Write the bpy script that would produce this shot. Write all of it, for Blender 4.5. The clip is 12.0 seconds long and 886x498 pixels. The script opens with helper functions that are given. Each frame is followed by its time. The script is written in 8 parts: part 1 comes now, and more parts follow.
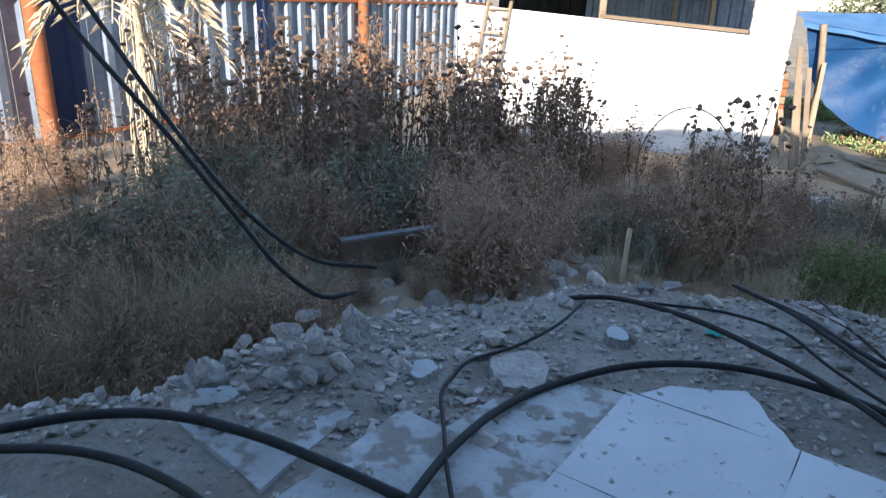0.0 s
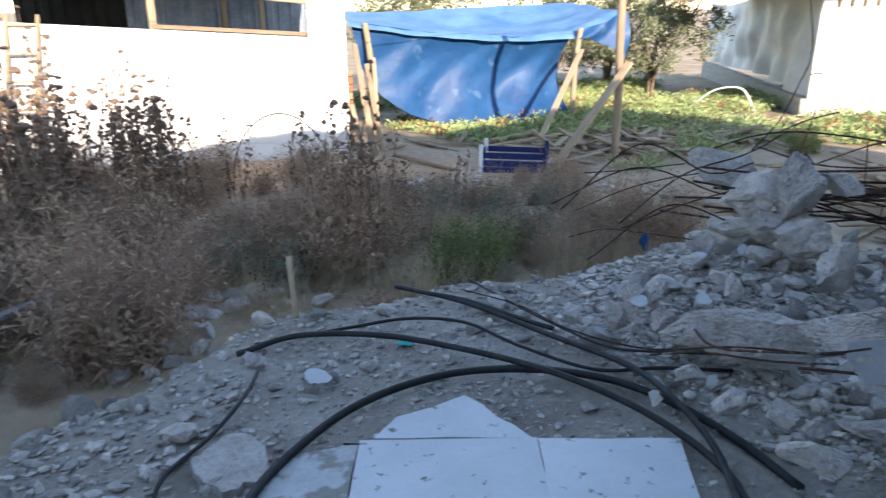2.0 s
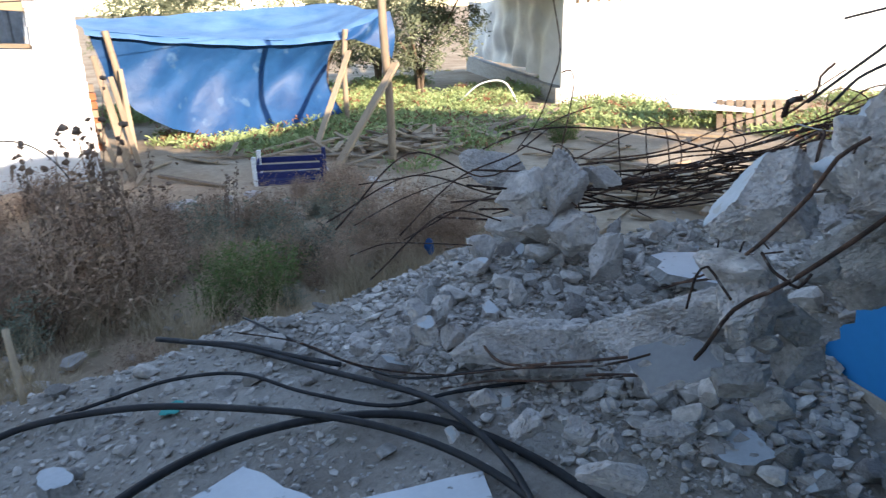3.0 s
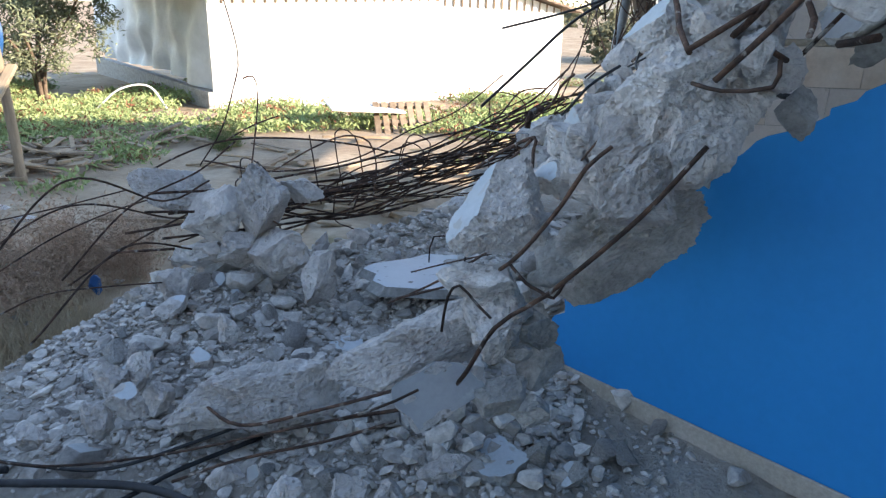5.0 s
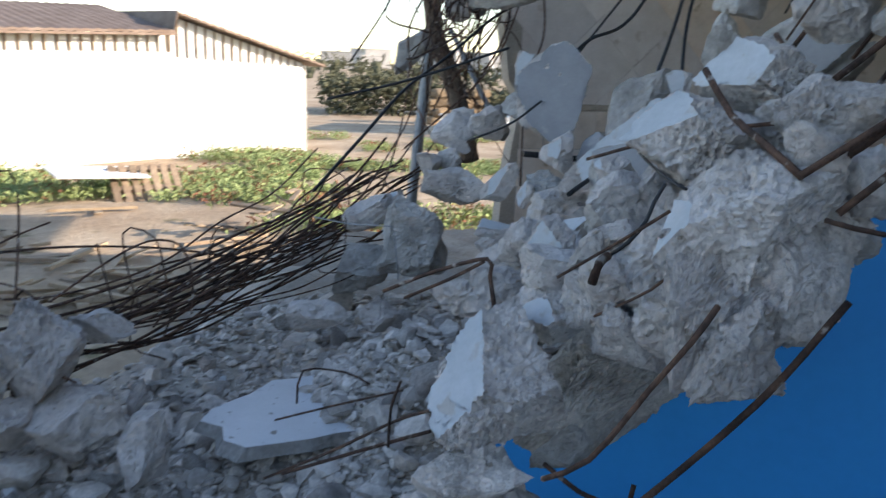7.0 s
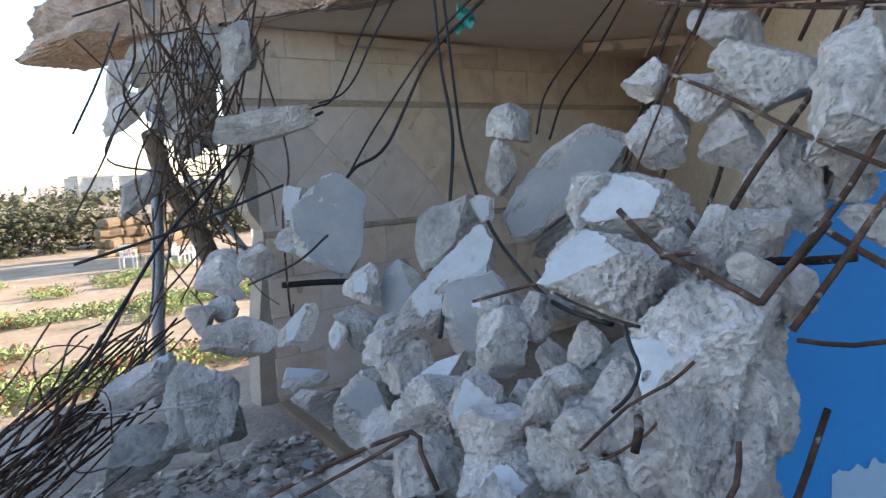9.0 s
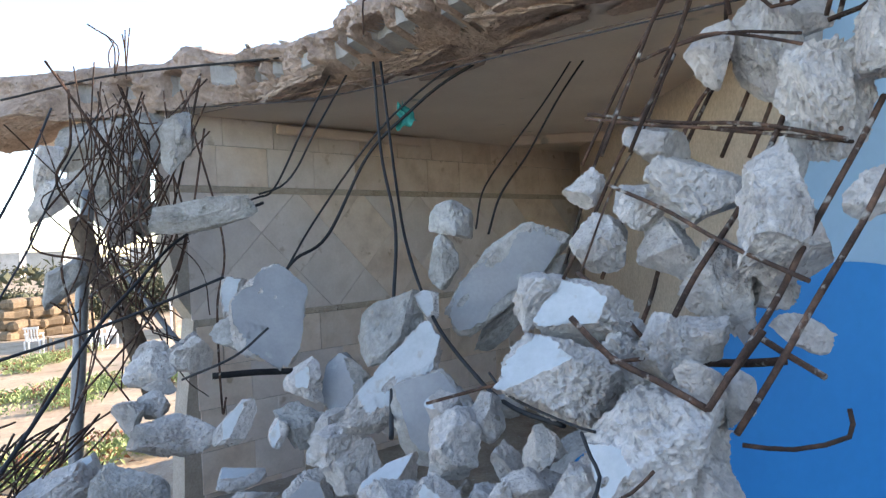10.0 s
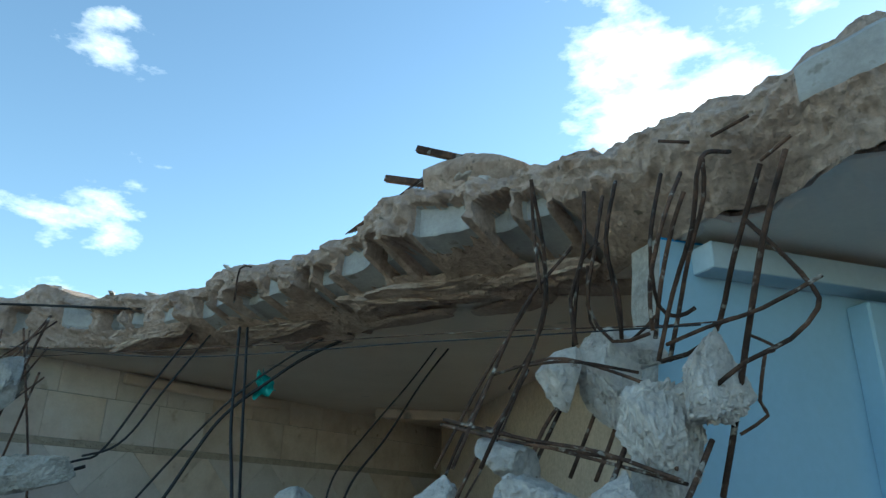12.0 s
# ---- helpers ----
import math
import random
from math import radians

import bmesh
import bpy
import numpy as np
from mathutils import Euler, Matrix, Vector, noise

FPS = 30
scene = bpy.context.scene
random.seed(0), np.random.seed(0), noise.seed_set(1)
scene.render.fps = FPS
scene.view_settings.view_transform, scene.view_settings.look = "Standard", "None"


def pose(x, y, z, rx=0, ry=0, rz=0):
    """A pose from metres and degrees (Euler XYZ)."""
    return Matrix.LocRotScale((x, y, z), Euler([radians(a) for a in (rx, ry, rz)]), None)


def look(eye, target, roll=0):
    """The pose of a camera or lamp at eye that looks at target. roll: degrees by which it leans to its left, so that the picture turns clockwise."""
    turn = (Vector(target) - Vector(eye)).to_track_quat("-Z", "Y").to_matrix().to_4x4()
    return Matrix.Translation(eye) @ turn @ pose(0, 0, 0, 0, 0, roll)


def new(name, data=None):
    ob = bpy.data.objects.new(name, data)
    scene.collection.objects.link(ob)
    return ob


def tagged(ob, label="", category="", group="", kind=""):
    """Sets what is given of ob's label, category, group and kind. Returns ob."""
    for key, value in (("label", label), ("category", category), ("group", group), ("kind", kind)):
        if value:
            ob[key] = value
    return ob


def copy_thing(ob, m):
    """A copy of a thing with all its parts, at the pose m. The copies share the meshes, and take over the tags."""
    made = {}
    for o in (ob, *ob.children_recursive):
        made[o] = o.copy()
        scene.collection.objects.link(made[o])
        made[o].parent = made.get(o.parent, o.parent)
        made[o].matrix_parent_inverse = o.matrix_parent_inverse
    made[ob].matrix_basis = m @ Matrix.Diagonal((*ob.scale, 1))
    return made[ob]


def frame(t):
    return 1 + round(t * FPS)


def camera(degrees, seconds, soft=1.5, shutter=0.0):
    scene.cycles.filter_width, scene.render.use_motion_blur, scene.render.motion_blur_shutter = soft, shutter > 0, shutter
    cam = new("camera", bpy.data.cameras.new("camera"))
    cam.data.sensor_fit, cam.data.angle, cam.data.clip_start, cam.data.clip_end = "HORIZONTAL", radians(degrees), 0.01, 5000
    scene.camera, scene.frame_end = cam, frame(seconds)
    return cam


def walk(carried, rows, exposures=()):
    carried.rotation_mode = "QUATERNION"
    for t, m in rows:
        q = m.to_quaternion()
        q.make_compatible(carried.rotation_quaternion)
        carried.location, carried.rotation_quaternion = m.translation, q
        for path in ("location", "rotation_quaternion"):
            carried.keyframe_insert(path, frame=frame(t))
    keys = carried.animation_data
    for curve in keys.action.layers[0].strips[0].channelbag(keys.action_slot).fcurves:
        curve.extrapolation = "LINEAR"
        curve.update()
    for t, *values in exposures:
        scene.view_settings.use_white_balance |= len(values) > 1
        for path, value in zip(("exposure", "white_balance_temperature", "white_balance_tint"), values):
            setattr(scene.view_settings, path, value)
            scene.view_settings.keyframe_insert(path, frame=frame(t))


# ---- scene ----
import collections
cam = camera(65.0, 12.0, soft=1.25, shutter=0.25)
METRES, EYE, TILT, LEAN, TURN = 3.0, 1.45, -20.0, -2.0, 0.0
ROWS = [
    (0.0, 0.0, 0.0, 0.0, 0.0, 0.0, -0.0),
    (0.5, -0.0144, 0.0423, 0.018, -0.92, 2.46, 1.4),
    (1.0, -0.0356, 0.0892, 0.0322, -9.37, 1.34, 4.92),
    (1.5, -0.0703, 0.1259, 0.0482, -21.9, -0.87, 13.0),
    (2.0, -0.0665, 0.1538, 0.0578, -33.45, -3.57, 13.33),
    (2.5, -0.0215, 0.1786, 0.0678, -45.19, -6.51, 14.88),
    (3.0, 0.0279, 0.2, 0.0794, -51.42, -8.57, 18.56),
    (3.5, 0.0534, 0.2189, 0.082, -60.98, -11.71, 20.26),
    (5.5, 0.1404, 0.3284, 0.1188, -82.29, -18.43, 18.61),
    (6.0, 0.2175, 0.3573, 0.1351, -79.24, -17.16, 20.35),
    (6.5, 0.2731, 0.4061, 0.1536, -86.24, -18.13, 19.58),
    (7.0, 0.3186, 0.4681, 0.189, -103.79, -21.38, 16.77),
    (9.0, 0.4488, 0.5759, 0.2644, -132.03, -21.1, 17.19),
    (9.5, 0.4546, 0.5925, 0.2815, -137.43, -19.58, 15.0),
    (10.0, 0.455, 0.5938, 0.2956, -138.01, -16.27, 15.15),
    (10.5, 0.4492, 0.5878, 0.3057, -139.86, -13.39, 12.36),
    (11.0, 0.4481, 0.5847, 0.3198, -140.82, -5.36, 11.46),
    (11.5, 0.446, 0.5764, 0.3309, -144.29, 0.13, 9.1),
    (12.0, 0.4479, 0.5706, 0.3299, -147.92, 2.82, 7.91),
]
EXPOSURES = [(0.0, 1.32, 6250, 12), (0.5, 1.52, 6400, 12), (1.5, 1.70, 6750, 14), (3.0, 1.68, 6900, 16), (3.5, 1.76, 6850, 16), (5.5, 1.86, 6800, 15), (7.0, 1.46, 6850, 16), (9.0, 1.90, 7000, 19), (10.5, 2.18, 6850, 17), (11.1, 1.95, 6750, 8), (11.5, 1.50, 6500, -3), (12.0, 1.02, 6050, -6)]
walk(cam, [(t, pose(0, 0, EYE, TILT, LEAN, TURN) @ pose(METRES * x, METRES * y, METRES * z, 90 + pitch, roll, yaw)) for t, x, y, z, yaw, pitch, roll in ROWS], EXPOSURES)

# ---- light: low sun behind the house, blue sky with a few clouds ----
SUN_AZ, SUN_EL = -106.0, 18.3


def make_world():
    w = bpy.data.worlds.new("sky")
    scene.world = w
    w.use_nodes = True
    nt = w.node_tree
    nt.nodes.clear()
    n = nt.nodes.new
    out, bg, sky = n("ShaderNodeOutputWorld"), n("ShaderNodeBackground"), n("ShaderNodeTexSky")
    sky.sky_type, sky.sun_disc = "NISHITA", False
    sky.sun_elevation, sky.sun_rotation = radians(SUN_EL), radians(90 - SUN_AZ)
    sky.air_density, sky.dust_density, sky.ozone_density = 1.0, 0.2, 1.6
    tc, mp, no, ra, mix = n("ShaderNodeTexCoord"), n("ShaderNodeMapping"), n("ShaderNodeTexNoise"), n("ShaderNodeValToRGB"), n("ShaderNodeMix")
    mp.inputs["Scale"].default_value = (1.0, 1.0, 2.2)
    mp.inputs["Location"].default_value = (0.35, 0.1, 0.4)
    no.inputs["Scale"].default_value, no.inputs["Detail"].default_value, no.inputs["Roughness"].default_value = 4.6, 9.0, 0.58
    ra.color_ramp.elements[0].position, ra.color_ramp.elements[1].position = 0.57, 0.80
    mix.data_type = "RGBA"
    mix.inputs["B"].default_value = (9.0, 9.0, 9.2, 1)
    k = nt.links.new
    k(tc.outputs["Generated"], mp.inputs["Vector"]), k(mp.outputs["Vector"], no.inputs["Vector"])
    # the cloud bank to the south
    dot, bank, add = n("ShaderNodeVectorMath"), n("ShaderNodeMapRange"), n("ShaderNodeMath")
    dot.operation, add.operation = "DOT_PRODUCT", "ADD"
    dot.inputs[1].default_value = (0.150, -0.840, 0.520)
    bank.inputs["From Min"].default_value, bank.inputs["From Max"].default_value = 0.972, 0.998
    bank.inputs["To Min"].default_value, bank.inputs["To Max"].default_value = -0.08, 0.17
    # small puffs low in the east
    puff, low, both = n("ShaderNodeVectorMath"), n("ShaderNodeMapRange"), n("ShaderNodeMath")
    puff.operation, both.operation = "DOT_PRODUCT", "ADD"
    puff.inputs[1].default_value = (0.848, -0.428, 0.313)
    low.inputs["From Min"].default_value, low.inputs["From Max"].default_value = 0.9905, 0.9995
    low.inputs["To Min"].default_value, low.inputs["To Max"].default_value = 0.0, 0.15
    k(tc.outputs["Generated"], puff.inputs[0]), k(puff.outputs["Value"], low.inputs["Value"])
    k(bank.outputs["Result"], both.inputs[0]), k(low.outputs["Result"], both.inputs[1])
    k(tc.outputs["Generated"], dot.inputs[0]), k(dot.outputs["Value"], bank.inputs["Value"])
    k(both.outputs["Value"], add.inputs[0]), k(no.outputs["Fac"], add.inputs[1]), k(add.outputs["Value"], ra.inputs["Fac"])
    k(ra.outputs["Color"], mix.inputs["Factor"]), k(sky.outputs["Color"], mix.inputs["A"])
    k(mix.outputs["Result"], bg.inputs["Color"]), k(bg.outputs["Background"], out.inputs["Surface"])
    bg.inputs["Strength"].default_value = 0.15


make_world()
sun = new("sun", bpy.data.lights.new("sun", "SUN"))
sun.data.energy, sun.data.angle, sun.data.color = 4.0, radians(0.5), (1.0, 0.9, 0.76)
sun_way = Vector((math.cos(radians(SUN_AZ)) * math.cos(radians(SUN_EL)), math.sin(radians(SUN_AZ)) * math.cos(radians(SUN_EL)), math.sin(radians(SUN_EL))))
sun.matrix_world = look(sun_way * 50, (0, 0, 0))


# ---- materials ----
def mat(name, colors, scale=6.0, rough=0.9, bump=0.4, bump_scale=40.0, fine=None, spots=None, spot_scale=18.0, spot_cut=0.62,
        metal=0.0, vary=0.0, stretch=(1, 1, 1), coords="Object", detail=6.0, bump_dist=0.01, island=False, spec=0.3, pits=0.0):
    """A surface whose colour wanders between the given colours at two scales, with spots of dirt and fine relief."""
    m = bpy.data.materials.new(name)
    m.use_nodes = True
    nt = m.node_tree
    b = nt.nodes["Principled BSDF"]
    n, k = nt.nodes.new, nt.links.new
    tc, mp = n("ShaderNodeTexCoord"), n("ShaderNodeMapping")
    mp.inputs["Scale"].default_value = stretch
    k(tc.outputs[coords], mp.inputs["Vector"])
    info = n("ShaderNodeObjectInfo")
    shift = n("ShaderNodeVectorMath")
    shift.operation = "MULTIPLY_ADD"
    k(info.outputs["Random"], shift.inputs[0])
    shift.inputs[1].default_value = (37.0, 53.0, 71.0)
    k(mp.outputs["Vector"], shift.inputs[2])
    vec = shift.outputs["Vector"]
    n1 = n("ShaderNodeTexNoise")
    n1.inputs["Scale"].default_value, n1.inputs["Detail"].default_value, n1.inputs["Roughness"].default_value = scale, detail, 0.6
    k(vec, n1.inputs["Vector"])
    ramp = n("ShaderNodeValToRGB")
    els = ramp.color_ramp.elements
    els[0].position, els[1].position = 0.3, 0.7
    els[0].color, els[1].color = (*colors[0], 1), (*colors[-1], 1)
    for i, c in enumerate(colors[1:-1]):
        e = els.new(0.3 + 0.4 * (i + 1) / (len(colors) - 1))
        e.color = (*c, 1)
    k(n1.outputs["Fac"], ramp.inputs["Fac"])
    col = ramp.outputs["Color"]
    n2 = n("ShaderNodeTexNoise")
    n2.inputs["Scale"].default_value, n2.inputs["Detail"].default_value, n2.inputs["Roughness"].default_value = bump_scale, 8.0, 0.65
    k(vec, n2.inputs["Vector"])
    if spots:
        n3 = n("ShaderNodeTexNoise")
        n3.inputs["Scale"].default_value, n3.inputs["Detail"].default_value = spot_scale, 5.0
        k(vec, n3.inputs["Vector"])
        mr = n("ShaderNodeMapRange")
        mr.inputs["From Min"].default_value, mr.inputs["From Max"].default_value = spot_cut, spot_cut + 0.07
        k(n3.outputs["Fac"], mr.inputs["Value"])
        mx = n("ShaderNodeMix")
        mx.data_type = "RGBA"
        mx.inputs["B"].default_value = (*spots, 1)
        k(mr.outputs["Result"], mx.inputs["Factor"]), k(col, mx.inputs["A"])
        col = mx.outputs["Result"]
    # fine grain
    g = n("ShaderNodeMapRange")
    g.inputs["From Min"].default_value, g.inputs["From Max"].default_value = 0.25, 0.75
    g.inputs["To Min"].default_value, g.inputs["To Max"].default_value = (0.78, 1.2) if fine is None else fine
    k(n2.outputs["Fac"], g.inputs["Value"])
    hs = n("ShaderNodeHueSaturation")
    k(col, hs.inputs["Color"])
    val = g.outputs["Result"]
    if vary or island:
        src = info.outputs["Random"]
        if island:
            src = n("ShaderNodeNewGeometry").outputs["Random Per Island"]
        vr = n("ShaderNodeMapRange")
        vr.inputs["To Min"].default_value, vr.inputs["To Max"].default_value = 1 - vary, 1 + vary
        k(src, vr.inputs["Value"])
        mu = n("ShaderNodeMath")
        mu.operation = "MULTIPLY"
        k(vr.outputs["Result"], mu.inputs[0]), k(val, mu.inputs[1])
        val = mu.outputs["Value"]
    k(val, hs.inputs["Value"])
    k(hs.outputs["Color"], b.inputs["Base Color"])
    bp = n("ShaderNodeBump")
    bp.inputs["Strength"].default_value, bp.inputs["Distance"].default_value = bump, bump_dist
    k(n2.outputs["Fac"], bp.inputs["Height"])
    if pits:      # scalloped chips and pebble holes
        warp = n("ShaderNodeVectorMath")
        warp.operation = "MULTIPLY_ADD"
        k(n2.outputs["Color"], warp.inputs[0])
        warp.inputs[1].default_value = (0.035, 0.035, 0.035)
        k(vec, warp.inputs[2])
        vo, b2 = n("ShaderNodeTexVoronoi"), n("ShaderNodeBump")
        vo.inputs["Scale"].default_value = pits
        b2.inputs["Strength"].default_value, b2.inputs["Distance"].default_value = 0.3, 0.010
        k(warp.outputs["Vector"], vo.inputs["Vector"]), k(vo.outputs["Distance"], b2.inputs["Height"])
        k(bp.outputs["Normal"], b2.inputs["Normal"])
        bp = b2
    k(bp.outputs["Normal"], b.inputs["Normal"])
    b.inputs["Roughness"].default_value, b.inputs["Metallic"].default_value = rough, metal
    b.inputs["Specular IOR Level"].default_value = spec
    return m


CONCRETE = mat("broken_concrete", [(0.42, 0.378, 0.342), (0.56, 0.512, 0.47), (0.66, 0.615, 0.575)], 7, 0.95, 0.9, 40, vary=0.15, spots=(0.33, 0.285, 0.24), spot_scale=34, spot_cut=0.64, bump_dist=0.03, fine=(0.80, 1.2), pits=48)
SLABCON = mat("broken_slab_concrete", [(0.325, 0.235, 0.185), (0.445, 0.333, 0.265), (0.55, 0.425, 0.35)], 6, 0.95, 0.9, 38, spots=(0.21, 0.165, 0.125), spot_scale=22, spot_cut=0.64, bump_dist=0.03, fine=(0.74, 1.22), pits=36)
CONCRETE_GREY = mat("grey_concrete", [(0.27, 0.255, 0.235), (0.38, 0.36, 0.33), (0.47, 0.45, 0.42)], 9, 0.95, 0.7, 45, vary=0.2, bump_dist=0.035, fine=(0.72, 1.25))
BLOCKGREY = mat("hollow_block_grey", [(0.30, 0.29, 0.28), (0.42, 0.41, 0.395)], 7, 0.95, 0.3, 60, fine=(0.85, 1.1), spots=(0.24, 0.225, 0.20), spot_scale=14, spot_cut=0.63)
PLASTER = mat("pale_plaster_paint", [(0.40, 0.425, 0.43), (0.50, 0.52, 0.53)], 5, 0.75, 0.2, 60, fine=(0.9, 1.06), spots=(0.40, 0.38, 0.35), spot_scale=16, spot_cut=0.6)
PLASTER_GREY = mat("grey_plaster", [(0.28, 0.285, 0.295), (0.37, 0.375, 0.38)], 4, 0.85, 0.2, 60, fine=(0.92, 1.06), spots=(0.42, 0.42, 0.41), spot_scale=14, spot_cut=0.66)
DUST = mat("rubble_dust", [(0.27, 0.228, 0.185), (0.38, 0.333, 0.28), (0.47, 0.43, 0.375)], 2.2, 1.0, 1.0, 30, spots=(0.47, 0.46, 0.44), spot_scale=26, spot_cut=0.64, bump_dist=0.03, detail=10)
GRAVEL = mat("gravel_bits", [(0.31, 0.28, 0.245), (0.56, 0.515, 0.465)], 20, 0.95, 0.5, 60, vary=0.35, island=True)
TILE = mat("dusty_white_tile", [(0.52, 0.54, 0.55), (0.62, 0.64, 0.65)], 3, 0.5, 0.1, 70, fine=(0.95, 1.04), spots=(0.20, 0.19, 0.17), spot_scale=21, spot_cut=0.635, vary=0.05)
DUSTYTILE = mat("dust_covered_tile", [(0.42, 0.42, 0.41), (0.56, 0.57, 0.57)], 6, 0.8, 0.4, 40, fine=(0.85, 1.1), spots=(0.30, 0.275, 0.24), spot_scale=9, spot_cut=0.5)
RUST = mat("rusty_rebar", [(0.035, 0.024, 0.019), (0.085, 0.05, 0.036), (0.19, 0.105, 0.068)], 16, 0.85, 0.8, 140, metal=0.2, vary=0.4, spots=(0.36, 0.32, 0.28), spot_scale=26, spot_cut=0.60, fine=(0.6, 1.3))
CABLE = mat("black_cable", [(0.012, 0.012, 0.013), (0.03, 0.03, 0.031)], 12, 0.55, 0.15, 90, vary=0.3)
BLUE = mat("blue_wall_paint", [(0.011, 0.225, 0.55), (0.016, 0.26, 0.61)], 1.6, 0.45, 0.08, 30, fine=(0.96, 1.04), spots=(0.05, 0.22, 0.45), spot_scale=2.2, spot_cut=0.73)
PALEBLUE = mat("pale_blue_wall_paint", [(0.30, 0.47, 0.60), (0.34, 0.51, 0.64)], 1.6, 0.55, 0.08, 30, fine=(0.96, 1.04))
CORNICE = mat("cornice_plaster", [(0.38, 0.47, 0.53), (0.46, 0.55, 0.60)], 3, 0.8, 0.15, 40, fine=(0.94, 1.05))
CEILING = mat("ceiling_plaster", [(0.71, 0.585, 0.475), (0.79, 0.67, 0.555)], 1.8, 0.9, 0.1, 40, fine=(0.95, 1.04), spots=(0.38, 0.34, 0.29), spot_scale=3, spot_cut=0.66)
STONETILE = mat("marbled_stone_tile", [(0.62, 0.50, 0.40), (0.77, 0.65, 0.54), (0.84, 0.74, 0.65)], 4.5, 0.45, 0.12, 50, fine=(0.93, 1.06), vary=0.10, spots=(0.50, 0.38, 0.27), spot_scale=7, spot_cut=0.66)
STONEPALE = mat("pale_marbled_tile", [(0.68, 0.60, 0.535), (0.84, 0.77, 0.71)], 4.5, 0.45, 0.12, 50, fine=(0.93, 1.06), vary=0.07, spots=(0.55, 0.46, 0.38), spot_scale=6, spot_cut=0.64)
BORDER = mat("relief_border", [(0.46, 0.38, 0.29), (0.56, 0.48, 0.38)], 12, 0.5, 0.5, 30)
GROUT = mat("grout_mortar", [(0.38, 0.33, 0.27), (0.46, 0.41, 0.35)], 6, 0.95, 0.4, 60)
SOIL = mat("dry_sandy_soil", [(0.30, 0.215, 0.14), (0.41, 0.31, 0.21), (0.50, 0.40, 0.285)], 0.7, 1.0, 0.6, 9, spots=(0.22, 0.18, 0.10), spot_scale=1.6, spot_cut=0.62, bump_dist=0.05, detail=10)
WHITEWALL = mat("whitewashed_block", [(0.72, 0.70, 0.66), (0.82, 0.81, 0.78)], 2.5, 0.85, 0.3, 30, fine=(0.95, 1.03))
SHEET = mat("white_plastic_sheeting", [(0.62, 0.63, 0.65), (0.74, 0.75, 0.77)], 2, 0.5, 0.3, 5, fine=(0.94, 1.04), bump_dist=0.05)
# Tarp's light is in its colour: canopy paler as sunlit, wall darker as shaded.
TARP_LIT = mat("sunlit_tarpaulin", [(0.06, 0.16, 0.32), (0.13, 0.25, 0.42)], 2.0, 0.5, 0.3, 7, fine=(0.9, 1.08), bump_dist=0.04)
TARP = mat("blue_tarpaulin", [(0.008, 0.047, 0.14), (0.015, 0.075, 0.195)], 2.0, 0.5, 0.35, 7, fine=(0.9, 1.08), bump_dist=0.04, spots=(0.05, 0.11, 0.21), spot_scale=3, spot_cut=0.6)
ZINC = mat("galvanised_sheet", [(0.15, 0.18, 0.225), (0.25, 0.29, 0.35)], 3, 0.45, 0.1, 20, metal=0.3, vary=0.1, spots=(0.22, 0.20, 0.19), spot_scale=5, spot_cut=0.66)
REDPAINT = mat("red_oxide_steel", [(0.28, 0.085, 0.035), (0.42, 0.15, 0.06)], 8, 0.7, 0.3, 50, vary=0.1)
WOOD = mat("weathered_timber", [(0.19, 0.135, 0.09), (0.33, 0.25, 0.17)], 6, 0.85, 0.4, 40, stretch=(1, 1, 0.15), vary=0.25)
WOODLIGHT = mat("pale_timber", [(0.30, 0.22, 0.14), (0.42, 0.32, 0.21)], 6, 0.8, 0.3, 40, stretch=(1, 1, 0.15), vary=0.15)
BARK = mat("palm_trunk_bark", [(0.10, 0.07, 0.05), (0.20, 0.145, 0.10)], 9, 0.95, 0.9, 40, bump_dist=0.02)
GALV = mat("grey_steel_pipe", [(0.20, 0.21, 0.22), (0.28, 0.29, 0.30)], 8, 0.5, 0.2, 40, metal=0.5)
DOCKSTEM = mat("dark_dead_stalk", [(0.14, 0.095, 0.07), (0.30, 0.215, 0.15)], 20, 0.95, 0.1, 40, vary=0.3)
DOCKSEED = mat("dark_dead_seed", [(0.12, 0.08, 0.058), (0.25, 0.175, 0.125)], 16, 0.95, 0.2, 40, vary=0.4)
DRYSTEM = mat("dry_weed_stem", [(0.30, 0.20, 0.14), (0.54, 0.385, 0.27)], 20, 0.95, 0.1, 40, vary=0.35)
DRYGRASS = mat("dry_grass", [(0.38, 0.29, 0.18), (0.57, 0.46, 0.31)], 12, 0.95, 0.1, 40, vary=0.3)
GREYGREEN = mat("greyish_green_foliage", [(0.17, 0.195, 0.14), (0.30, 0.32, 0.24)], 12, 0.9, 0.1, 40, vary=0.25)
GREEN = mat("weed_leaf_green", [(0.09, 0.14, 0.045), (0.19, 0.25, 0.085)], 8, 0.8, 0.1, 40, vary=0.3)
# Lit copy of the weed green: sun through the leaves put into the colour.
WEEDLIT = mat("sunlit_green_weed", [(0.18, 0.245, 0.09), (0.36, 0.42, 0.19)], 5, 0.8, 0.1, 40, vary=0.2)
ROOMBROWN = mat("brown_room_plaster", [(0.48, 0.385, 0.295), (0.57, 0.47, 0.37)], 3, 0.8, 0.2, 40)
OLIVE = mat("olive_leaf", [(0.10, 0.12, 0.065), (0.21, 0.225, 0.14)], 6, 0.75, 0.1, 40, vary=0.2)
CLOTH = mat("turquoise_cloth", [(0.03, 0.30, 0.27), (0.06, 0.42, 0.37)], 20, 0.9, 0.3, 60)
CRATEBLUE = mat("blue_plastic_crate", [(0.012, 0.018, 0.085), (0.022, 0.03, 0.13)], 10, 0.5, 0.1, 60)
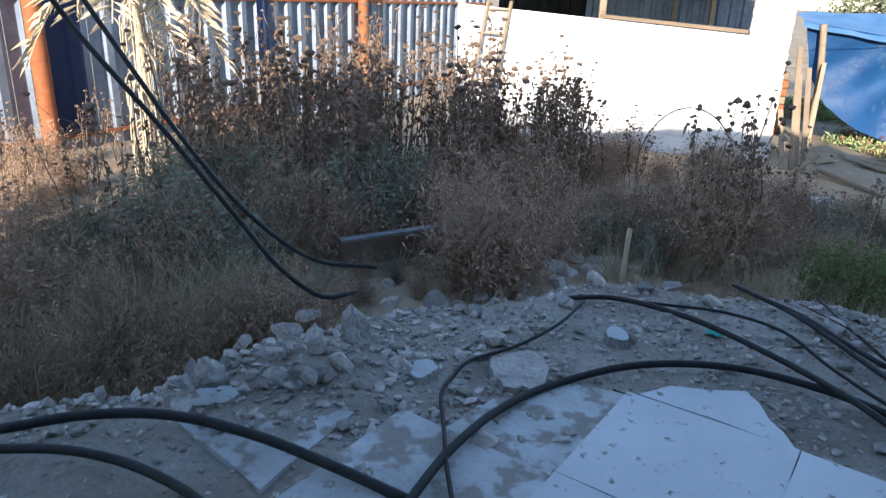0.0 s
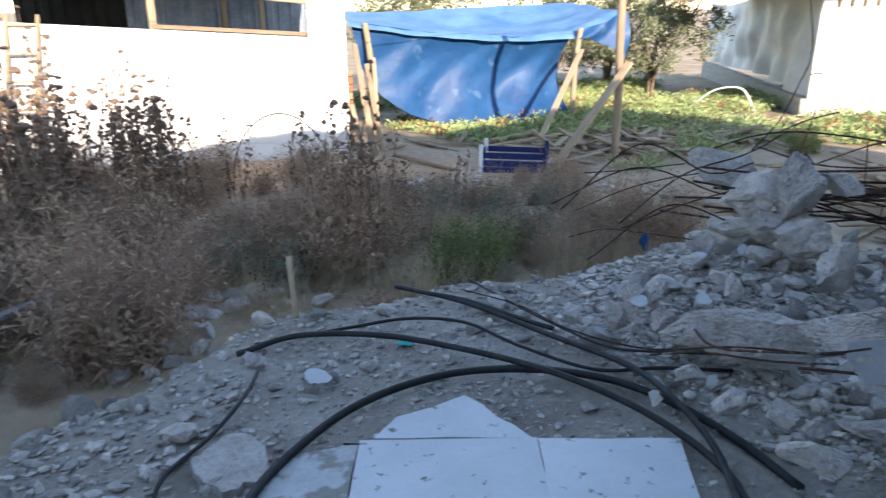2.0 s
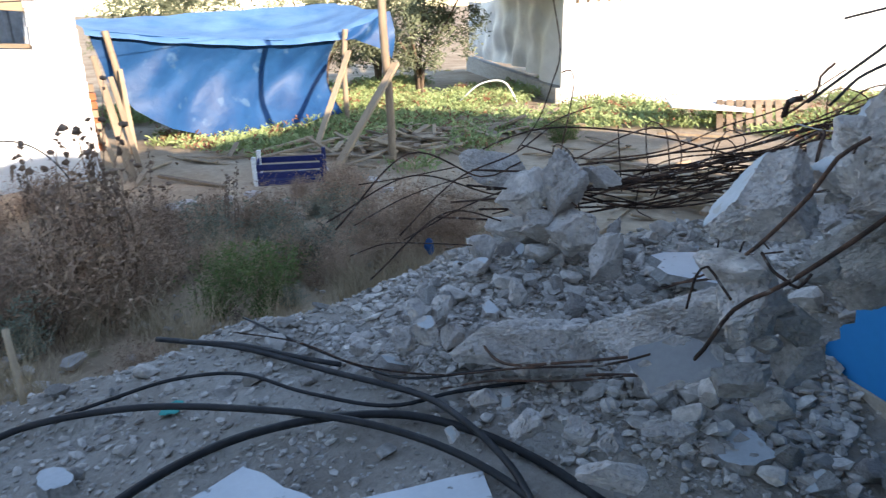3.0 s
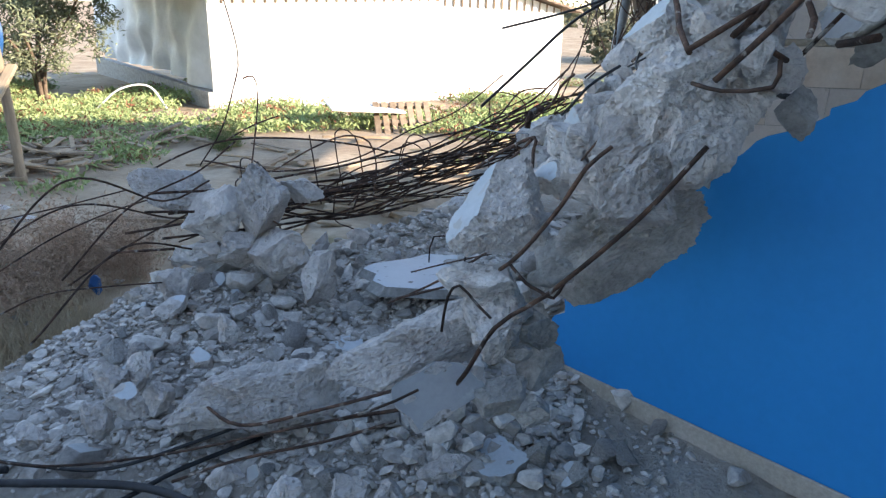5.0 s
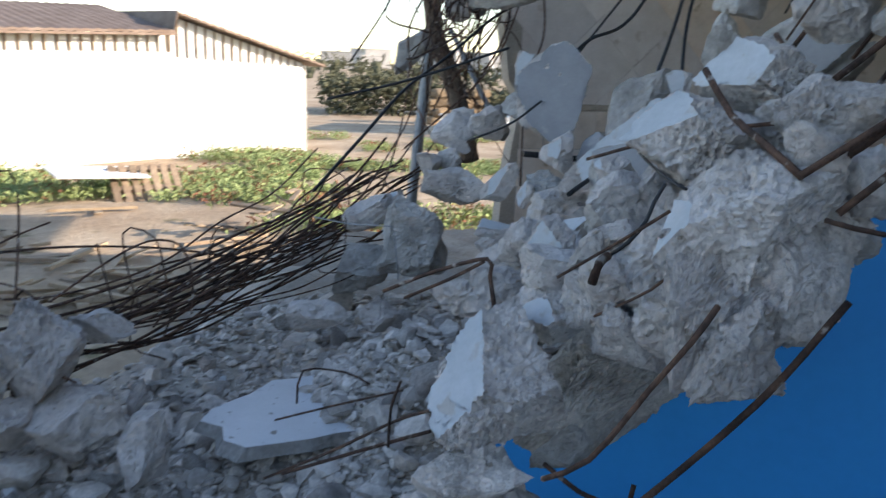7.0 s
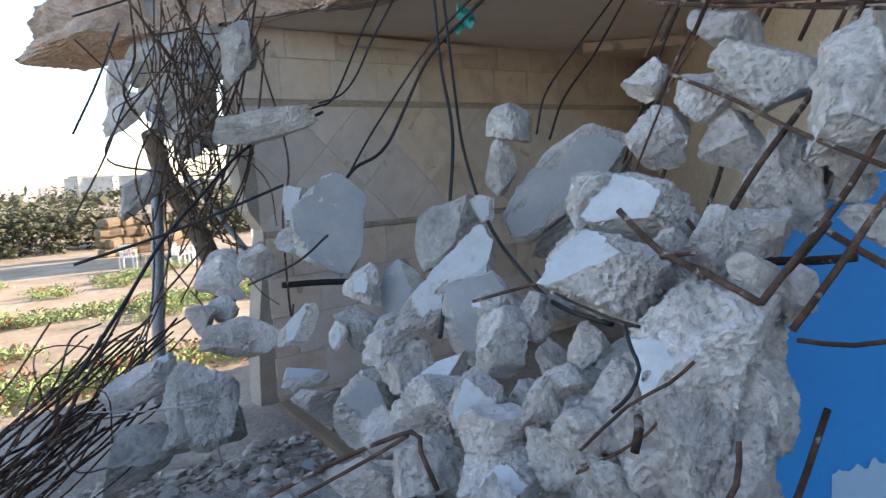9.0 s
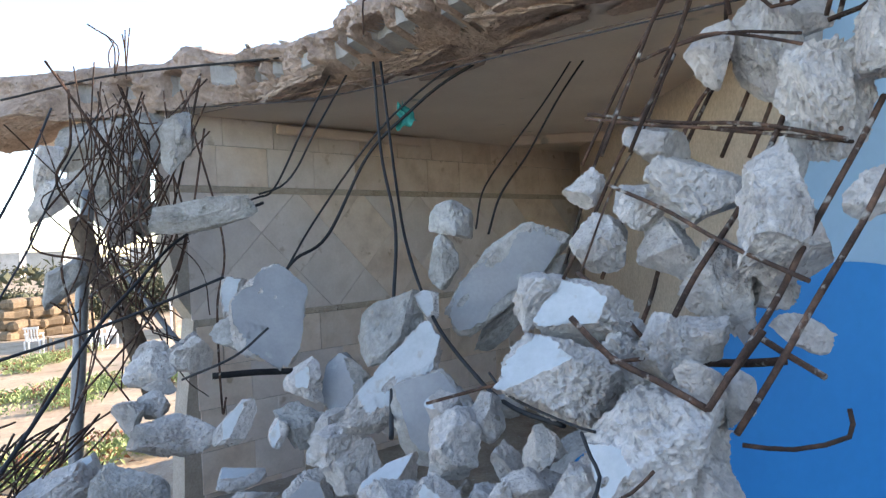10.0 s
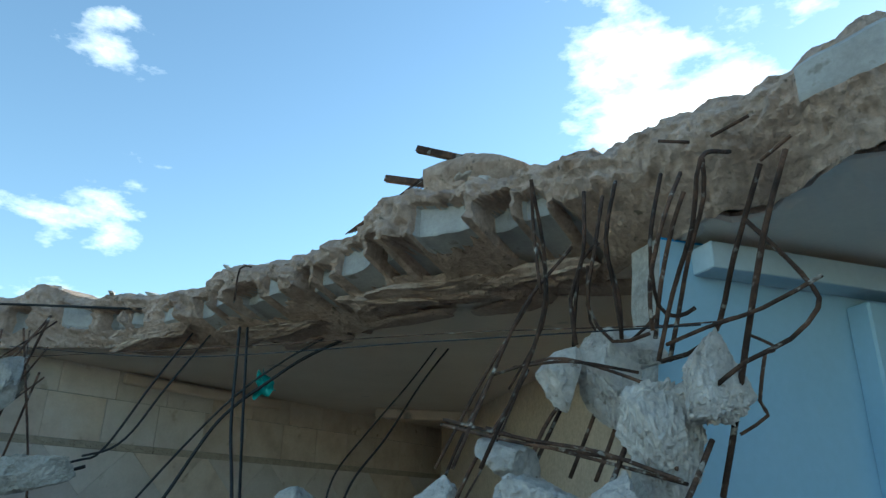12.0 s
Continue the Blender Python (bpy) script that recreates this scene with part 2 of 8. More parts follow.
WHITEPLASTIC = mat("white_plastic", [(0.68, 0.68, 0.66), (0.78, 0.78, 0.76)], 4, 0.5, 0.1, 40)
STRAW = mat("straw_bale", [(0.15, 0.105, 0.065), (0.24, 0.18, 0.115)], 9, 0.95, 0.6, 50, vary=0.15)
HEDGE = mat("dark_hedge_leaf", [(0.055, 0.06, 0.035), (0.125, 0.125, 0.075)], 3, 0.9, 0.4, 20, vary=0.2)
FARWALL = mat("far_house_render", [(0.40, 0.38, 0.35), (0.55, 0.53, 0.50)], 0.5, 0.9, 0.1, 5, vary=0.15)
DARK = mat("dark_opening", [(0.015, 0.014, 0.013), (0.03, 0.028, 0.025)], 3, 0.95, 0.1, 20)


# ---- mesh helpers ----
def obj_from(name, verts, faces, mats, parent=None, mat_ids=None, smooth=False, label=""):
    me = bpy.data.meshes.new(name)
    me.from_pydata([tuple(v) for v in verts], [], [tuple(int(i) for i in f) for f in faces])
    for m in (mats if isinstance(mats, (list, tuple)) else [mats]):
        me.materials.append(m)
    if mat_ids is not None:
        me.polygons.foreach_set("material_index", np.asarray(mat_ids, dtype=np.int32))
    if smooth:
        me.polygons.foreach_set("use_smooth", np.ones(len(me.polygons), dtype=bool))
    me.update()
    ob = new(name, me)
    if parent is not None:
        ob.parent = parent
    if label:
        ob["label"] = label
    return ob


def part(name, bm, material, parent=None, label="", smooth=False):
    me = bpy.data.meshes.new(name)
    bm.to_mesh(me)
    bm.free()
    me.materials.append(material)
    if smooth:
        for p in me.polygons:
            p.use_smooth = True
    ob = new(name, me)
    ob.parent = parent
    if label:
        ob["label"] = label
    return ob


def empty(name, m=None):
    e = new(name)
    e.empty_display_size = 0.1
    if m is not None:
        e.matrix_world = m
    return e


def box_bm(sx, sy, sz, m=None, bevel=0.0, bm=None):
    """A box of full sizes sx, sy, sz round its centre, with worn edges."""
    one = bmesh.new()
    bmesh.ops.create_cube(one, size=1.0, matrix=Matrix.Diagonal((sx, sy, sz, 1)))
    if bevel:
        bmesh.ops.bevel(one, geom=one.edges[:], offset=bevel, segments=1, affect="EDGES")
    if m is not None:
        bmesh.ops.transform(one, matrix=m, verts=one.verts)
    if bm is None:
        return one
    me = bpy.data.meshes.new("tmp")
    one.to_mesh(me)
    one.free()
    bm.from_mesh(me)
    bpy.data.meshes.remove(me)
    return bm


def beam_m(a, b):
    """A pose whose z axis runs from a to b, at their middle."""
    a, b = Vector(a), Vector(b)
    q = (b - a).to_track_quat("Z", "Y")
    return Matrix.LocRotScale((a + b) / 2, q, None), (b - a).length


def smooth_line(pts, step=0.05):
    """A smooth line through the points."""
    p = np.array(pts, dtype=float)
    if len(p) == 2:
        return p
    q = np.vstack([2 * p[0] - p[1], p, 2 * p[-1] - p[-2]])
    out = []
    for i in range(1, len(q) - 2):
        n = max(2, min(14, int(np.linalg.norm(q[i + 1] - q[i]) / step)))
        for s in np.linspace(0, 1, n, endpoint=False):
            a, b, c, d = q[i - 1], q[i], q[i + 1], q[i + 2]
            out.append(0.5 * (2 * b + (c - a) * s + (2 * a - 5 * b + 4 * c - d) * s * s + (3 * b - a - 3 * c + d) * s ** 3))
    out.append(p[-1])
    return np.array(out)


def tube_data(line, r, sides=6, taper=1.0):
    n = len(line)
    t = np.gradient(line, axis=0)
    t /= np.maximum(np.linalg.norm(t, axis=1, keepdims=True), 1e-9)
    up = np.array([0.31, 0.17, 0.93])
    u = np.cross(t, up)
    u /= np.maximum(np.linalg.norm(u, axis=1, keepdims=True), 1e-6)
    v = np.cross(t, u)
    rad = np.linspace(r, r * taper, n)[:, None, None]
    a = np.linspace(0, 2 * np.pi, sides, endpoint=False)
    ring = line[:, None, :] + rad * (np.cos(a)[None, :, None] * u[:, None, :] + np.sin(a)[None, :, None] * v[:, None, :])
    verts = ring.reshape(-1, 3)
    faces = []
    for i in range(n - 1):
        for j in range(sides):
            k2 = (j + 1) % sides
            faces.append((i * sides + j, i * sides + k2, (i + 1) * sides + k2, (i + 1) * sides + j))
    faces.append(tuple(range(sides))[::-1])
    faces.append(tuple((n - 1) * sides + j for j in range(sides)))
    return verts, faces


def tube(name, pts, r, material, sides=6, parent=None, step=0.05, taper=1.0):
    v, f = tube_data(smooth_line(pts, step), r, sides, taper)
    ob = obj_from(name, v, f, material, parent)
    if sides > 5:
        ob.data.polygons.foreach_set("use_smooth", np.array([len(p.vertices) == 4 for p in ob.data.polygons]))
    return ob


def rebar(pts, r=0.006, label="rusty bent steel reinforcing bar in the rubble", group="reinforcing bars"):
    return tagged(tube("rebar", pts, r, RUST), label, "rebar", group)


def cable(pts, r=0.008, label="black rubber cable lying slack on the rubble", group="cables"):
    return tagged(tube("cable", pts, r, CABLE, 7, step=0.04), label, "cable", group)


ICO = {}


def ico(level):
    if level not in ICO:
        bm = bmesh.new()
        bmesh.ops.create_icosphere(bm, subdivisions=level, radius=1.0)
        ICO[level] = (np.array([v.co[:] for v in bm.verts]), [tuple(v.index for v in f.verts) for f in bm.faces])
        bm.free()
    return ICO[level]


def rock_data(seed, level=3, cuts=17, rough=0.07, paint=None, paint_cut=0.55, boxy=0.0, shape=None):
    """A broken lump about one unit in radius: a ball cut flat by random planes, then roughened. paint: the way the plastered face looks."""
    rng = np.random.default_rng(seed)
    v, f = ico(level)
    v = v.copy()
    if boxy:
        v = v / np.maximum(np.abs(v).max(axis=1, keepdims=True), 1e-6) * boxy + v * (1 - boxy)
    big = np.array([noise.noise(Vector(p * 1.3 + seed % 97)) for p in v])
    v *= (1 + 0.22 * big)[:, None]
    for i in range(cuts):
        n = rng.normal(size=3)
        n /= np.linalg.norm(n)
        over = np.maximum(v @ n - (rng.uniform(0.40, 0.78) if boxy < 0.7 else rng.uniform(0.72, 1.08)), 0)
        v -= over[:, None] * n * 0.985
    flat = v.copy()
    nn = v / np.maximum(np.linalg.norm(v, axis=1, keepdims=True), 1e-6)
    grain = v if shape is None else v * shape
    fine = np.array([noise.noise(Vector(p * 3.0 + seed % 89)) * 0.55 - abs(noise.noise(Vector(p * 5.5 + seed % 61))) * 0.7 + noise.noise(Vector(p * 11 + seed % 71)) * 0.55 - abs(noise.noise(Vector(p * 17 + seed % 37))) * 0.55 + noise.noise(Vector(p * 31 + seed % 53)) * 0.45 for p in grain])
    coarse = np.array([min(max(0.85 + 1.2 * noise.noise(Vector(p * 1.4 + seed % 29)), 0.35), 1.5) for p in grain])
    v = v + nn * (rough * 1.55 * fine * coarse)[:, None] / (1.0 if shape is None else shape)
    painted = np.zeros(len(v), bool)
    if paint is not None:
        n = np.array(paint, float)
        n /= np.linalg.norm(n)
        over = v @ n - paint_cut
        hit = flat @ n > paint_cut - 0.02
        chip = np.array([noise.noise(Vector(p * 0.9 + seed % 43)) + 0.05 * noise.noise(Vector(p * 4 + seed % 31)) for p in flat])
        painted = hit & (chip > -0.3)
        v[hit] -= (over[hit] + np.where(painted[hit], 0.0, 0.035 + 0.03 * fine[hit]))[:, None] * n
    ids = [1 if painted[list(t)].all() else 0 for t in f]
    return v, f, ids


ROCK_SEED = [100]


def rock(x, y, z, sx, sy, sz, rx, ry, rz, paint=None, cut=0.55, grey=False, level=4, name="concrete_chunk", label="", boxy=0.0, plaster=None, rough=0.075, cuts=14, parent=None):
    """One broken lump of concrete with half sizes sx, sy, sz; paint: the local way its plastered face looks."""
    ROCK_SEED[0] += 1
    shape = np.array([sx, sy, sz]) / (sx * sy * sz) ** (1 / 3)
    v, f, ids = rock_data(ROCK_SEED[0], level, cuts, rough, paint, cut, boxy, shape)
    lo, hi = v.min(axis=0), v.max(axis=0)
    v = ((v - (lo + hi) / 2) / ((hi - lo) / 2)) * np.array([sx, sy, sz])
    body = [t for t, k in zip(f, ids) if not k]
    face = [t for t, k in zip(f, ids) if k]
    if face:
        # one joined patch of plaster: the largest; the rest is bare concrete
        root = {}

        def find(i):
            while root.setdefault(i, i) != i:
                root[i] = root[root[i]]
                i = root[i]
            return i
        for t in face:
            for i in t[1:]:
                root[find(i)] = find(t[0])
        most = collections.Counter(find(t[0]) for t in face).most_common(1)[0][0]
        body += [t for t in face if find(t[0]) != most]
        face = [t for t in face if find(t[0]) == most]
    ob = obj_from(name, v, body, CONCRETE_GREY if grey else CONCRETE, parent)
    ob.matrix_world = pose(x, y, z, rx, ry, rz)
    if face:
        use = sorted({i for t in face for i in t})
        at = {i: k for k, i in enumerate(use)}
        obj_from("plaster_face", v[use], [tuple(at[i] for i in t) for t in face], plaster or PLASTER, ob)
    if parent is None:
        if not label:
            label = "rough broken grey concrete chunk with a painted plaster face" if paint else "rough broken pale grey concrete chunk in the rubble pile"
        tagged(ob, label, "concrete rubble", "concrete chunks")
    return ob


def flake(x, y, z, sx, sy, turn, label, material=None):
    """A thin broken plate lying on the rubble, its plastered face up."""
    ROCK_SEED[0] += 1
    rng = np.random.default_rng(ROCK_SEED[0])
    n = 26
    ang = np.linspace(0, 2 * np.pi, n, endpoint=False)
    corner = rng.uniform(0, 6.28, 7)
    rad = np.array([min(1.1, min(0.80 / max(math.cos((a - c + math.pi) % (2 * math.pi) - math.pi), 0.3) for c in corner)) for a in ang]) * (1 + 0.05 * rng.normal(size=n))
    top = [(sx * rad[i] * math.cos(a), sy * rad[i] * math.sin(a), 0.012 + rng.normal(0, 0.001)) for i, a in enumerate(ang)]
    low = [(p[0] * 1.06 + rng.normal(0, 0.004), p[1] * 1.06 + rng.normal(0, 0.004), -0.03) for p in top]
    faces = [tuple(range(n)), tuple(range(2 * n - 1, n - 1, -1))] + [((i + 1) % n, i, i + n, (i + 1) % n + n) for i in range(n)]
    ob = obj_from("plaster_flake", top + low, faces, [material or PLASTER, CONCRETE_GREY], None, [0] + [1] * (n + 1))
    ob.matrix_world = pose(x, y, z, rng.normal(0, 3), rng.normal(0, 3), turn)
    return tagged(ob, label, "plaster flake", "plaster flakes")


def gz(x, y):
    """The yard's height: half a metre under the house floor, falling gently away."""
    r = math.hypot(x, y)
    return -0.5 - 0.027 * min(max(0.0, r - 9.0), 26.0)


EDGE_X = np.array([-8, -3, -1.14, -0.18, 1.04, 2.0, 2.7, 3.4, 4.2, 5.5, 7.5])
EDGE_Y = np.array([1.4, 1.7, 2.3, 3.15, 3.6, 3.4, 3.1, 3.0, 2.5, 1.7, 1.3])


def floor_z(x, y):
    """The rubble-strewn house floor and its broken edge."""
    ye = np.interp(x, EDGE_X, EDGE_Y) + 0.12 * noise.noise(Vector((x * 1.7, y * 1.7, 3)))
    s = min(max((y - ye + 0.15) / 0.85, 0), 1)
    h = -0.56 * s * s * (3 - 2 * s)
    bump = 0.025 * noise.noise(Vector((x * 2.1, y * 2.1, 0))) + 0.018 * noise.noise(Vector((x * 6, y * 6, 1))) + 0.01 * noise.noise(Vector((x * 15, y * 15, 2)))
    h += bump * (1 if s < 0.9 else 0.6)
    for cx, cy, r, a in ((3.3, 2.5, 0.55, 0.16), (2.75, 1.3, 0.25, 0.1), (3.5, 0.9, 0.5, 0.35), (4.3, 0.9, 0.7, 0.2), (2.3, 1.7, 0.35, 0.06), (-0.5, 2.5, 0.35, 0.07)):
        h += a * math.exp(-((x - cx) ** 2 + (y - cy) ** 2) / (r * r))
    return h


# ---- a collector for blades and stems ----
class Leafy:
    """Collects thin blades and stems into one mesh."""

    def __init__(self):
        self.v, self.f, self.m = [], [], []

    def stem(self, pts, w, mi=0):
        """A three-sided tapering stem."""
        pts = np.array(pts, float)
        n = len(pts)
        o = len(self.v)
        for i, p in enumerate(pts):
            r = w * (1 - 0.75 * i / (n - 1)) * 0.5
            for a in (0.0, 2.09, 4.19):
                self.v.append((p[0] + r * math.cos(a), p[1] + r * math.sin(a), p[2]))
        for i in range(n - 1):
            for a in range(3):
                b = (a + 1) % 3
                self.f.append((o + i * 3 + a, o + i * 3 + b, o + i * 3 + 3 + b, o + i * 3 + 3 + a))
                self.m.append(mi)

    def leaf(self, p, d, w, mi, rng):
        """A small bent leaf blade."""
        d = np.array(d, float)
        s = np.cross(d, rng.normal(size=3))
        s = s / (np.linalg.norm(s) + 1e-9) * w
        p = np.array(p, float)
        o = len(self.v)
        mid = p + d * 0.5 + np.array([0, 0, 0.12 * np.linalg.norm(d)])
        self.v += [tuple(p), tuple(mid - s), tuple(p + d), tuple(mid + s)]
        self.f += [(o, o + 1, o + 2), (o, o + 2, o + 3)]
        self.m += [mi, mi]

    def head(self, p, r, mi, rng, flat=0.6):
        v0, f0 = ico(1)
        o = len(self.v)
        q = v0 * (1 + 0.25 * rng.normal(size=(len(v0), 1))) * np.array([r, r, r * flat])
        self.v += [tuple(np.array(p) + a) for a in q]
        self.f += [tuple(o + i for i in t) for t in f0]
        self.m += [mi] * len(f0)

    def make(self, name, mats, leaves=""):
        """leaves: the name of the part that holds the second material."""
        if not leaves:
            return obj_from(name, self.v, self.f, mats, None, self.m)
        out = None
        vv = np.array(self.v)
        for k in (0, 1):
            fs = [f for f, m in zip(self.f, self.m) if m == k]
            use = sorted({i for f in fs for i in f})
            at = {i: j for j, i in enumerate(use)}
            ob = obj_from(leaves if k else name, vv[use], [tuple(at[i] for i in f) for f in fs], mats[k], out)
            out = out or ob
        return out


# ---- the large structure ----
def build_ground():
    """One sheet to the horizon, finer near the house."""
    rings = [0.0] + list(np.geomspace(1.5, 2500, 70))
    seg = 128
    verts, faces = [(0, 0, -0.75)], []
    for r in rings[1:]:
        for j in range(seg):
            a = 2 * math.pi * j / seg
            x, y = 2 + r * math.cos(a), 1 + r * math.sin(a)
            z = gz(x, y) + 0.05 * noise.noise(Vector((x * 0.8, y * 0.8, 0))) * min(1, 60 / max(r, 1)) + 0.02 * noise.noise(Vector((x * 3, y * 3, 5)))
            if -8 < x < 7.6 and -6.5 < y < np.interp(x, EDGE_X, EDGE_Y) + 0.75:
                z = min(z, -0.62)
            verts.append((x, y, z))
    for j in range(seg):
        faces.append((0, 1 + j, 1 + (j + 1) % seg))
    for i in range(len(rings) - 2):
        for j in range(seg):
            a, b = 1 + i * seg + j, 1 + i * seg + (j + 1) % seg
            faces.append((a, a + seg, b + seg, b))
    g = obj_from("ground", verts, faces, SOIL, smooth=True)
    tagged(g, "dry sandy yard and field with sparse weeds", "ground", kind="structure")


def build_floor():
    xs, ys = np.arange(-7.5, 7.41, 0.07), np.arange(-6.2, 4.75, 0.07)
    verts = [(x, y, floor_z(x, y)) for y in ys for x in xs]
    n = len(xs)
    faces = [(j * n + i, j * n + i + 1, (j + 1) * n + i + 1, (j + 1) * n + i) for j in range(len(ys) - 1) for i in range(n - 1)]
    f = obj_from("floor", verts, faces, DUST, smooth=True)
    tagged(f, "rubble and cement dust over the broken house floor", "floor", kind="structure")
    return f


def wall_box(name, a, b, z0, z1, thick, material, label, side=1):
    """An upright wall from a to b (plan points on its visible face)."""
    a, b = Vector((*a, 0)), Vector((*b, 0))
    d = (b - a).normalized()
    nrm = Vector((-d.y, d.x, 0)) * side
    m = Matrix.LocRotScale((a + b) / 2 - nrm * thick / 2 + Vector((0, 0, (z0 + z1) / 2)), Euler((0, 0, math.atan2(d.y, d.x))), None)
    ob = part(name, box_bm((b - a).length, thick, z1 - z0, bevel=0.006), material)
    ob.matrix_world = m
    return tagged(ob, label, "wall", kind="structure")


BW_A, BW_D = Vector((2.98, 0.935, 0)), Vector((-0.63, -0.777, 0))   # the blue wall's foot at its broken end, and its way
BW_N = Vector((-0.777, 0.63, 0))


def build_blue_wall():
    """The blue room wall, broken off along a slanting line; its lower part is deep blue up to a painted wave."""
    rng = np.random.default_rng(5)
    # outline in (u along the wall, z)
    edge = [(0.0, -0.05), (0.03, 0.16), (0.1, 0.28), (0.2, 0.45), (0.4, 0.62), (0.55, 0.85), (0.8, 1.1), (1.0, 1.22), (1.2, 1.38), (1.42, 1.66), (1.58, 1.95), (1.63, 2.3), (1.66, 2.76)]
    us, zs = [], []
    pts = []
    for (u0, z0), (u1, z1) in zip(edge[:-1], edge[1:]):
        for s in np.linspace(0, 1, 6, endpoint=False):
            pts.append((u0 + (u1 - u0) * s + rng.normal(0, 0.012), z0 + (z1 - z0) * s))
    pts.append(edge[-1])
    zl = [p[1] for p in pts]
    verts, faces, ids = [], [], []
    cols = 60
    for u0, z in pts:
        for i in range(cols + 1):
            u = u0 + (5.2 - u0) * (i / cols) ** 1.35
            p = BW_A + BW_D * u
            verts.append((p.x, p.y, z))
    nv = len(verts)
    for u0, z in pts:
        for i in range(cols + 1):
            u = u0 + (5.2 - u0) * (i / cols) ** 1.35
            p = BW_A + BW_D * u - BW_N * 0.18
            verts.append((p.x, p.y, z))
    w = cols + 1
    for j in range(len(pts) - 1):
        for i in range(cols):
            a = j * w + i
            faces.append((a, a + w, a + w + 1, a + 1))
            ids.append(0)
            faces.append((nv + a, nv + a + 1, nv + a + w + 1, nv + a + w))
            ids.append(2)
        a, b = j * w, (j + 1) * w
        faces.append((a, nv + a, nv + b, b))
        ids.append(2)
    wall = obj_from("wall_blue", verts, faces, [BLUE, PALEBLUE, CONCRETE_GREY], None, ids)
    tagged(wall, "deep blue painted room wall broken off along a slanting line", "wall", kind="structure")
    # the pale upper paint: a thin coat over the wall above the painted wave, and a peeled patch low down
    def coat(name, u0, u1, low, high, nu, nz, out):
        v2, f2 = [], []
        for i in range(nu + 1):
            u = u0 + (u1 - u0) * i / nu
            for j in range(nz + 1):
                lo, hi = low(u), high(u)
                p = BW_A + BW_D * u + BW_N * out
                v2.append((p.x, p.y, lo + max(hi - lo, 0) * j / nz))
        for i in range(nu):
            for j in range(nz):
                q = i * (nz + 1) + j
                f2.append((q, q + 1, q + nz + 2, q + nz + 1))
        obj_from(name, v2, f2, PALEBLUE, wall)

    ez, eu = [p[1] for p in edge], [p[0] for p in edge]
    coat("upper_paint", 1.45, 5.2, lambda u: max(0.3, 1.62 - 0.75 * (u - 1.62) ** 2) if u < 2.6 else max(0.3, 0.9 + 0.1 * math.sin(u * 3)),
         lambda u: min(2.76, float(np.interp(u + 0.02, eu, ez)) - 0.01), 90, 6, 0.003)
    coat("peeled_paint", 1.36, 2.6, lambda u: 0.45 + 0.2 * noise.noise(Vector((u * 3, 1, 0))),
         lambda u: 0.76 + 0.1 * noise.noise(Vector((u * 4, 5, 0))) + 0.05 * noise.noise(Vector((u * 19, 3, 0))) + 0.03 * noise.noise(Vector((u * 45, 3, 2))), 120, 2, 0.0035)
    # skirting and cornice
    for nm, z0, z1, d, u0, ma in (("skirting", 0.0, 0.085, 0.012, 0.06, GROUT), ("cornice", 2.63, 2.725, 0.11, 1.78, CORNICE)):
        L = 5.1 - u0
        c = BW_A + BW_D * (u0 + L / 2) + BW_N * (d / 2 + 0.001)
        ob = part(nm, box_bm(L, d, z1 - z0, bevel=0.004), ma)
        ob.matrix_world = Matrix.LocRotScale((c.x, c.y, (z0 + z1) / 2), Euler((0, 0, math.atan2(BW_D.y, BW_D.x))), None)
        tagged(ob, "dusty beige floor skirting" if nm == "skirting" else "off-white moulded ceiling cornice", "trim", kind="structure")
    # pilaster
    c = BW_A + BW_D * 2.62 + BW_N * 0.05
    ob = part("trim_pilaster", box_bm(0.35, 0.1, 2.58, bevel=0.008), PALEBLUE)
    ob.matrix_world = Matrix.LocRotScale((c.x, c.y, 1.30), Euler((0, 0, math.atan2(BW_D.y, BW_D.x))), None)
    tagged(ob, "pale blue painted wall pilaster", "trim", kind="structure")
    return wall


SLAB_Z = 2.76


def slab_edge(x):
    """How far the broken roof edge reaches towards the yard at x."""
    base = np.interp(x, [-8, -1, 0.6, 1.2, 1.7, 2.0, 2.4, 2.84, 3.3, 3.9, 4.7, 5.4, 6.0, 6.6, 7.2, 8.2], [-0.3, 0.05, 0.16, 0.11, -0.02, -0.13, -0.16, -0.12, -0.3, -0.42, -0.5, -0.38, -0.12, 0.25, 0.68, 0.72])
    return base + 0.05 * noise.noise(Vector((x * 3.1, 0, 7))) + 0.03 * noise.noise(Vector((x * 9, 0, 9)))


def slab_drop(x):
    """How far the broken slab's top is knocked down at x."""
    return float(np.interp(x, [1.18, 1.36, 1.54, 1.76, 1.95, 2.19, 2.8, 3.0, 3.28, 3.6, 4.24, 4.46, 4.66, 5.6, 5.8, 6.04, 6.8], [0.09, 0.06, 0.0, 0.04, 0.06, -0.02, 0.02, 0.03, -0.01, -0.02, 0.02, 0.03, -0.03, 0.0, 0.09, 0.02, 0.04]))


def slab_recess(x):
    """How much further back the torn ceiling ends than the slab's top."""
    return float(np.interp(x, [1.3, 1.5, 1.75, 2.0, 2.45, 2.75, 3.2, 3.7, 4.4, 5.1, 5.9], [0.04, 0.2, 0.2, 0.32, 0.62, 0.62, 0.4, 0.52, 0.4, 0.16, 0.02]))


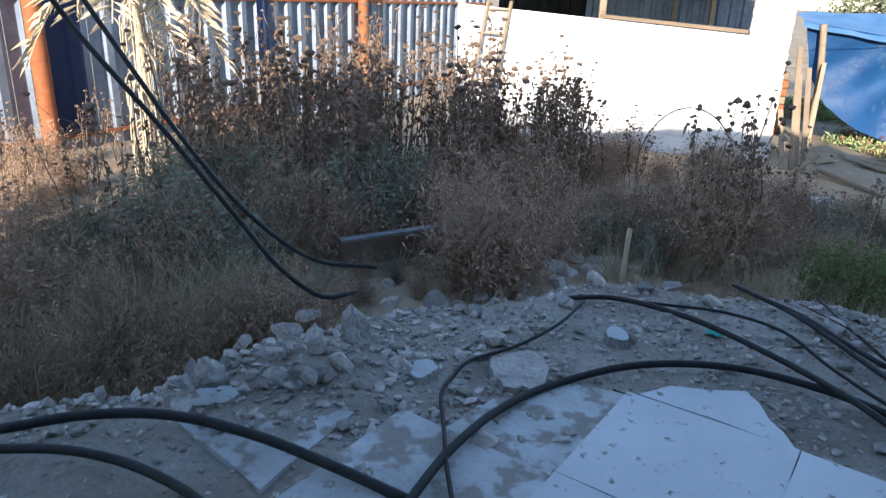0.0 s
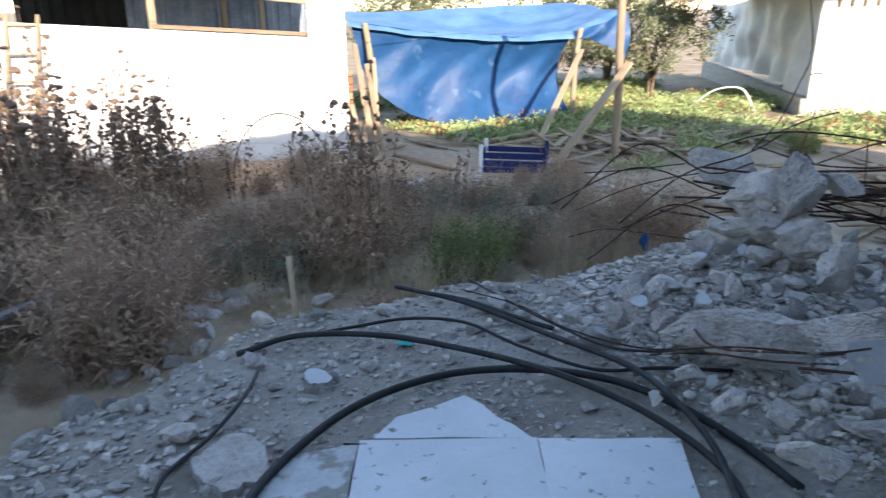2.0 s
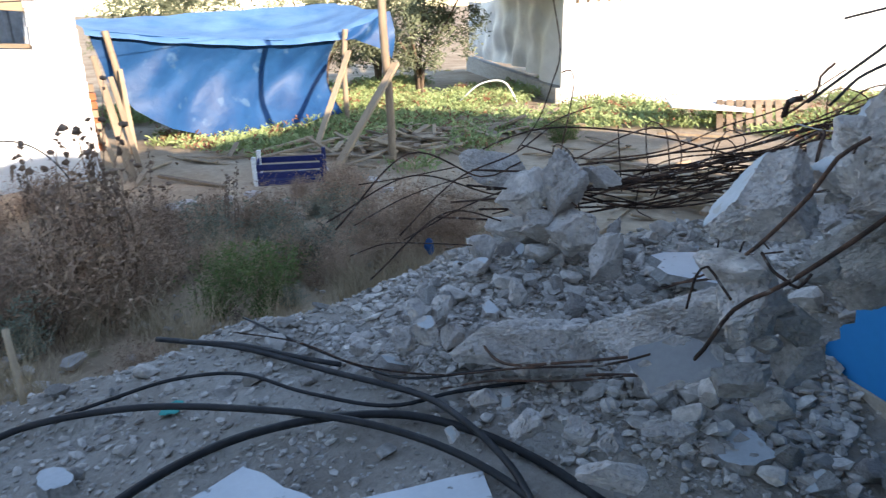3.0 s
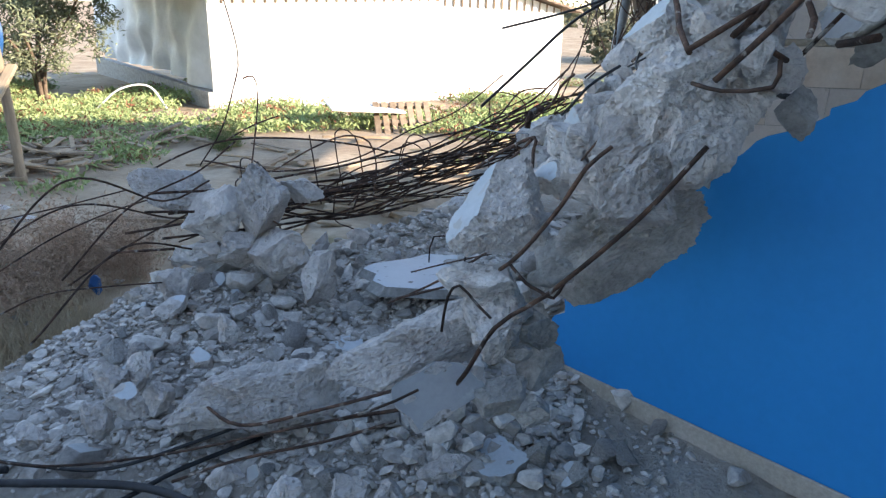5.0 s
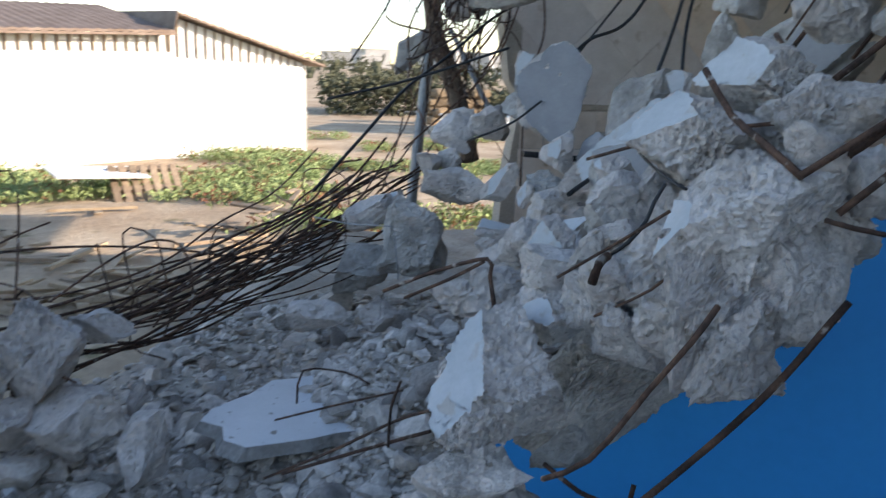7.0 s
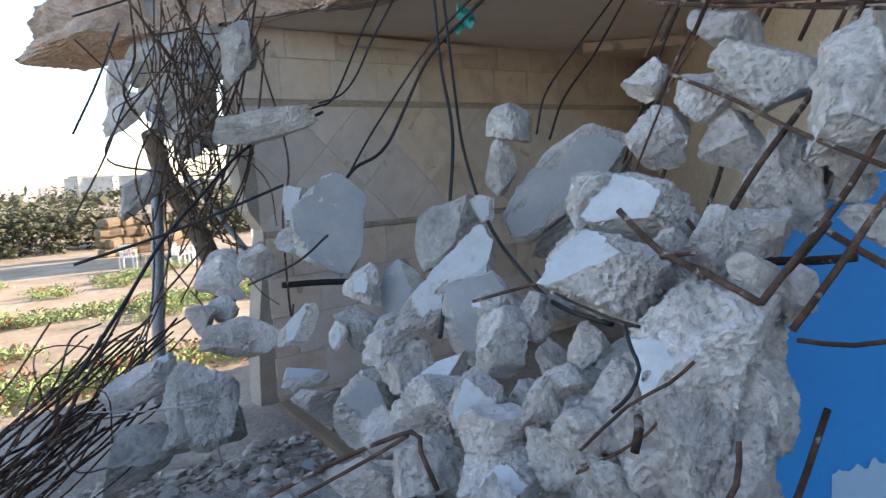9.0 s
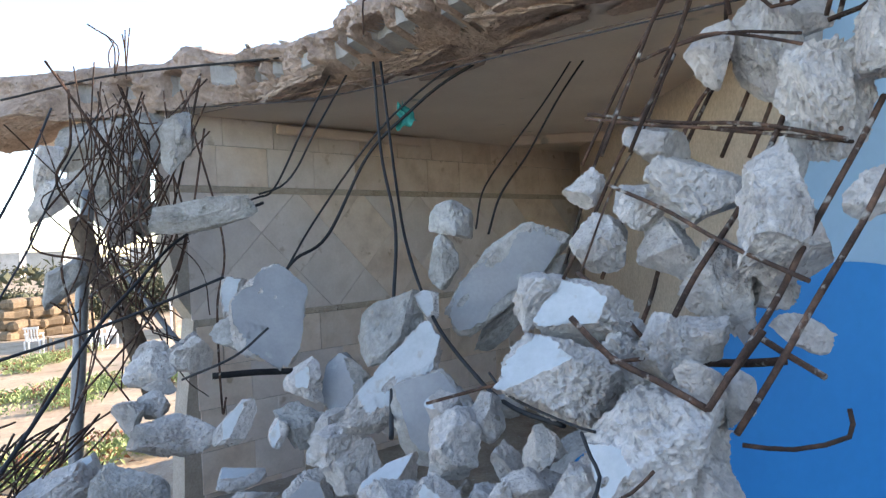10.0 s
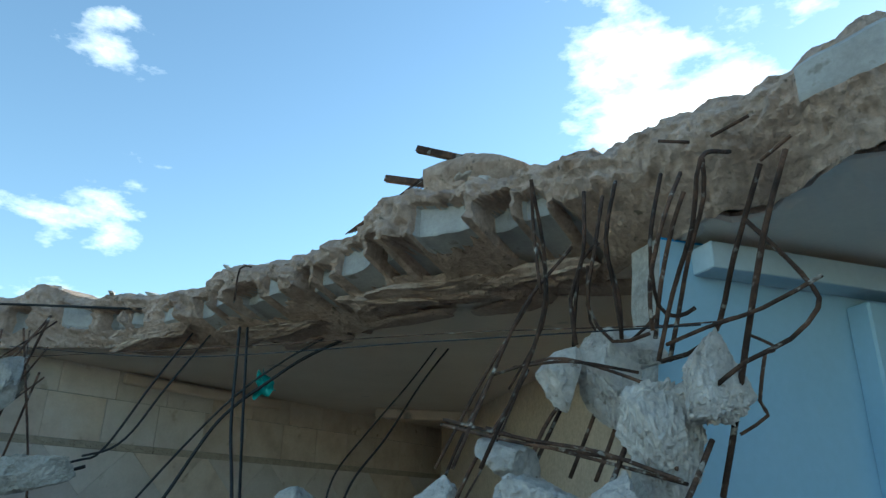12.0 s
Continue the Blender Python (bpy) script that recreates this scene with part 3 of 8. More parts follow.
def build_roof():
    """The hollow-block roof slab: topping, ceiling plaster and blocks broken open along the edge."""
    # The unseen west end is set by where the roof's shadow should stop.
    xs = np.arange(-4.7, 8.0, 0.045)

    def sheet(name, z0, z1, off, amp, mats, back=-5.6, seed=0, label="", kind="structure", slope=0.0):
        verts, faces, ids = [], [], []
        ys = [0, 0.03, 0.1, 0.3, 1.2, 3.0]
        for x in xs:
            e = slab_edge(x) - off - (slab_recess(x) if name == "ceiling" else 0) + amp * noise.noise(Vector((x * 5.3, seed, 2))) + amp * 0.6 * noise.noise(Vector((x * 14, seed, 4)))
            sag = 0.05 * noise.noise(Vector((x * 1.2, 3, seed)))
            dz = slab_drop(x) if name == "roof" else 0.0
            row = [(x, e - d, z1 + dz - (0.02 * noise.noise(Vector((x * 8, d * 8, 1))) if d < 0.2 else 0) - (0.03 if d == 0 else 0)) for d in ys] + [(x, back, z1 + dz)]
            low = [(x, e - d, z0 + (0.02 * noise.noise(Vector((x * 9, d * 8, 5))) if d < 0.2 else 0) + (0.02 if d == 0 else 0)) for d in ys] + [(x, back, z0)]
            mid = [(x, e + 0.025 * noise.noise(Vector((x * 11, seed, 3))), (z0 + z1) / 2)]
            verts += low[::-1] + mid + row
        w = 2 * (len(ys) + 1) + 1
        for i in range(len(xs) - 1):
            for j in range(w - 1):
                a = i * w + j
                faces.append((a, a + w, a + w + 1, a + 1))
                ids.append(1 if j < len(ys) else 0)
            faces.append((i * w, i * w + w - 1, (i + 1) * w + w - 1, (i + 1) * w))
            ids.append(0)
        last = (len(xs) - 1) * w
        faces.append(tuple(last + j for j in range(w)))
        faces.append(tuple(range(w))[::-1])
        ids += [0, 0]
        ob = obj_from(name, verts, faces, mats, None, ids)
        return tagged(ob, label, "ceiling" if name == "ceiling" else "roof slab", kind=kind)

    sheet("ceiling", SLAB_Z, SLAB_Z + 0.03, 0.05, 0.12, [SLABCON, CEILING], seed=3, label="cream plastered ceiling with a torn broken edge")
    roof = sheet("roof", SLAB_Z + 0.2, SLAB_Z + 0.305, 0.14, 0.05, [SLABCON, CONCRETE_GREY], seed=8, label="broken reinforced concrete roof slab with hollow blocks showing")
    # the broken face between topping and ceiling: hollow block cells torn open under the topping, the underside running back to the ceiling
    rng = np.random.default_rng(12)
    xs2 = np.arange(-0.8, 8.0, 0.0105)
    cells = [(6.45, 6.62, .3, .7, .12), (6.2, 6.36, .3, .7, .1), (5.82, 6.0, .25, .66, .13), (5.44, 5.68, .35, .78, .05), (5.22, 5.36, .3, .7, .14), (5.08, 5.2, .3, .68, .1), (4.8, 4.95, .3, .66, .05),
             (4.5, 4.66, .25, .74, .09), (4.34, 4.47, .25, .72, .05), (4.08, 4.3, .2, .62, .13), (3.9, 4.02, .3, .66, .06), (3.64, 3.76, .2, .7, .15), (3.5, 3.61, .15, .66, .1), (3.2, 3.44, .22, .78, .07),
             (3.06, 3.17, .2, .62, .17), (2.9, 3.02, .1, .42, .2), (2.6, 2.88, .3, .78, .08), (2.43, 2.57, .2, .72, .13), (2.28, 2.41, .2, .66, .07), (2.19, 2.26, .1, .45, .2)]
    lean = [rng.uniform(-0.6, 0.6) for c in cells]
    prof = np.linspace(0, 1, 44)
    verts, faces, ids = [], [], []
    for x in xs2:
        e, rec = slab_edge(x), slab_recess(x)
        inside = None
        for (c0, c1, lo, hi, dep), sl in zip(cells, lean):
            if c0 < x < c1:
                f = (x - c0) / (c1 - c0)
                wav = 0.05 * noise.noise(Vector((x * 23, 8, 2))) + 0.03 * noise.noise(Vector((x * 60, 8, 2)))
                inside = (min(1, min(x - c0, c1 - x) / 0.010), lo + 0.08 * sl * (f - 0.5) + wav, hi - 0.25 * sl * (f - 0.5) - wav, dep * (1 + sl * (f - 0.5)))
        for s in prof:
            q = Vector((x, s * 0.35, 3.3))
            o = rec * max(0.0, 1 - s / 0.42) + 0.04 * max(0, s - 0.86) * 7
            if x < 2.08:      # the massive edge beam: a rounded, undercut face
                o = rec * max(0.0, 1 - s / 0.5) ** 1.3 + 0.12 * max(0, s - 0.72) / 0.28
            nz = 0.05 * noise.noise(q * 3.7) + 0.04 * noise.noise(q * 11) - 0.035 * abs(noise.noise(q * 19)) + 0.016 * noise.noise(q * 45)
            kind = 0
            if inside and inside[1] < s < inside[2]:
                deep = min(inside[0], min(s - inside[1], inside[2] - s) / 0.03)
                o += inside[3] * min(1, deep)
                nz *= 1 - 0.88 * min(1, max(deep, 0))
                kind = 1 if deep > 0.5 else 0
            elif 0.9 < x < 1.42 and 0.42 < s < 0.80 + 0.05 * noise.noise(Vector((x * 20, 1, 1))) and abs(x - 1.12) > 0.025:
                nz, kind = 0.012, 1      # plaster left on the beam's face
            zz = 0.012 * noise.noise(Vector((x * 6, s * 2, 1))) + 0.025 * noise.noise(Vector((x * 3.6, 4, 1))) * s + slab_drop(x) * s
            verts.append((x, e - o + nz, SLAB_Z - 0.01 + 0.32 * s + zz))
            ids.append(kind)
        ids.append(0)
        verts.append((x, e - 0.34, SLAB_Z + 0.315 + slab_drop(x) + 0.025 * noise.noise(Vector((x * 3.6, 4, 1))) + 0.015 * noise.noise(Vector((x * 9, 4, 1)))))
    w = len(prof) + 1
    for i in range(len(xs2) - 1):
        for j in range(w - 1):
            q = i * w + j
            faces.append((q, q + w, q + w + 1, q + 1))
    fid = [1 if ids[q[0]] and ids[q[2]] else 0 for q in faces]
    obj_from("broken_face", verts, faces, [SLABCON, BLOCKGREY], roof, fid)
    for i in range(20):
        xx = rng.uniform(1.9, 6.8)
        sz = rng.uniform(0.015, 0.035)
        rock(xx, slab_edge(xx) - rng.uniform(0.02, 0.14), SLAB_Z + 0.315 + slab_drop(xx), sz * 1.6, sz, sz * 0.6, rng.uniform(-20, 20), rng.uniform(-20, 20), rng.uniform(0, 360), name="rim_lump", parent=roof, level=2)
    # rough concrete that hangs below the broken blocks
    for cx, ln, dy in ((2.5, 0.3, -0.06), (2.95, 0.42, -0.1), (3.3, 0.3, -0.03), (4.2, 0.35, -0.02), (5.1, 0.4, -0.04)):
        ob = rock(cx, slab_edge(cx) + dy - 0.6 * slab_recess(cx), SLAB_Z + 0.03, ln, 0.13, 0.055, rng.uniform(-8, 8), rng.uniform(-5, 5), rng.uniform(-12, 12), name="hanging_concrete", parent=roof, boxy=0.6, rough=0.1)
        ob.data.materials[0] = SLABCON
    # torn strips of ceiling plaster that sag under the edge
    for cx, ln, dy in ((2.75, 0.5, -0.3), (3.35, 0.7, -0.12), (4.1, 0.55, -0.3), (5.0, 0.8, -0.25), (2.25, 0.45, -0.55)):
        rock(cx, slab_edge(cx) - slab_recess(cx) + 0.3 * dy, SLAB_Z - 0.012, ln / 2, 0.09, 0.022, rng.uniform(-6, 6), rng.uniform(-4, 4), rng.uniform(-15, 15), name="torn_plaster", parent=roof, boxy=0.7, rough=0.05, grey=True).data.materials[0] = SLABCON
    return roof


TW_A, TW_B = Vector((6.1, 0.12, 0)), Vector((5.9, -5.3, 0))     # the tiled wall's face


def build_tiled_wall():
    """A wall clad in marbled stone tiles: straight courses above and below two relief borders, tiles laid on the diagonal between them."""
    d = (TW_B - TW_A).normalized()
    nrm = Vector((d.y, -d.x, 0))
    L = (TW_B - TW_A).length
    rng = np.random.default_rng(21)
    # the wall body, with a ragged broken end towards the yard
    prof = [(0.3, -0.1), (0.33, 0.5), (0.38, 0.85), (0.44, 1.3), (0.34, 1.45), (0.29, 1.75), (0.27, 1.86), (0.33, 2.0), (0.28, 2.2), (0.31, 2.4), (0.27, 2.76)]
    verts, faces = [], []
    for u, z in prof:
        for q in (0.0, 0.2):
            for uu in (u, L):
                p = TW_A + d * uu - nrm * (q + 0.012)
                verts.append((p.x, p.y, z))
    for i in range(len(prof) - 1):
        a, b = i * 4, (i + 1) * 4
        faces += [(a, a + 1, b + 1, b), (a + 2, b + 2, b + 3, a + 3), (a, b, b + 2, a + 2)]
    wall = obj_from("wall_tiled", verts, faces, GROUT)
    tagged(wall, "room wall clad in marbled beige stone tiles with relief borders", "wall", kind="structure")
    z_low, z_up = 1.24, 2.2

    def place(ob, u, z, turn=0.0, out=0.0):
        p = TW_A + d * u + nrm * out
        m = Matrix((( d.x, 0, nrm.x, p.x), (d.y, 0, nrm.y, p.y), (0, 1, 0, z), (0, 0, 0, 1)))
        ob.matrix_world = m @ pose(0, 0, 0, 0, 0, turn)

    shapes = {}

    def tile_mesh(w, h):
        key = (round(w, 3), round(h, 3))
        if key not in shapes:
            bm = box_bm(w - 0.004, h - 0.004, 0.012, None, 0.002)
            me = bpy.data.meshes.new("tile")
            bm.to_mesh(me)
            bm.free()
            shapes[key] = me
        return shapes[key]

    def add(w, h, u, z, ma, turn=0.0):
        base = tile_mesh(w, h)
        me = base
        if not me.materials:
            me.materials.append(STONETILE)
        ob = new("tile", me)
        ob.parent = wall
        ob.material_slots[0].link = "OBJECT"
        ob.material_slots[0].material = ma
        place(ob, u, z, turn, -0.005 + rng.uniform(-0.001, 0.001))

    # courses above the upper border, and below the lower one
    zc, k = z_up + 0.05, 0
    for zc in (z_up + 0.05, z_up + 0.05 + 0.3, ):
        h = 0.3 if zc < 2.4 else SLAB_Z - zc
        u = 0.3 if k else 0.24
        while u < L:
            w = min(0.42, L - u)
            add(w, h, u + w / 2, zc + h / 2, STONEPALE if (u < 1.6 and rng.random() < 0.7) else STONETILE)
            u += 0.42
        k += 1
    k = 0
    for zc in np.arange(z_low - 0.3, -0.3, -0.3):
        u = 0.44 if k % 2 else 0.44 + 0.21
        if k % 2 == 0:
            add(0.19, 0.3, 0.545, zc + 0.15, STONETILE)
        while u < L:
            w = min(0.42, L - u)
            add(w, 0.3, u + w / 2, zc + 0.15, STONETILE if rng.random() < 0.6 else STONEPALE)
            u += 0.42
        k += 1
    # the diagonal field, cut by its borders: each tile is a clipped square
    s = 0.46
    c45 = math.sqrt(0.5)
    lo, hi, u0 = z_low + 0.05, z_up, 0.0
    for i in range(-14, 24):
        for j in range(-14, 24):
            corners = [((i + a) * s, (j + b) * s) for a, b in ((0, 0), (1, 0), (1, 1), (0, 1))]
            poly = [(c45 * (p - q) + 1.0, c45 * (p + q) + 0.6) for p, q in corners]
            cu, cz = sum(p[0] for p in poly) / 4, sum(p[1] for p in poly) / 4
            poly = [(cu + (p[0] - cu) * 0.992, cz + (p[1] - cz) * 0.992) for p in poly]
            for axis, lim, keep in ((1, lo, 1), (1, hi, -1), (0, 0.42 if cz < 1.72 else 0.31, 1), (0, L, -1)):
                res = []
                for a, b in zip(poly, poly[1:] + poly[:1]):
                    ia, ib = (a[axis] - lim) * keep >= 0, (b[axis] - lim) * keep >= 0
                    if ia:
                        res.append(a)
                    if ia != ib:
                        t = (lim - a[axis]) / (b[axis] - a[axis])
                        res.append((a[0] + (b[0] - a[0]) * t, a[1] + (b[1] - a[1]) * t))
                poly = res
                if len(poly) < 3:
                    break
            if len(poly) < 3:
                continue
            n = len(poly)
            vv = [(p[0] - cu, p[1] - cz, 0.006) for p in poly] + [(p[0] - cu, p[1] - cz, -0.006) for p in poly]
            ff = [tuple(range(n)), tuple(range(2 * n - 1, n - 1, -1))] + [((a + 1) % n, a, a + n, (a + 1) % n + n) for a in range(n)]
            ob = obj_from("tile", vv, ff, STONEPALE if (i + 1) % 4 else STONETILE, wall)
            place(ob, cu, cz, 0, -0.005 + rng.uniform(-0.001, 0.001))
    # relief borders: a moulded strip with a wavy bead
    for zb in (z_low, z_up):
        n, u = 0, 0.46 if zb < 2 else 0.3
        while u < L - 0.1:
            bm = box_bm(0.296, 0.046, 0.018, Matrix.Translation((0, 0, 0)), 0.004)
            for t in np.linspace(-0.135, 0.135, 8):
                box_bm(0.03, 0.012, 0.012, pose(t, 0.008 * math.sin(t * 46), 0.012, 0, 0, 20 * math.cos(t * 46)), 0.003, bm)
            ob = part("border_tile", bm, BORDER, wall)
            place(ob, u + 0.15, zb + 0.025, 0, -0.002)
            u += 0.3
    return wall


def build_enclosure():
    # Closing wall added at the back, in pale ceiling plaster to bounce light.
    wall_box("wall_back", (5.95, -5.25), (-4.6, -5.25), -0.05, 2.76, 0.2, CEILING, "plain pale back wall added to bounce light inside", -1)
    # Out of view: added here so that its shadow covers the thicket.
    wall_box("wall_west", (-4.6, -5.4), (-4.6, -0.4), -0.1, 2.76, 0.2, GROUT, "plain unseen side wall added to shade the yard", -1)
    wall_box("wall_inner", (0.1, -2.9), (-4.55, -2.3), -0.05, 2.76, 0.2, PALEBLUE, "pale painted inner wall behind the ruined room", -1)
    # wall of the tiled room seen at the far corner, clad like its neighbour
    ob = part("ceiling_moulding", box_bm(1.5, 0.05, 0.075, bevel=0.01), CEILING)
    ob.matrix_world = pose(5.985, -1.78, 2.70, 0, 0, 88)
    tagged(ob, "loose length of cream ceiling moulding", "trim", kind="structure")
    ob = part("ceiling_moulding", box_bm(2.6, 0.05, 0.09, bevel=0.01), CEILING)
    ob.matrix_world = pose(4.55, -4.2, 2.71, 0, 0, 42)
    tagged(ob, "cream ceiling moulding along the inner corner", "trim", kind="structure")
    w = wall_box("wall_room_corner", (5.62, -4.65), (2.2, -1.4), -0.05, 2.76, 0.15, ROOMBROWN, "brown plastered inner room wall in shade", -1)


def build_roof_block(roof):
    """The upstand left on the roof with two steel sections sticking out."""
    rock(2.70, -0.52, 3.17, 0.36, 0.22, 0.18, 0, -19, -10, name="roof_upstand", label="broken concrete upstand on the roof edge", boxy=0.8, rough=0.03).data.materials[0] = SLABCON
    for a, b in (((3.04, -0.42, 3.45), (2.74, -0.46, 3.32)), ((3.22, -0.42, 3.34), (2.85, -0.46, 3.22))):
        m, L = beam_m(a, b)
        ob = part("steel_stub", box_bm(0.032, 0.032, L, None, 0.003), RUST)
        ob.matrix_world = m
        tagged(ob, "rusty square steel stub sticking out of the roof", "steel bar", "roof steel stubs")
    for i in range(5):
        o = i * 0.035
        rebar([(2.95 + o * .4, -0.4 - o * .3, 3.3 - o * .3), (3.12 + o, -0.36, 3.18 - o * .4), (3.3 + o * .5, -0.33, 3.05)], 0.003, "thin wire hanging from the roof steel", "roof wires")


# ---- the yard ----
def corrugated(name, a, b, z0, z1, pitch, amp, material, parent=None):
    """An upright trapezoidal sheet from a to b."""
    a, b = Vector(a), Vector(b)
    d = (b - a)
    L = d.length
    d.normalize()
    nrm = Vector((-d.y, d.x, 0))
    prof = []
    pitch = min(pitch, L)
    n = int(L / pitch + 1e-6)
    for i in range(n):
        for f, o in ((0.0, 0), (0.5, 0), (0.6, 1), (0.9, 1)):
            prof.append(((i + f) * pitch, o * amp))
    if L - prof[-1][0] > 0.01:
        prof.append((L, 0))
    verts, faces = [], []
    for u, o in prof:
        for off in (0, -0.004):
            p = a + d * u + nrm * (o + off)
            verts += [(p.x, p.y, z0), (p.x, p.y, z1)]
    for i in range(len(prof) - 1):
        q = i * 4
        faces += [(q, q + 4, q + 5, q + 1), (q + 2, q + 3, q + 7, q + 6), (q + 1, q + 5, q + 7, q + 3), (q, q + 2, q + 6, q + 4)]
    return obj_from(name, verts, faces, material, parent)


def post(name, a, b, w, d, material, parent=None, bevel=0.004):
    m, L = beam_m(a, b)
    ob = part(name, box_bm(w, d, L, None, bevel), material, parent)
    ob.matrix_world = m
    return ob


def build_fence():
    A, B = Vector((-8.5, 2.0, 0)), Vector((1.2, 18.7, 0))
    d = (B - A).normalized()
    n = Vector((d.y, -d.x, 0))
    L = (B - A).length
    fence = empty("metal_fence", Matrix.Translation((-4.6, 8.7, -0.5)))
    fence.matrix_world = Matrix.Translation((0, 0, 0))
    u = 0.0
    k = 0
    rng = np.random.default_rng(3)
    while u < L:
        w = min(1.02, L - u)
        p, q = A + d * u, A + d * (u + w - 0.012)
        dz = rng.uniform(-0.03, 0.03)
        corrugated("sheet", p, q, -0.62, 2.35 + dz, 0.32, -0.06, ZINC, fence)
        u += w
        k += 1
    for u0, u1, m2 in ((7.55, 8.0, TARP_DARK), (11.0, 11.25, TARP_DARK)):
        p, q = A + d * u0 + n * 0.09, A + d * u1 + n * 0.09
        corrugated("sheet", p, q, -0.3, 2.3, 0.9, -0.02, m2, fence)
    for u in (1.6, 7.4, 13.7):
        p = A + d * u + n * 0.16
        tube("post", [(p.x, p.y, -0.7), (p.x, p.y, 1.0), (p.x, p.y, 2.5)], 0.1, REDPAINT, 12, fence)
    for z in (-0.36, 1.3):
        p, q = A + n * 0.05, B + n * 0.05
        post("rail", (p.x, p.y, z), (q.x, q.y, z), 0.05, 0.05, REDPAINT, fence)
    tagged(fence, "galvanised corrugated metal fence on red oxide posts", "fence")


TARP_DARK = mat("dark_blue_sheet", [(0.012, 0.02, 0.06), (0.02, 0.035, 0.09)], 2, 0.6, 0.1, 20)


def build_shed():
    """A low whitewashed block wall with a timber-framed open shed behind it."""
    L, Rr = Vector((0.26, 10.78, 0)), Vector((4.03, 9.45, 0))
    d = (Rr - L).normalized()
    n = Vector((-d.y, d.x, 0))
    shed = empty("open_shed")
    tl = (Rr - L).length
    rng = np.random.default_rng(6)
    rows, bl = 10, 0.4
    lie = Euler((0, 0.063, math.atan2(d.y, d.x)))     # the courses fall a little towards the shelter

    def fall(u):
        return 0.095 - 0.063 * u
    wall_of = part("block_wall", box_bm(tl, 0.17, 1.98, Matrix.LocRotScale(L + d * (tl / 2) + n * 0.1 + Vector((0, 0, 0.25 + fall(tl / 2))), lie, None)), WHITEWALL, shed, "whitewashed block wall")
    shapes = {}

    def block(w, where, owner):
        if w not in shapes:
            one = box_bm(w, 0.2, 0.2, None, 0.006)
            shapes[w] = bpy.data.meshes.new("block")
            one.to_mesh(shapes[w])
            one.free()
            shapes[w].materials.append(WHITEWALL)
        ob = new("block", shapes[w])
        ob.parent = owner
        ob.matrix_world = Matrix.LocRotScale(where, lie, None)

    for r in range(rows):
        z0 = -0.785 + r * 0.205
        u = 0.0 if r % 2 else -0.2
        while u < tl:
            a, b = max(u, 0), min(u + bl, tl)
            if b - a > 0.03:
                p = L + d * ((a + b) / 2) + n * (0.1 + rng.uniform(-0.003, 0.003))
                block(round(b - a - 0.006, 3), Vector((p.x, p.y, z0 + 0.1 + fall((a + b) / 2))), wall_of)
            u += bl
    # coping strip
    def at(u, o, z):
        p = L + d * u + n * o
        return (p.x, p.y, z + fall(u))
    post("wall_plate", at(2.0, 0.12, 1.30), at(tl, 0.12, 1.30), 0.12, 0.05, WOOD, shed)
    post("post", at(0.0, 0.05, -0.6), at(0.0, 0.05, 2.0), 0.1, 0.08, WHITEWALL, shed)
    post("post", at(2.04, 0.1, 1.2), at(2.04, 0.1, 2.0), 0.09, 0.06, WOODLIGHT, shed)
    post("beam", at(-0.1, 0.06, 1.86), at(tl + 0.1, 0.06, 1.74), 0.1, 0.12, WOODLIGHT, shed)
    for u in (0.1, 1.4, 2.7, 4.0):
        post("rafter", at(u, -0.1, 2.0), at(u, 2.8, 2.3), 0.06, 0.1, WOOD, shed)
    bm = box_bm(tl + 0.6, 3.2, 0.03, Matrix.LocRotScale(Vector(at(tl / 2, 1.4, 2.22)), Euler((radians(6), 0, math.atan2(d.y, d.x))), None), 0.0)
    part("roof_sheet", bm, ZINC, shed)
    # Left third near-black: the shed's inner shade put into the sheet's colour.
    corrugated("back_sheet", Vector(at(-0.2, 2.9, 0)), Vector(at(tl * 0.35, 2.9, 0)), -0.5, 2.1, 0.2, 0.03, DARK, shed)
    corrugated("back_sheet", Vector(at(tl * 0.35, 2.9, 0)), Vector(at(tl + 0.3, 2.9, 0)), -0.5, 2.1, 0.2, 0.03, ZINC, shed)
    for u in (2.9, 3.5):
        post("post", at(u, 2.7, -0.5), at(u, 2.7, 2.1), 0.07, 0.07, WOODLIGHT, shed)
    # end pier with hanging white cloth and a brick jamb
    p = at(tl + 0.22, 0.06, 0)
    pier = part("pier", box_bm(0.44, 0.19, 2.44, Matrix.LocRotScale(Vector((p[0], p[1], 0.73)), Euler((0, 0, math.atan2(d.y, d.x))), None)), WHITEWALL, shed, "whitewashed end pier")
    for r in range(12):
        block(0.5, Vector((p[0], p[1], -0.5 + r * 0.205 + 0.1)), pier)
    for r in range(5, 13):
        q = at(tl + 0.48, 0.1, -0.45 + r * 0.105)
        ob = part("brick", box_bm(0.14, 0.12, 0.095, None, 0.006), REDPAINT if r % 3 else WOOD, shed)
        ob.matrix_world = Matrix.LocRotScale(Vector(q), Euler((0, 0, math.atan2(d.y, d.x) + rng.uniform(-0.1, 0.1))), None)
    tagged(shed, "whitewashed low block wall with an open timber shed behind", "shed")
    # ladder
    lad = empty("wooden_ladder")
    a, b = Vector(at(0.40, -0.45, -0.6)), Vector(at(0.6, -0.02, 1.36))
    side = d * 0.17
    for s in (-1, 1):
        post("rail", a + side * s, b + side * s, 0.045, 0.03, WOODLIGHT, lad)
    for f in np.linspace(0.1, 0.94, 6):
        c = a.lerp(b, f)
        post("rung", c - side, c + side, 0.05, 0.025, WOODLIGHT, lad)
    tagged(lad, "short pale wooden ladder leaning on the white wall", "ladder")
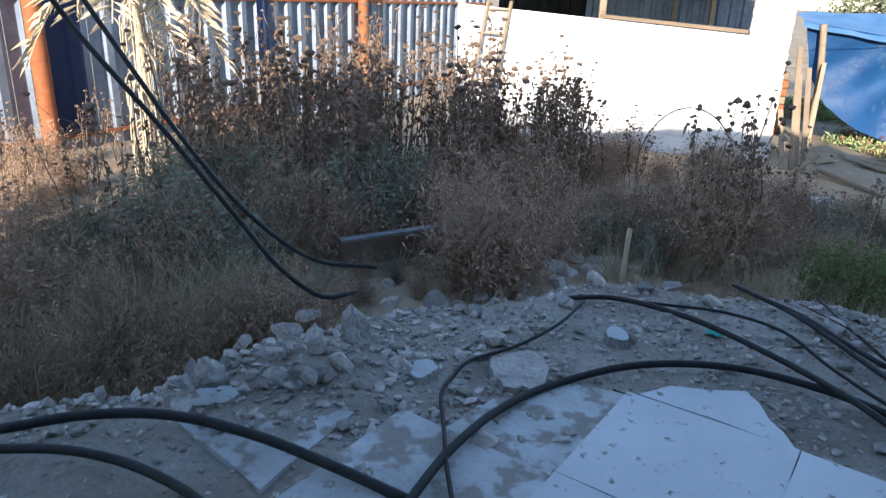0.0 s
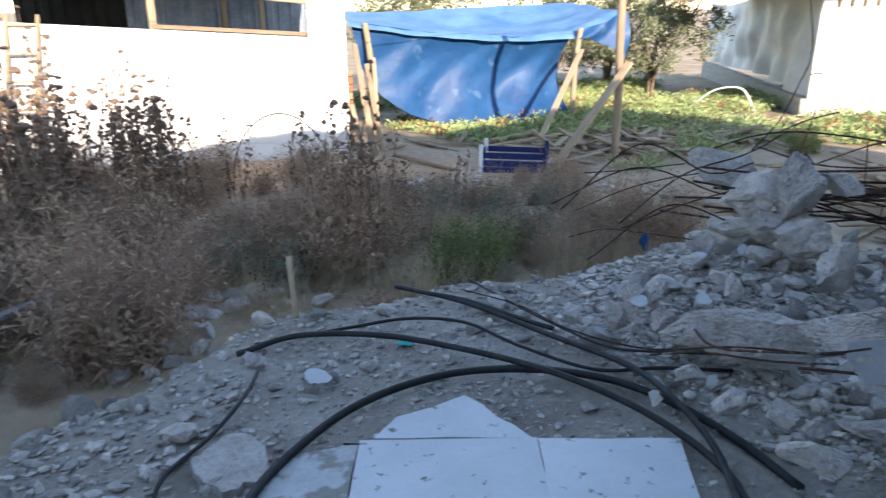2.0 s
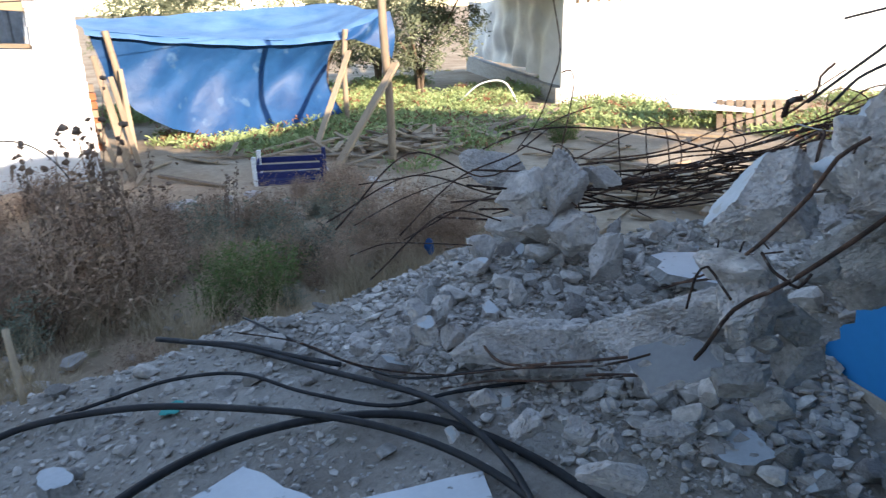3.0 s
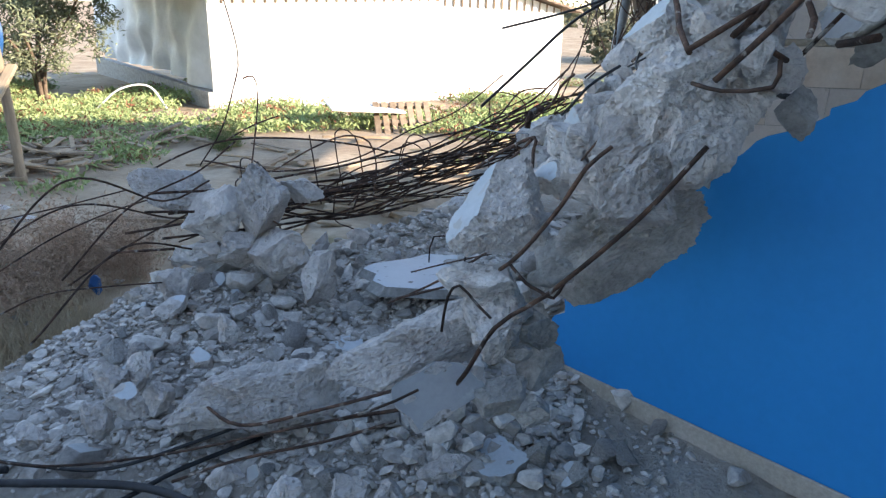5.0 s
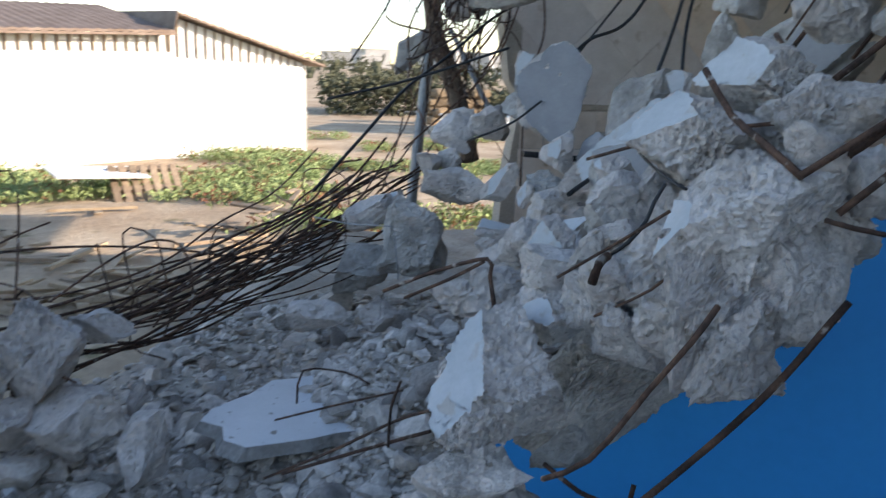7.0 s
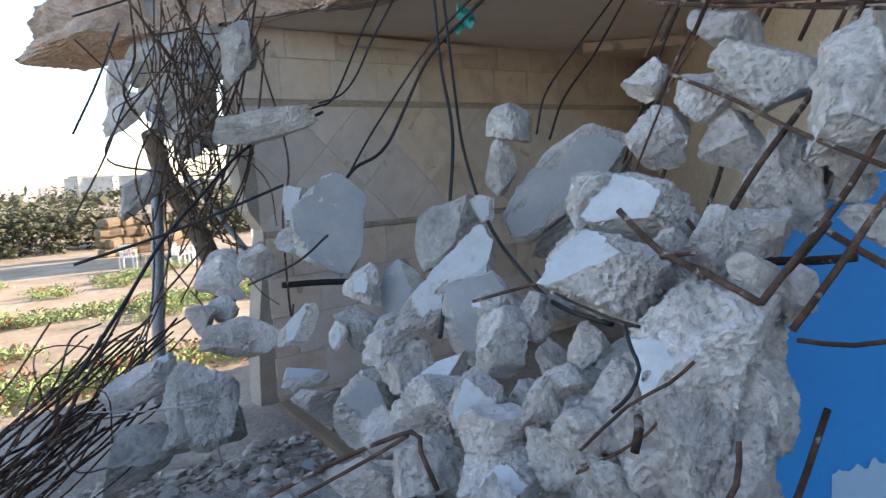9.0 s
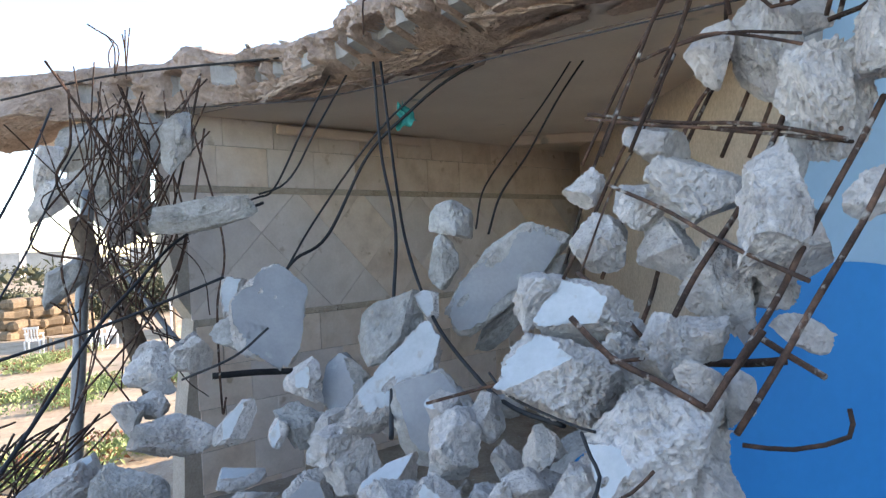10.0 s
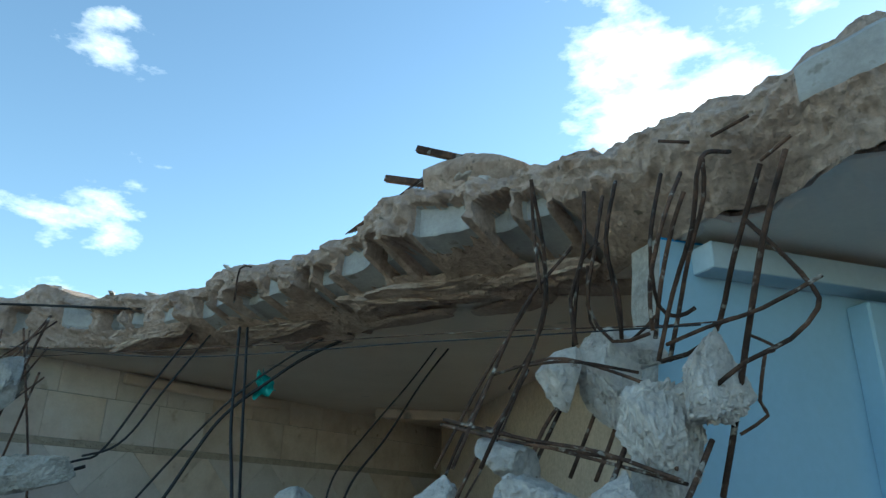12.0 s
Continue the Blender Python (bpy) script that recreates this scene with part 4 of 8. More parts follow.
    # planks standing by the pier
    for i, (u, o, h) in enumerate(((tl + 0.6, 0.0, 1.7), (tl + 0.66, 0.02, 1.35), (tl + 0.5, -0.1, 0.9), (tl + 0.75, 0.0, 1.45))):
        m, ln = beam_m(at(u + 0.15, o - 0.35, -0.5), at(u, o, h - 0.5))
        ob = part("plank", box_bm(0.07, 0.02, ln, None, 0.003), WOOD)
        ob.matrix_world = m
        tagged(ob, "weathered board leaning beside the white pier", "plank", "leaning planks")


def build_tarp():
    """A blue tarpaulin shelter: a hanging wall of tarp, a sagging canopy strip, crooked posts."""
    shelter = empty("tarpaulin_shelter")
    foot, way, away = Vector((5.75, 10.9, 0)), Vector((0.9655, -0.2604, 0)), Vector((0.2604, 0.9655, 0))
    nu, nv = 80, 40

    def hem(u):
        return float(np.interp(u, [-0.3, 1.0, 2.2, 3.1, 3.9, 4.9], [1.28, 1.1, 1.0, 0.98, 1.03, 1.38]))
    verts, faces = [], []
    for j in range(nv + 1):
        g = j / nv
        left = float(np.interp(g, [0, 0.5, 0.75, 0.9, 1], [-0.27, -0.06, 0.25, 0.75, 1.4]))
        for i in range(nu + 1):
            f = i / nu
            u = left + (3.88 - left) * f
            low = float(np.interp(u, [-0.3, 0.0, 0.5, 1.5, 2.9, 3.9], [-0.1, -0.25, -0.42, -0.53, -0.5, -0.38]))
            z = hem(u) + (low - hem(u)) * g
            o = 0.1 + 0.3 * math.sin(math.pi * g) * (0.4 + f) + 0.10 * math.sin(5 * u + 2.5 * g) * g + 0.06 * noise.noise(Vector((u * 2.4 + g * 3, g * 2, 1))) + 0.010 * math.sin(9 * u + 16 * g)
            p = foot + way * u + away * o
            verts.append((p.x, p.y, z))
    w = nu + 1
    for j in range(nv):
        for i in range(nu):
            a = j * w + i
            faces.append((a, a + w, a + w + 1, a + 1))
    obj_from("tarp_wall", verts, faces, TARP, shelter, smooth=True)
    verts, faces = [], []
    for i in range(nu + 1):
        f = i / nu
        u = -0.32 + 5.2 * f
        for j in range(19):
            g = j / 18
            p = foot + way * (u + 0.3 * g) + away * (2.3 * g)
            z = hem(u) + 0.02 + (1.36 + 0.2 * f - hem(u)) * g - 0.14 * math.sin(math.pi * g) * math.sin(math.pi * f) + 0.05 * noise.noise(Vector((f * 8, g * 4, 8))) - (0.1 if g == 0 else 0)
            verts.append((p.x, p.y, z))
    for i in range(nu):
        for j in range(18):
            a = i * 19 + j
            faces.append((a, a + 19, a + 20, a + 1))
    # The canopy's paler blue stands for sun on its top.
    obj_from("canopy", verts, faces, TARP_LIT, shelter, smooth=True, label="blue canopy with sunlight in its pale colour")
    # the loose end that drapes over the right post
    verts, faces = [], []
    for i in range(15):
        f = i / 14
        for j in range(15):
            g = j / 14
            p = Vector((9.5 + 1.02 * f, 9.86 - 0.27 * f, 1.05 + 0.36 * f - (0.12 + 0.75 * f ** 1.5) * g))
            p.y += 0.07 * math.sin(9 * f + 4 * g) - 0.06
            verts.append(tuple(p))
    for i in range(14):
        for j in range(14):
            a = i * 15 + j
            faces.append((a, a + 1, a + 16, a + 15))
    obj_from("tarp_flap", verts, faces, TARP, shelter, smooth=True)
    tagged(shelter, "sagging blue tarpaulin shelter tied between rough wooden posts", "shelter")
    for name, pts, r in (("post", [(5.72, 10.7, -0.55), (5.78, 10.85, 0.4), (5.7, 10.9, 1.25)], 0.05), ("post", [(9.52, 9.86, -0.6), (9.5, 9.84, 0.4), (9.55, 9.8, 1.12)], 0.05),
                         ("post", [(7.15, 6.75, -0.55), (7.2, 6.8, 0.3), (7.12, 6.78, 1.2), (7.2, 6.85, 2.2)], 0.055)):
        tube(name, pts, r, WOOD, 8, shelter)
    for a, b, w in (((5.45, 6.35, -0.5), (7.25, 6.7, 0.78), 0.10), ((7.3, 8.4, -0.52), (9.4, 9.6, 0.75), 0.09), ((5.3, 9.9, -0.5), (5.75, 10.75, 0.7), 0.06)):
        m, ln = beam_m(a, b)
        ob = part("brace", box_bm(w, 0.045, ln, None, 0.004), WOODLIGHT, shelter)
        ob.matrix_world = m


def build_barn():
    """A long low livestock building clad in white sheeting under a tin roof."""
    R0, L0 = Vector((20.0, 0.68, 0)), Vector((14.64, 8.08, 0))
    d = (L0 - R0).normalized()
    back = Vector((-d.y, d.x, 0))
    if back.x < 0:
        back = -back
    barn = empty("barn")
    zb, ze, step = -0.95, 1.62, 3.7
    L = (L0 - R0).length

    def at(u, o, z):
        p = R0 + d * u + back * o
        return Vector((p.x, p.y, z))

    def eave(u):
        return 1.48 + 0.92 * u / step if u < step else 2.0 - 0.045 * (u - step)

    def sill(u):
        return 1.36 + 0.035 * u if u < step else 1.58 - 0.03 * (u - step)

    def strip(name, us, lo, hi, o0, o1, material, label=""):
        """An upright band between two heights that change along the wall."""
        verts, faces = [], []
        for u in us:
            verts += [at(u, o0, lo(u)), at(u, o0, hi(u)), at(u, o1, hi(u)), at(u, o1, lo(u))]
        for i in range(len(us) - 1):
            for k in range(4):
                faces.append((i * 4 + k, i * 4 + (k + 1) % 4, i * 4 + 4 + (k + 1) % 4, i * 4 + 4 + k))
        faces += [(3, 2, 1, 0), tuple(len(verts) - 4 + k for k in range(4))]
        return obj_from(name, verts, faces, material, barn, label=label)
    strip("wall", (0, step - 0.01, step, L), lambda u: zb, sill, 0.0, 0.2, WHITEWALL, "sunlit white wall")
    # boarded vent strip under the eave: pale boards with dark gaps
    strip("vent_board", (0.02, step - 0.02), sill, lambda u: eave(u) - 0.03, 0.06, 0.1, WHITEWALL)
    strip("vent_board", (step + 0.02, L), sill, lambda u: eave(u) - 0.03, 0.06, 0.1, WHITEWALL)
    for i in range(int(L / 0.23)):
        u = i * 0.23 + 0.08
        if eave(u) - sill(u) > 0.12:
            post("slat", at(u, 0.035, sill(u) - 0.03), at(u, 0.035, eave(u) - 0.02), 0.05, 0.04, WOOD, barn, 0)
    post("sill_rail", at(step + 0.05, 0.0, 1.57), at(L, 0.0, sill(L)), 0.05, 0.05, WHITEWALL, barn)
    # gable end, towards the field
    verts = [at(0, 0, zb), at(0, 6.5, zb), at(0, 6.5, 1.4), at(0, 0, 1.4)]
    verts += [v + d * 0.15 for v in verts]
    faces = [(0, 1, 2, 3), (7, 6, 5, 4)] + [(i, (i + 1) % 4, (i + 1) % 4 + 4, i + 4) for i in range(4)]
    obj_from("gable_wall", verts, faces, WHITEWALL, barn)
    # the tin roof: level over the long part, falling towards the field end
    def tin(us, rise):
        verts = []
        for k, u in enumerate(us):
            o = 0.02 if k % 2 else 0
            verts += [at(u, -0.3, eave(u) + o), at(u, 3.2, eave(u) + rise + o), at(u, 6.8, eave(u) + o)]
        k = len(verts) // 3
        faces = []
        for i in range(k - 1):
            for j in range(2):
                a = i * 3 + j
                faces.append((a, a + 1, a + 4, a + 3))
        top = [v + Vector((0, 0, 0.05)) for v in verts]
        nn = len(verts)
        faces += [tuple(nn + q for q in f[::-1]) for f in faces]
        faces += [(i * 3, (i + 1) * 3, nn + (i + 1) * 3, nn + i * 3) for i in range(k - 1)]
        obj_from("tin_roof", verts + top, faces, RUST_TIN, barn)
    tin(np.arange(-0.4, step + 0.2, 0.11), 0.05)
    tin(np.arange(step + 0.05, L + 3.0, 0.11), 0.6)
    post("fascia", at(step, -0.31, eave(step + 0.01) - 0.02), at(L + 2.9, -0.31, eave(L + 2.9) - 0.02), 0.05, 0.05, RUST_TIN, barn)
    # hanging sheeting that wraps the near corner and runs back
    c0, c1 = at(L, 0, 0), at(L, 0, 0) + Vector((9.5, 9.0, 0))
    verts, faces = [], []
    nu, nv = 60, 14
    for i in range(nu + 1):
        f = i / nu
        p = c0.lerp(c1, f)
        for j in range(nv + 1):
            q = j / nv
            z = -0.42 + 0.45 * math.sin(f * 6) * 0.3 + 0.25 * f + q * (2.1 - 0.25 * f)
            o = 0.12 * noise.noise(Vector((f * 12, q * 3, 0))) + 0.06 * math.sin(f * 50 + q * 3) * (1 - q)
            verts.append((p.x + o, p.y - o, z))
    for i in range(nu):
        for j in range(nv):
            a = i * (nv + 1) + j
            faces.append((a, a + 1, a + nv + 2, a + nv + 1))
    obj_from("sheeting", verts, faces, SHEET, barn, smooth=True, label="wrinkled white plastic sheeting")
    post("kerb_wall", Vector((c0.x, c0.y, -0.66)), Vector((c1.x, c1.y, -0.75)), 0.25, 0.6, CONCRETE_GREY, barn)
    post("side_eave", Vector((c0.x - 0.2, c0.y + 0.2, ze + 0.12)), Vector((c1.x, c1.y, ze + 0.2)), 0.3, 0.08, ZINC, barn)
    tagged(barn, "long low white sheeted barn under a tin roof", "barn")


RUST_TIN = mat("rusty_tin_roof", [(0.16, 0.11, 0.08), (0.26, 0.2, 0.16)], 2, 0.7, 0.2, 20, metal=0.3)


def build_crate():
    crate = empty("plastic_crate")
    w, dd, h = 0.80, 0.45, 0.27
    for z in (0.03, 0.12, 0.22):
        for x0, y0, sx, sy in ((0, -dd / 2, w, 0.015), (0, dd / 2, w, 0.015), (-w / 2, 0, 0.015, dd), (w / 2, 0, 0.015, dd)):
            part("slat", box_bm(sx, sy, 0.07, Matrix.Translation((x0, y0, z)), 0.003), CRATEBLUE, crate)
    part("base", box_bm(w, dd, 0.02, Matrix.Translation((0, 0, 0.01)), 0.003), CRATEBLUE, crate)
    for x0 in (-w / 2, w / 2):
        for y0 in (-dd / 2, dd / 2):
            part("corner_post", box_bm(0.05, 0.05, h + 0.1, Matrix.Translation((x0, y0, h / 2 + 0.03)), 0.005), WHITEPLASTIC if x0 < 0 else CRATEBLUE, crate)
    crate.matrix_world = pose(5.72, 7.18, -0.52, 0, 0, -47)
    tagged(crate, "blue slatted plastic crate with pale corner posts", "crate")


def build_pallet():
    p = empty("wooden_pallet")
    for i in range(7):
        part("slat", box_bm(0.1, 0.9, 0.02, Matrix.Translation((i * 0.15 - 0.45, 0, 0.05)), 0.003), WOOD, p)
    for j in (-0.4, 0, 0.4):
        part("bearer", box_bm(1.0, 0.08, 0.08, Matrix.Translation((0, j, 0)), 0.004), WOOD, p)
    p.matrix_world = pose(12.2, 3.42, -0.45, 38, 0, -70)
    tagged(p, "brown wooden pallet tipped on its side in the weeds", "pallet")
    b = part("board", box_bm(1.3, 0.7, 0.03, None, 0.005), WHITEWALL)
    b.matrix_world = pose(12.2, 4.1, -0.2, 6, 4, -60)
    tagged(b, "white board lying on the weeds beside the pallet", "board")


def chair(m):
    c = empty("plastic_chair")
    part("seat", box_bm(0.44, 0.42, 0.03, Matrix.Translation((0, 0, 0.43)), 0.01), WHITEPLASTIC, c)
    for x in (-0.19, 0.19):
        for y in (-0.18, 0.18):
            part("leg", box_bm(0.045, 0.045, 0.43, pose(x * 1.08, y * 1.1, 0.215, -6 * (y > 0) + 3, 0, 0), 0.006), WHITEPLASTIC, c)
        part("armrest", box_bm(0.04, 0.4, 0.03, Matrix.Translation((x * 1.15, -0.02, 0.64)), 0.008), WHITEPLASTIC, c)
        part("arm_post", box_bm(0.04, 0.04, 0.2, Matrix.Translation((x * 1.15, -0.18, 0.53)), 0.008), WHITEPLASTIC, c)
    for x in (-0.16, -0.08, 0, 0.08, 0.16):
        part("back_slat", box_bm(0.045, 0.02, 0.38, pose(x, 0.23, 0.63, -10, 0, 0), 0.005), WHITEPLASTIC, c)
    part("back_top", box_bm(0.44, 0.03, 0.07, pose(0, 0.265, 0.83, -10, 0, 0), 0.01), WHITEPLASTIC, c)
    c.matrix_world = m
    return tagged(c, "white moulded plastic garden chair on bare ground", "chair", "plastic chairs")


def build_distance():
    base = chair(pose(25.4, -4.5, -0.95, 0, 0, 60))
    for x, y, a in ((24.0, -5.7, 20), (24.4, -6.3, 200)):
        copy_thing(base, pose(x, y, gz(x, y), 0, 0, a))
    t = empty("low_table")
    part("tabletop", box_bm(0.6, 0.6, 0.03, Matrix.Translation((0, 0, 0.5)), 0.006), WOOD, t)
    for x in (-0.25, 0.25):
        for y in (-0.25, 0.25):
            part("leg", box_bm(0.05, 0.05, 0.5, Matrix.Translation((x, y, 0.25)), 0.004), WOOD, t)
    t.matrix_world = pose(25.0, -5.1, gz(25.0, -5.1))
    tagged(t, "small dark wooden table between the chairs", "table")
    # straw bales stacked loosely
    rng = np.random.default_rng(9)
    stack = empty("straw_stack")
    for r in range(4):
        for i in range(5 - r // 2):
            for k in range(2):
                ob = part("bale", box_bm(rng.uniform(0.7, 1.0), 0.5, 0.42, None, 0.11), STRAW, stack)
                ob.matrix_world = pose(33.5 + i * 0.15 + rng.uniform(-.1, .1), -5.9 - i * 0.7 - k * 0.2 + rng.uniform(-.1, .1), -1.0 + r * 0.43, rng.uniform(-9, 9), rng.uniform(-9, 9), -70 + rng.uniform(-25, 25))
    tagged(stack, "loose stack of golden straw bales on the field", "straw bales")
    # white sheet shed far behind with steel rails
    sh = empty("sheet_shelter")
    part("sheet", box_bm(0.05, 6.0, 3.5, Matrix.Translation((0, 0, 1.9)), 0.01), SHEET, sh)
    for z in (0.5, 1.5, 2.4, 3.5):
        part("rail", box_bm(0.08, 6.2, 0.06, Matrix.Translation((-0.1, 0, z)), 0.005), GALV, sh)
    for y in (-2.9, -1, 1, 2.9):
        part("post", box_bm(0.09, 0.09, 3.2, Matrix.Translation((-0.1, y, 1.5)), 0.005), WOOD, sh)
    sh.matrix_world = pose(27.9, -10.0, -1.35, 0, 0, 65)
    tagged(sh, "white sheeted frame with steel rails in the field", "shelter")
    # dark hedge across the field, and far trees
    def clump_field(name, n, xf, label, material, size, cat):
        rg = np.random.default_rng(len(name) * 7)
        v0, f0 = ico(1)
        L = Leafy()
        for i in range(n):
            x, y, z, s = xf(rg)
            o = len(L.v)
            q = v0 * (1 + 0.35 * rg.normal(size=(len(v0), 1))) * np.array([s, s, s * 0.8]) * rg.uniform(0.3, 0.7)
            L.v += [(x + a, y + b, z + c) for a, b, c in q]
            L.f += [tuple(o + k for k in f) for f in f0]
            L.m += [0] * len(f0)
            for k in range(9):
                p = np.array([x, y, z]) + rg.normal(0, s * 0.75, 3)
                L.leaf(p, rg.normal(0, s * 0.45, 3), s * 0.16, 0, rg)
        tagged(L.make(name, [material]), label, cat, kind="stuff")
    def hedge(rg):
        u = rg.random()
        x, y = 40 + 14 * u * 0.2 + rg.normal() * 1.2, -1.0 - 19 * u
        h = rg.random() ** 0.7
        return x, y, -1.2 + h * (1.7 + 0.4 * math.sin(u * 9)), 0.28
    clump_field("hedge", 1700, hedge, "dark scrubby hedge across the dry field", HEDGE, 0.3, "hedge")
    def scrub(rg):
        a = rg.uniform(-30, 30)
        r = rg.uniform(110, 260)
        return r * math.cos(radians(a)), r * math.sin(radians(a)), -1.2 + rg.random() * 2.6, 1.3
    clump_field("far_trees", 900, scrub, "hazy far trees along the horizon", HEDGE, 1.0, "trees")
    for i in range(26):
        a = rng.uniform(-28, 12)
        r = rng.uniform(230, 420)
        w, h = rng.uniform(8, 18), rng.uniform(4, 10)
        x, y = r * math.cos(radians(a)), r * math.sin(radians(a))
        house = empty("far_house")
        part("wall", box_bm(w, 9, h, Matrix.Translation((0, 0, h / 2)), 0.1), FARWALL, house)
        part("roof", box_bm(w * 1.04, 9.4, 0.35, Matrix.Translation((0, 0, h + 0.17)), 0.05), FARWALL, house)
        for fl in range(int(h // 3)):
            for k in range(int(w // 3)):
                part("window", box_bm(1.1, 0.1, 1.3, Matrix.Translation((-w / 2 + 1.5 + k * 3, -4.53, 1.7 + fl * 3)), 0.02), DARK, house)
        house.matrix_world = pose(x, y, -1.3, 0, 0, a - 90 + rng.uniform(-25, 25) + 180)
        tagged(house, "pale flat-roofed house far off on the horizon", "house", "far houses")


build_ground()
FLOOR = build_floor()
build_blue_wall()
ROOF = build_roof()
build_tiled_wall()
build_enclosure()
build_roof_block(ROOF)
build_fence()
build_shed()
build_tarp()
build_barn()
build_crate()
build_pallet()
build_distance()


# ---- the collapsed concrete: lumps, bars and cables ----
rock(2.230, 1.875, 0.206, 0.304, 0.116, 0.128, 71, -5, -81, boxy=0.75, level=6, name="fallen_beam", label="broken end of a fallen concrete beam on the rubble")
rock(2.260, 1.279, 0.428, 0.340, 0.106, 0.117, 69, -24, -74, boxy=0.75, level=6, name="fallen_beam", label="fallen concrete beam with plaster peeled from its side")
rock(2.185, 1.058, 0.597, 0.118, 0.126, 0.142, 65, -39, -67, level=5)
rock(2.235, 1.050, 0.895, 0.142, 0.178, 0.13, 70, 30, -97, paint=(-0.92, 0.05, 0.38), cut=0.44, level=6, label="big concrete chunk with a smooth white plaster face")
rock(2.44, 0.70, 0.77, 0.29, 0.15, 0.085, 71, -36, -92, grey=True, boxy=0.75, level=6, name="fallen_beam", label="slanting broken concrete beam against the blue wall")
rock(1.971, 0.734, 1.033, 0.114, 0.095, 0.105, 69, -25, -74, level=5)
rock(2.075, 0.673, 1.189, 0.273, 0.150, 0.120, 61, -48, -61, level=6, name="fallen_beam", label="massive rough length of fallen concrete beam")
rock(2.100, 0.550, 1.281, 0.148, 0.135, 0.121, 68, -30, -72, level=6)
rock(2.012, 0.451, 1.331, 0.072, 0.054, 0.048, 70, -20, -76)
rock(2.130, 0.340, 1.235, 0.052, 0.072, 0.042, 71, -1, -83, grey=True)
rock(2.229, 0.449, 1.434, 0.113, 0.080, 0.080, 70, -20, -76, level=5)
rock(1.900, 0.232, 1.762, 0.130, 0.189, 0.117, 86, 15, -136, level=5)
rock(2.303, 0.077, 1.974, 0.101, 0.093, 0.083, 86, -7, -135)
rock(2.191, 0.117, 1.864, 0.118, 0.115, 0.103, 86, -27, -133, level=5)
rock(2.347, 0.135, 1.808, 0.084, 0.072, 0.065, 86, 3, -135)
rock(2.534, 0.116, 1.890, 0.056, 0.065, 0.045, 86, 32, -137)
rock(2.449, 0.189, 1.710, 0.098, 0.094, 0.085, 86, -17, -134)
rock(2.265, 0.150, 1.685, 0.086, 0.094, 0.077, 86, -7, -135)
rock(2.084, 0.231, 1.594, 0.113, 0.120, 0.102, 86, 32, -137, level=5)
rock(1.971, 0.148, 1.595, 0.077, 0.084, 0.061, 86, 23, -137)
rock(1.861, 0.357, 1.499, 0.072, 0.038, 0.030, 86, 21, -136)
rock(1.750, 0.221, 1.795, 0.049, 0.064, 0.044, 86, 3, -135)
rock(2.167, 0.034, 2.216, 0.070, 0.097, 0.063, 93, 1, -138)
rock(2.040, -0.051, 2.221, 0.098, 0.150, 0.088, 93, -7, -139, level=5)
rock(2.010, -0.137, 2.323, 0.117, 0.067, 0.053, 93, -9, -139, paint=(-0.16, 0.84, 0.40), cut=0.50)
rock(1.852, 0.089, 2.035, 0.107, 0.150, 0.086, 93, -13, -139, level=5)
rock(1.713, 0.110, 2.172, 0.098, 0.125, 0.088, 93, 11, -138, level=5)
rock(1.776, 0.109, 2.128, 0.041, 0.048, 0.037, 93, 1, -138)
rock(2.293, 0.473, 1.529, 0.157, 0.087, 0.079, 86, 15, -136, paint=(-0.71, 0.21, 0.65), cut=0.42, level=6)
rock(2.092, 0.519, 1.471, 0.085, 0.082, 0.074, 86, 3, -135, level=5)
rock(2.030, 0.455, 1.492, 0.060, 0.060, 0.054, 86, -17, -134)
rock(2.307, 0.641, 1.390, 0.148, 0.109, 0.098, 86, 11, -136, paint=(-0.63, 0.52, 0.55), cut=0.45, level=6)
rock(2.054, 0.641, 1.268, 0.171, 0.147, 0.133, 86, -22, -134, paint=(-0.49, 0.72, 0.45), cut=0.50, level=6)
rock(1.982, 0.617, 1.193, 0.115, 0.144, 0.092, 86, 18, -136, level=5)
rock(2.166, 0.719, 1.158, 0.132, 0.114, 0.103, 86, -27, -133, level=5)
rock(2.031, 0.729, 1.121, 0.129, 0.073, 0.066, 86, -7, -135, level=5)
rock(1.984, 0.600, 1.417, 0.063, 0.040, 0.036, 86, 32, -137)
rock(1.947, 0.510, 1.377, 0.050, 0.056, 0.040, 86, -17, -134)
rock(2.628, 0.266, 1.566, 0.111, 0.077, 0.069, 85, -37, -132)
rock(3.213, -0.285, 1.599, 0.318, 0.124, 0.043, 85, -39, -132, paint=(0.00, 0.00, 1.00), cut=0.30, plaster=PLASTER_GREY, grey=True, boxy=0.75, level=6, label="tilted broken wall panel with grey plaster face")
rock(3.193, -0.365, 1.474, 0.288, 0.072, 0.058, 85, -42, -132, grey=True, boxy=0.75)
rock(3.453, -0.237, 1.838, 0.104, 0.098, 0.088, 86, -7, -135, grey=True)
rock(3.495, -0.222, 1.655, 0.068, 0.124, 0.061, 86, 3, -135, grey=True)
rock(4.385, 0.118, 1.438, 0.210, 0.245, 0.105, 86, 23, -137, paint=(0.43, 0.42, 0.80), cut=0.35, plaster=PLASTER_GREY, boxy=0.75, level=6)
rock(4.611, 0.195, 1.512, 0.065, 0.115, 0.045, 86, 13, -136, paint=(0.16, 0.23, 1.00), cut=0.40)
rock(4.543, 0.213, 1.343, 0.128, 0.085, 0.060, 86, 23, -137, grey=True)
rock(3.462, 0.121, 1.406, 0.159, 0.125, 0.113, 86, -17, -134, grey=True)
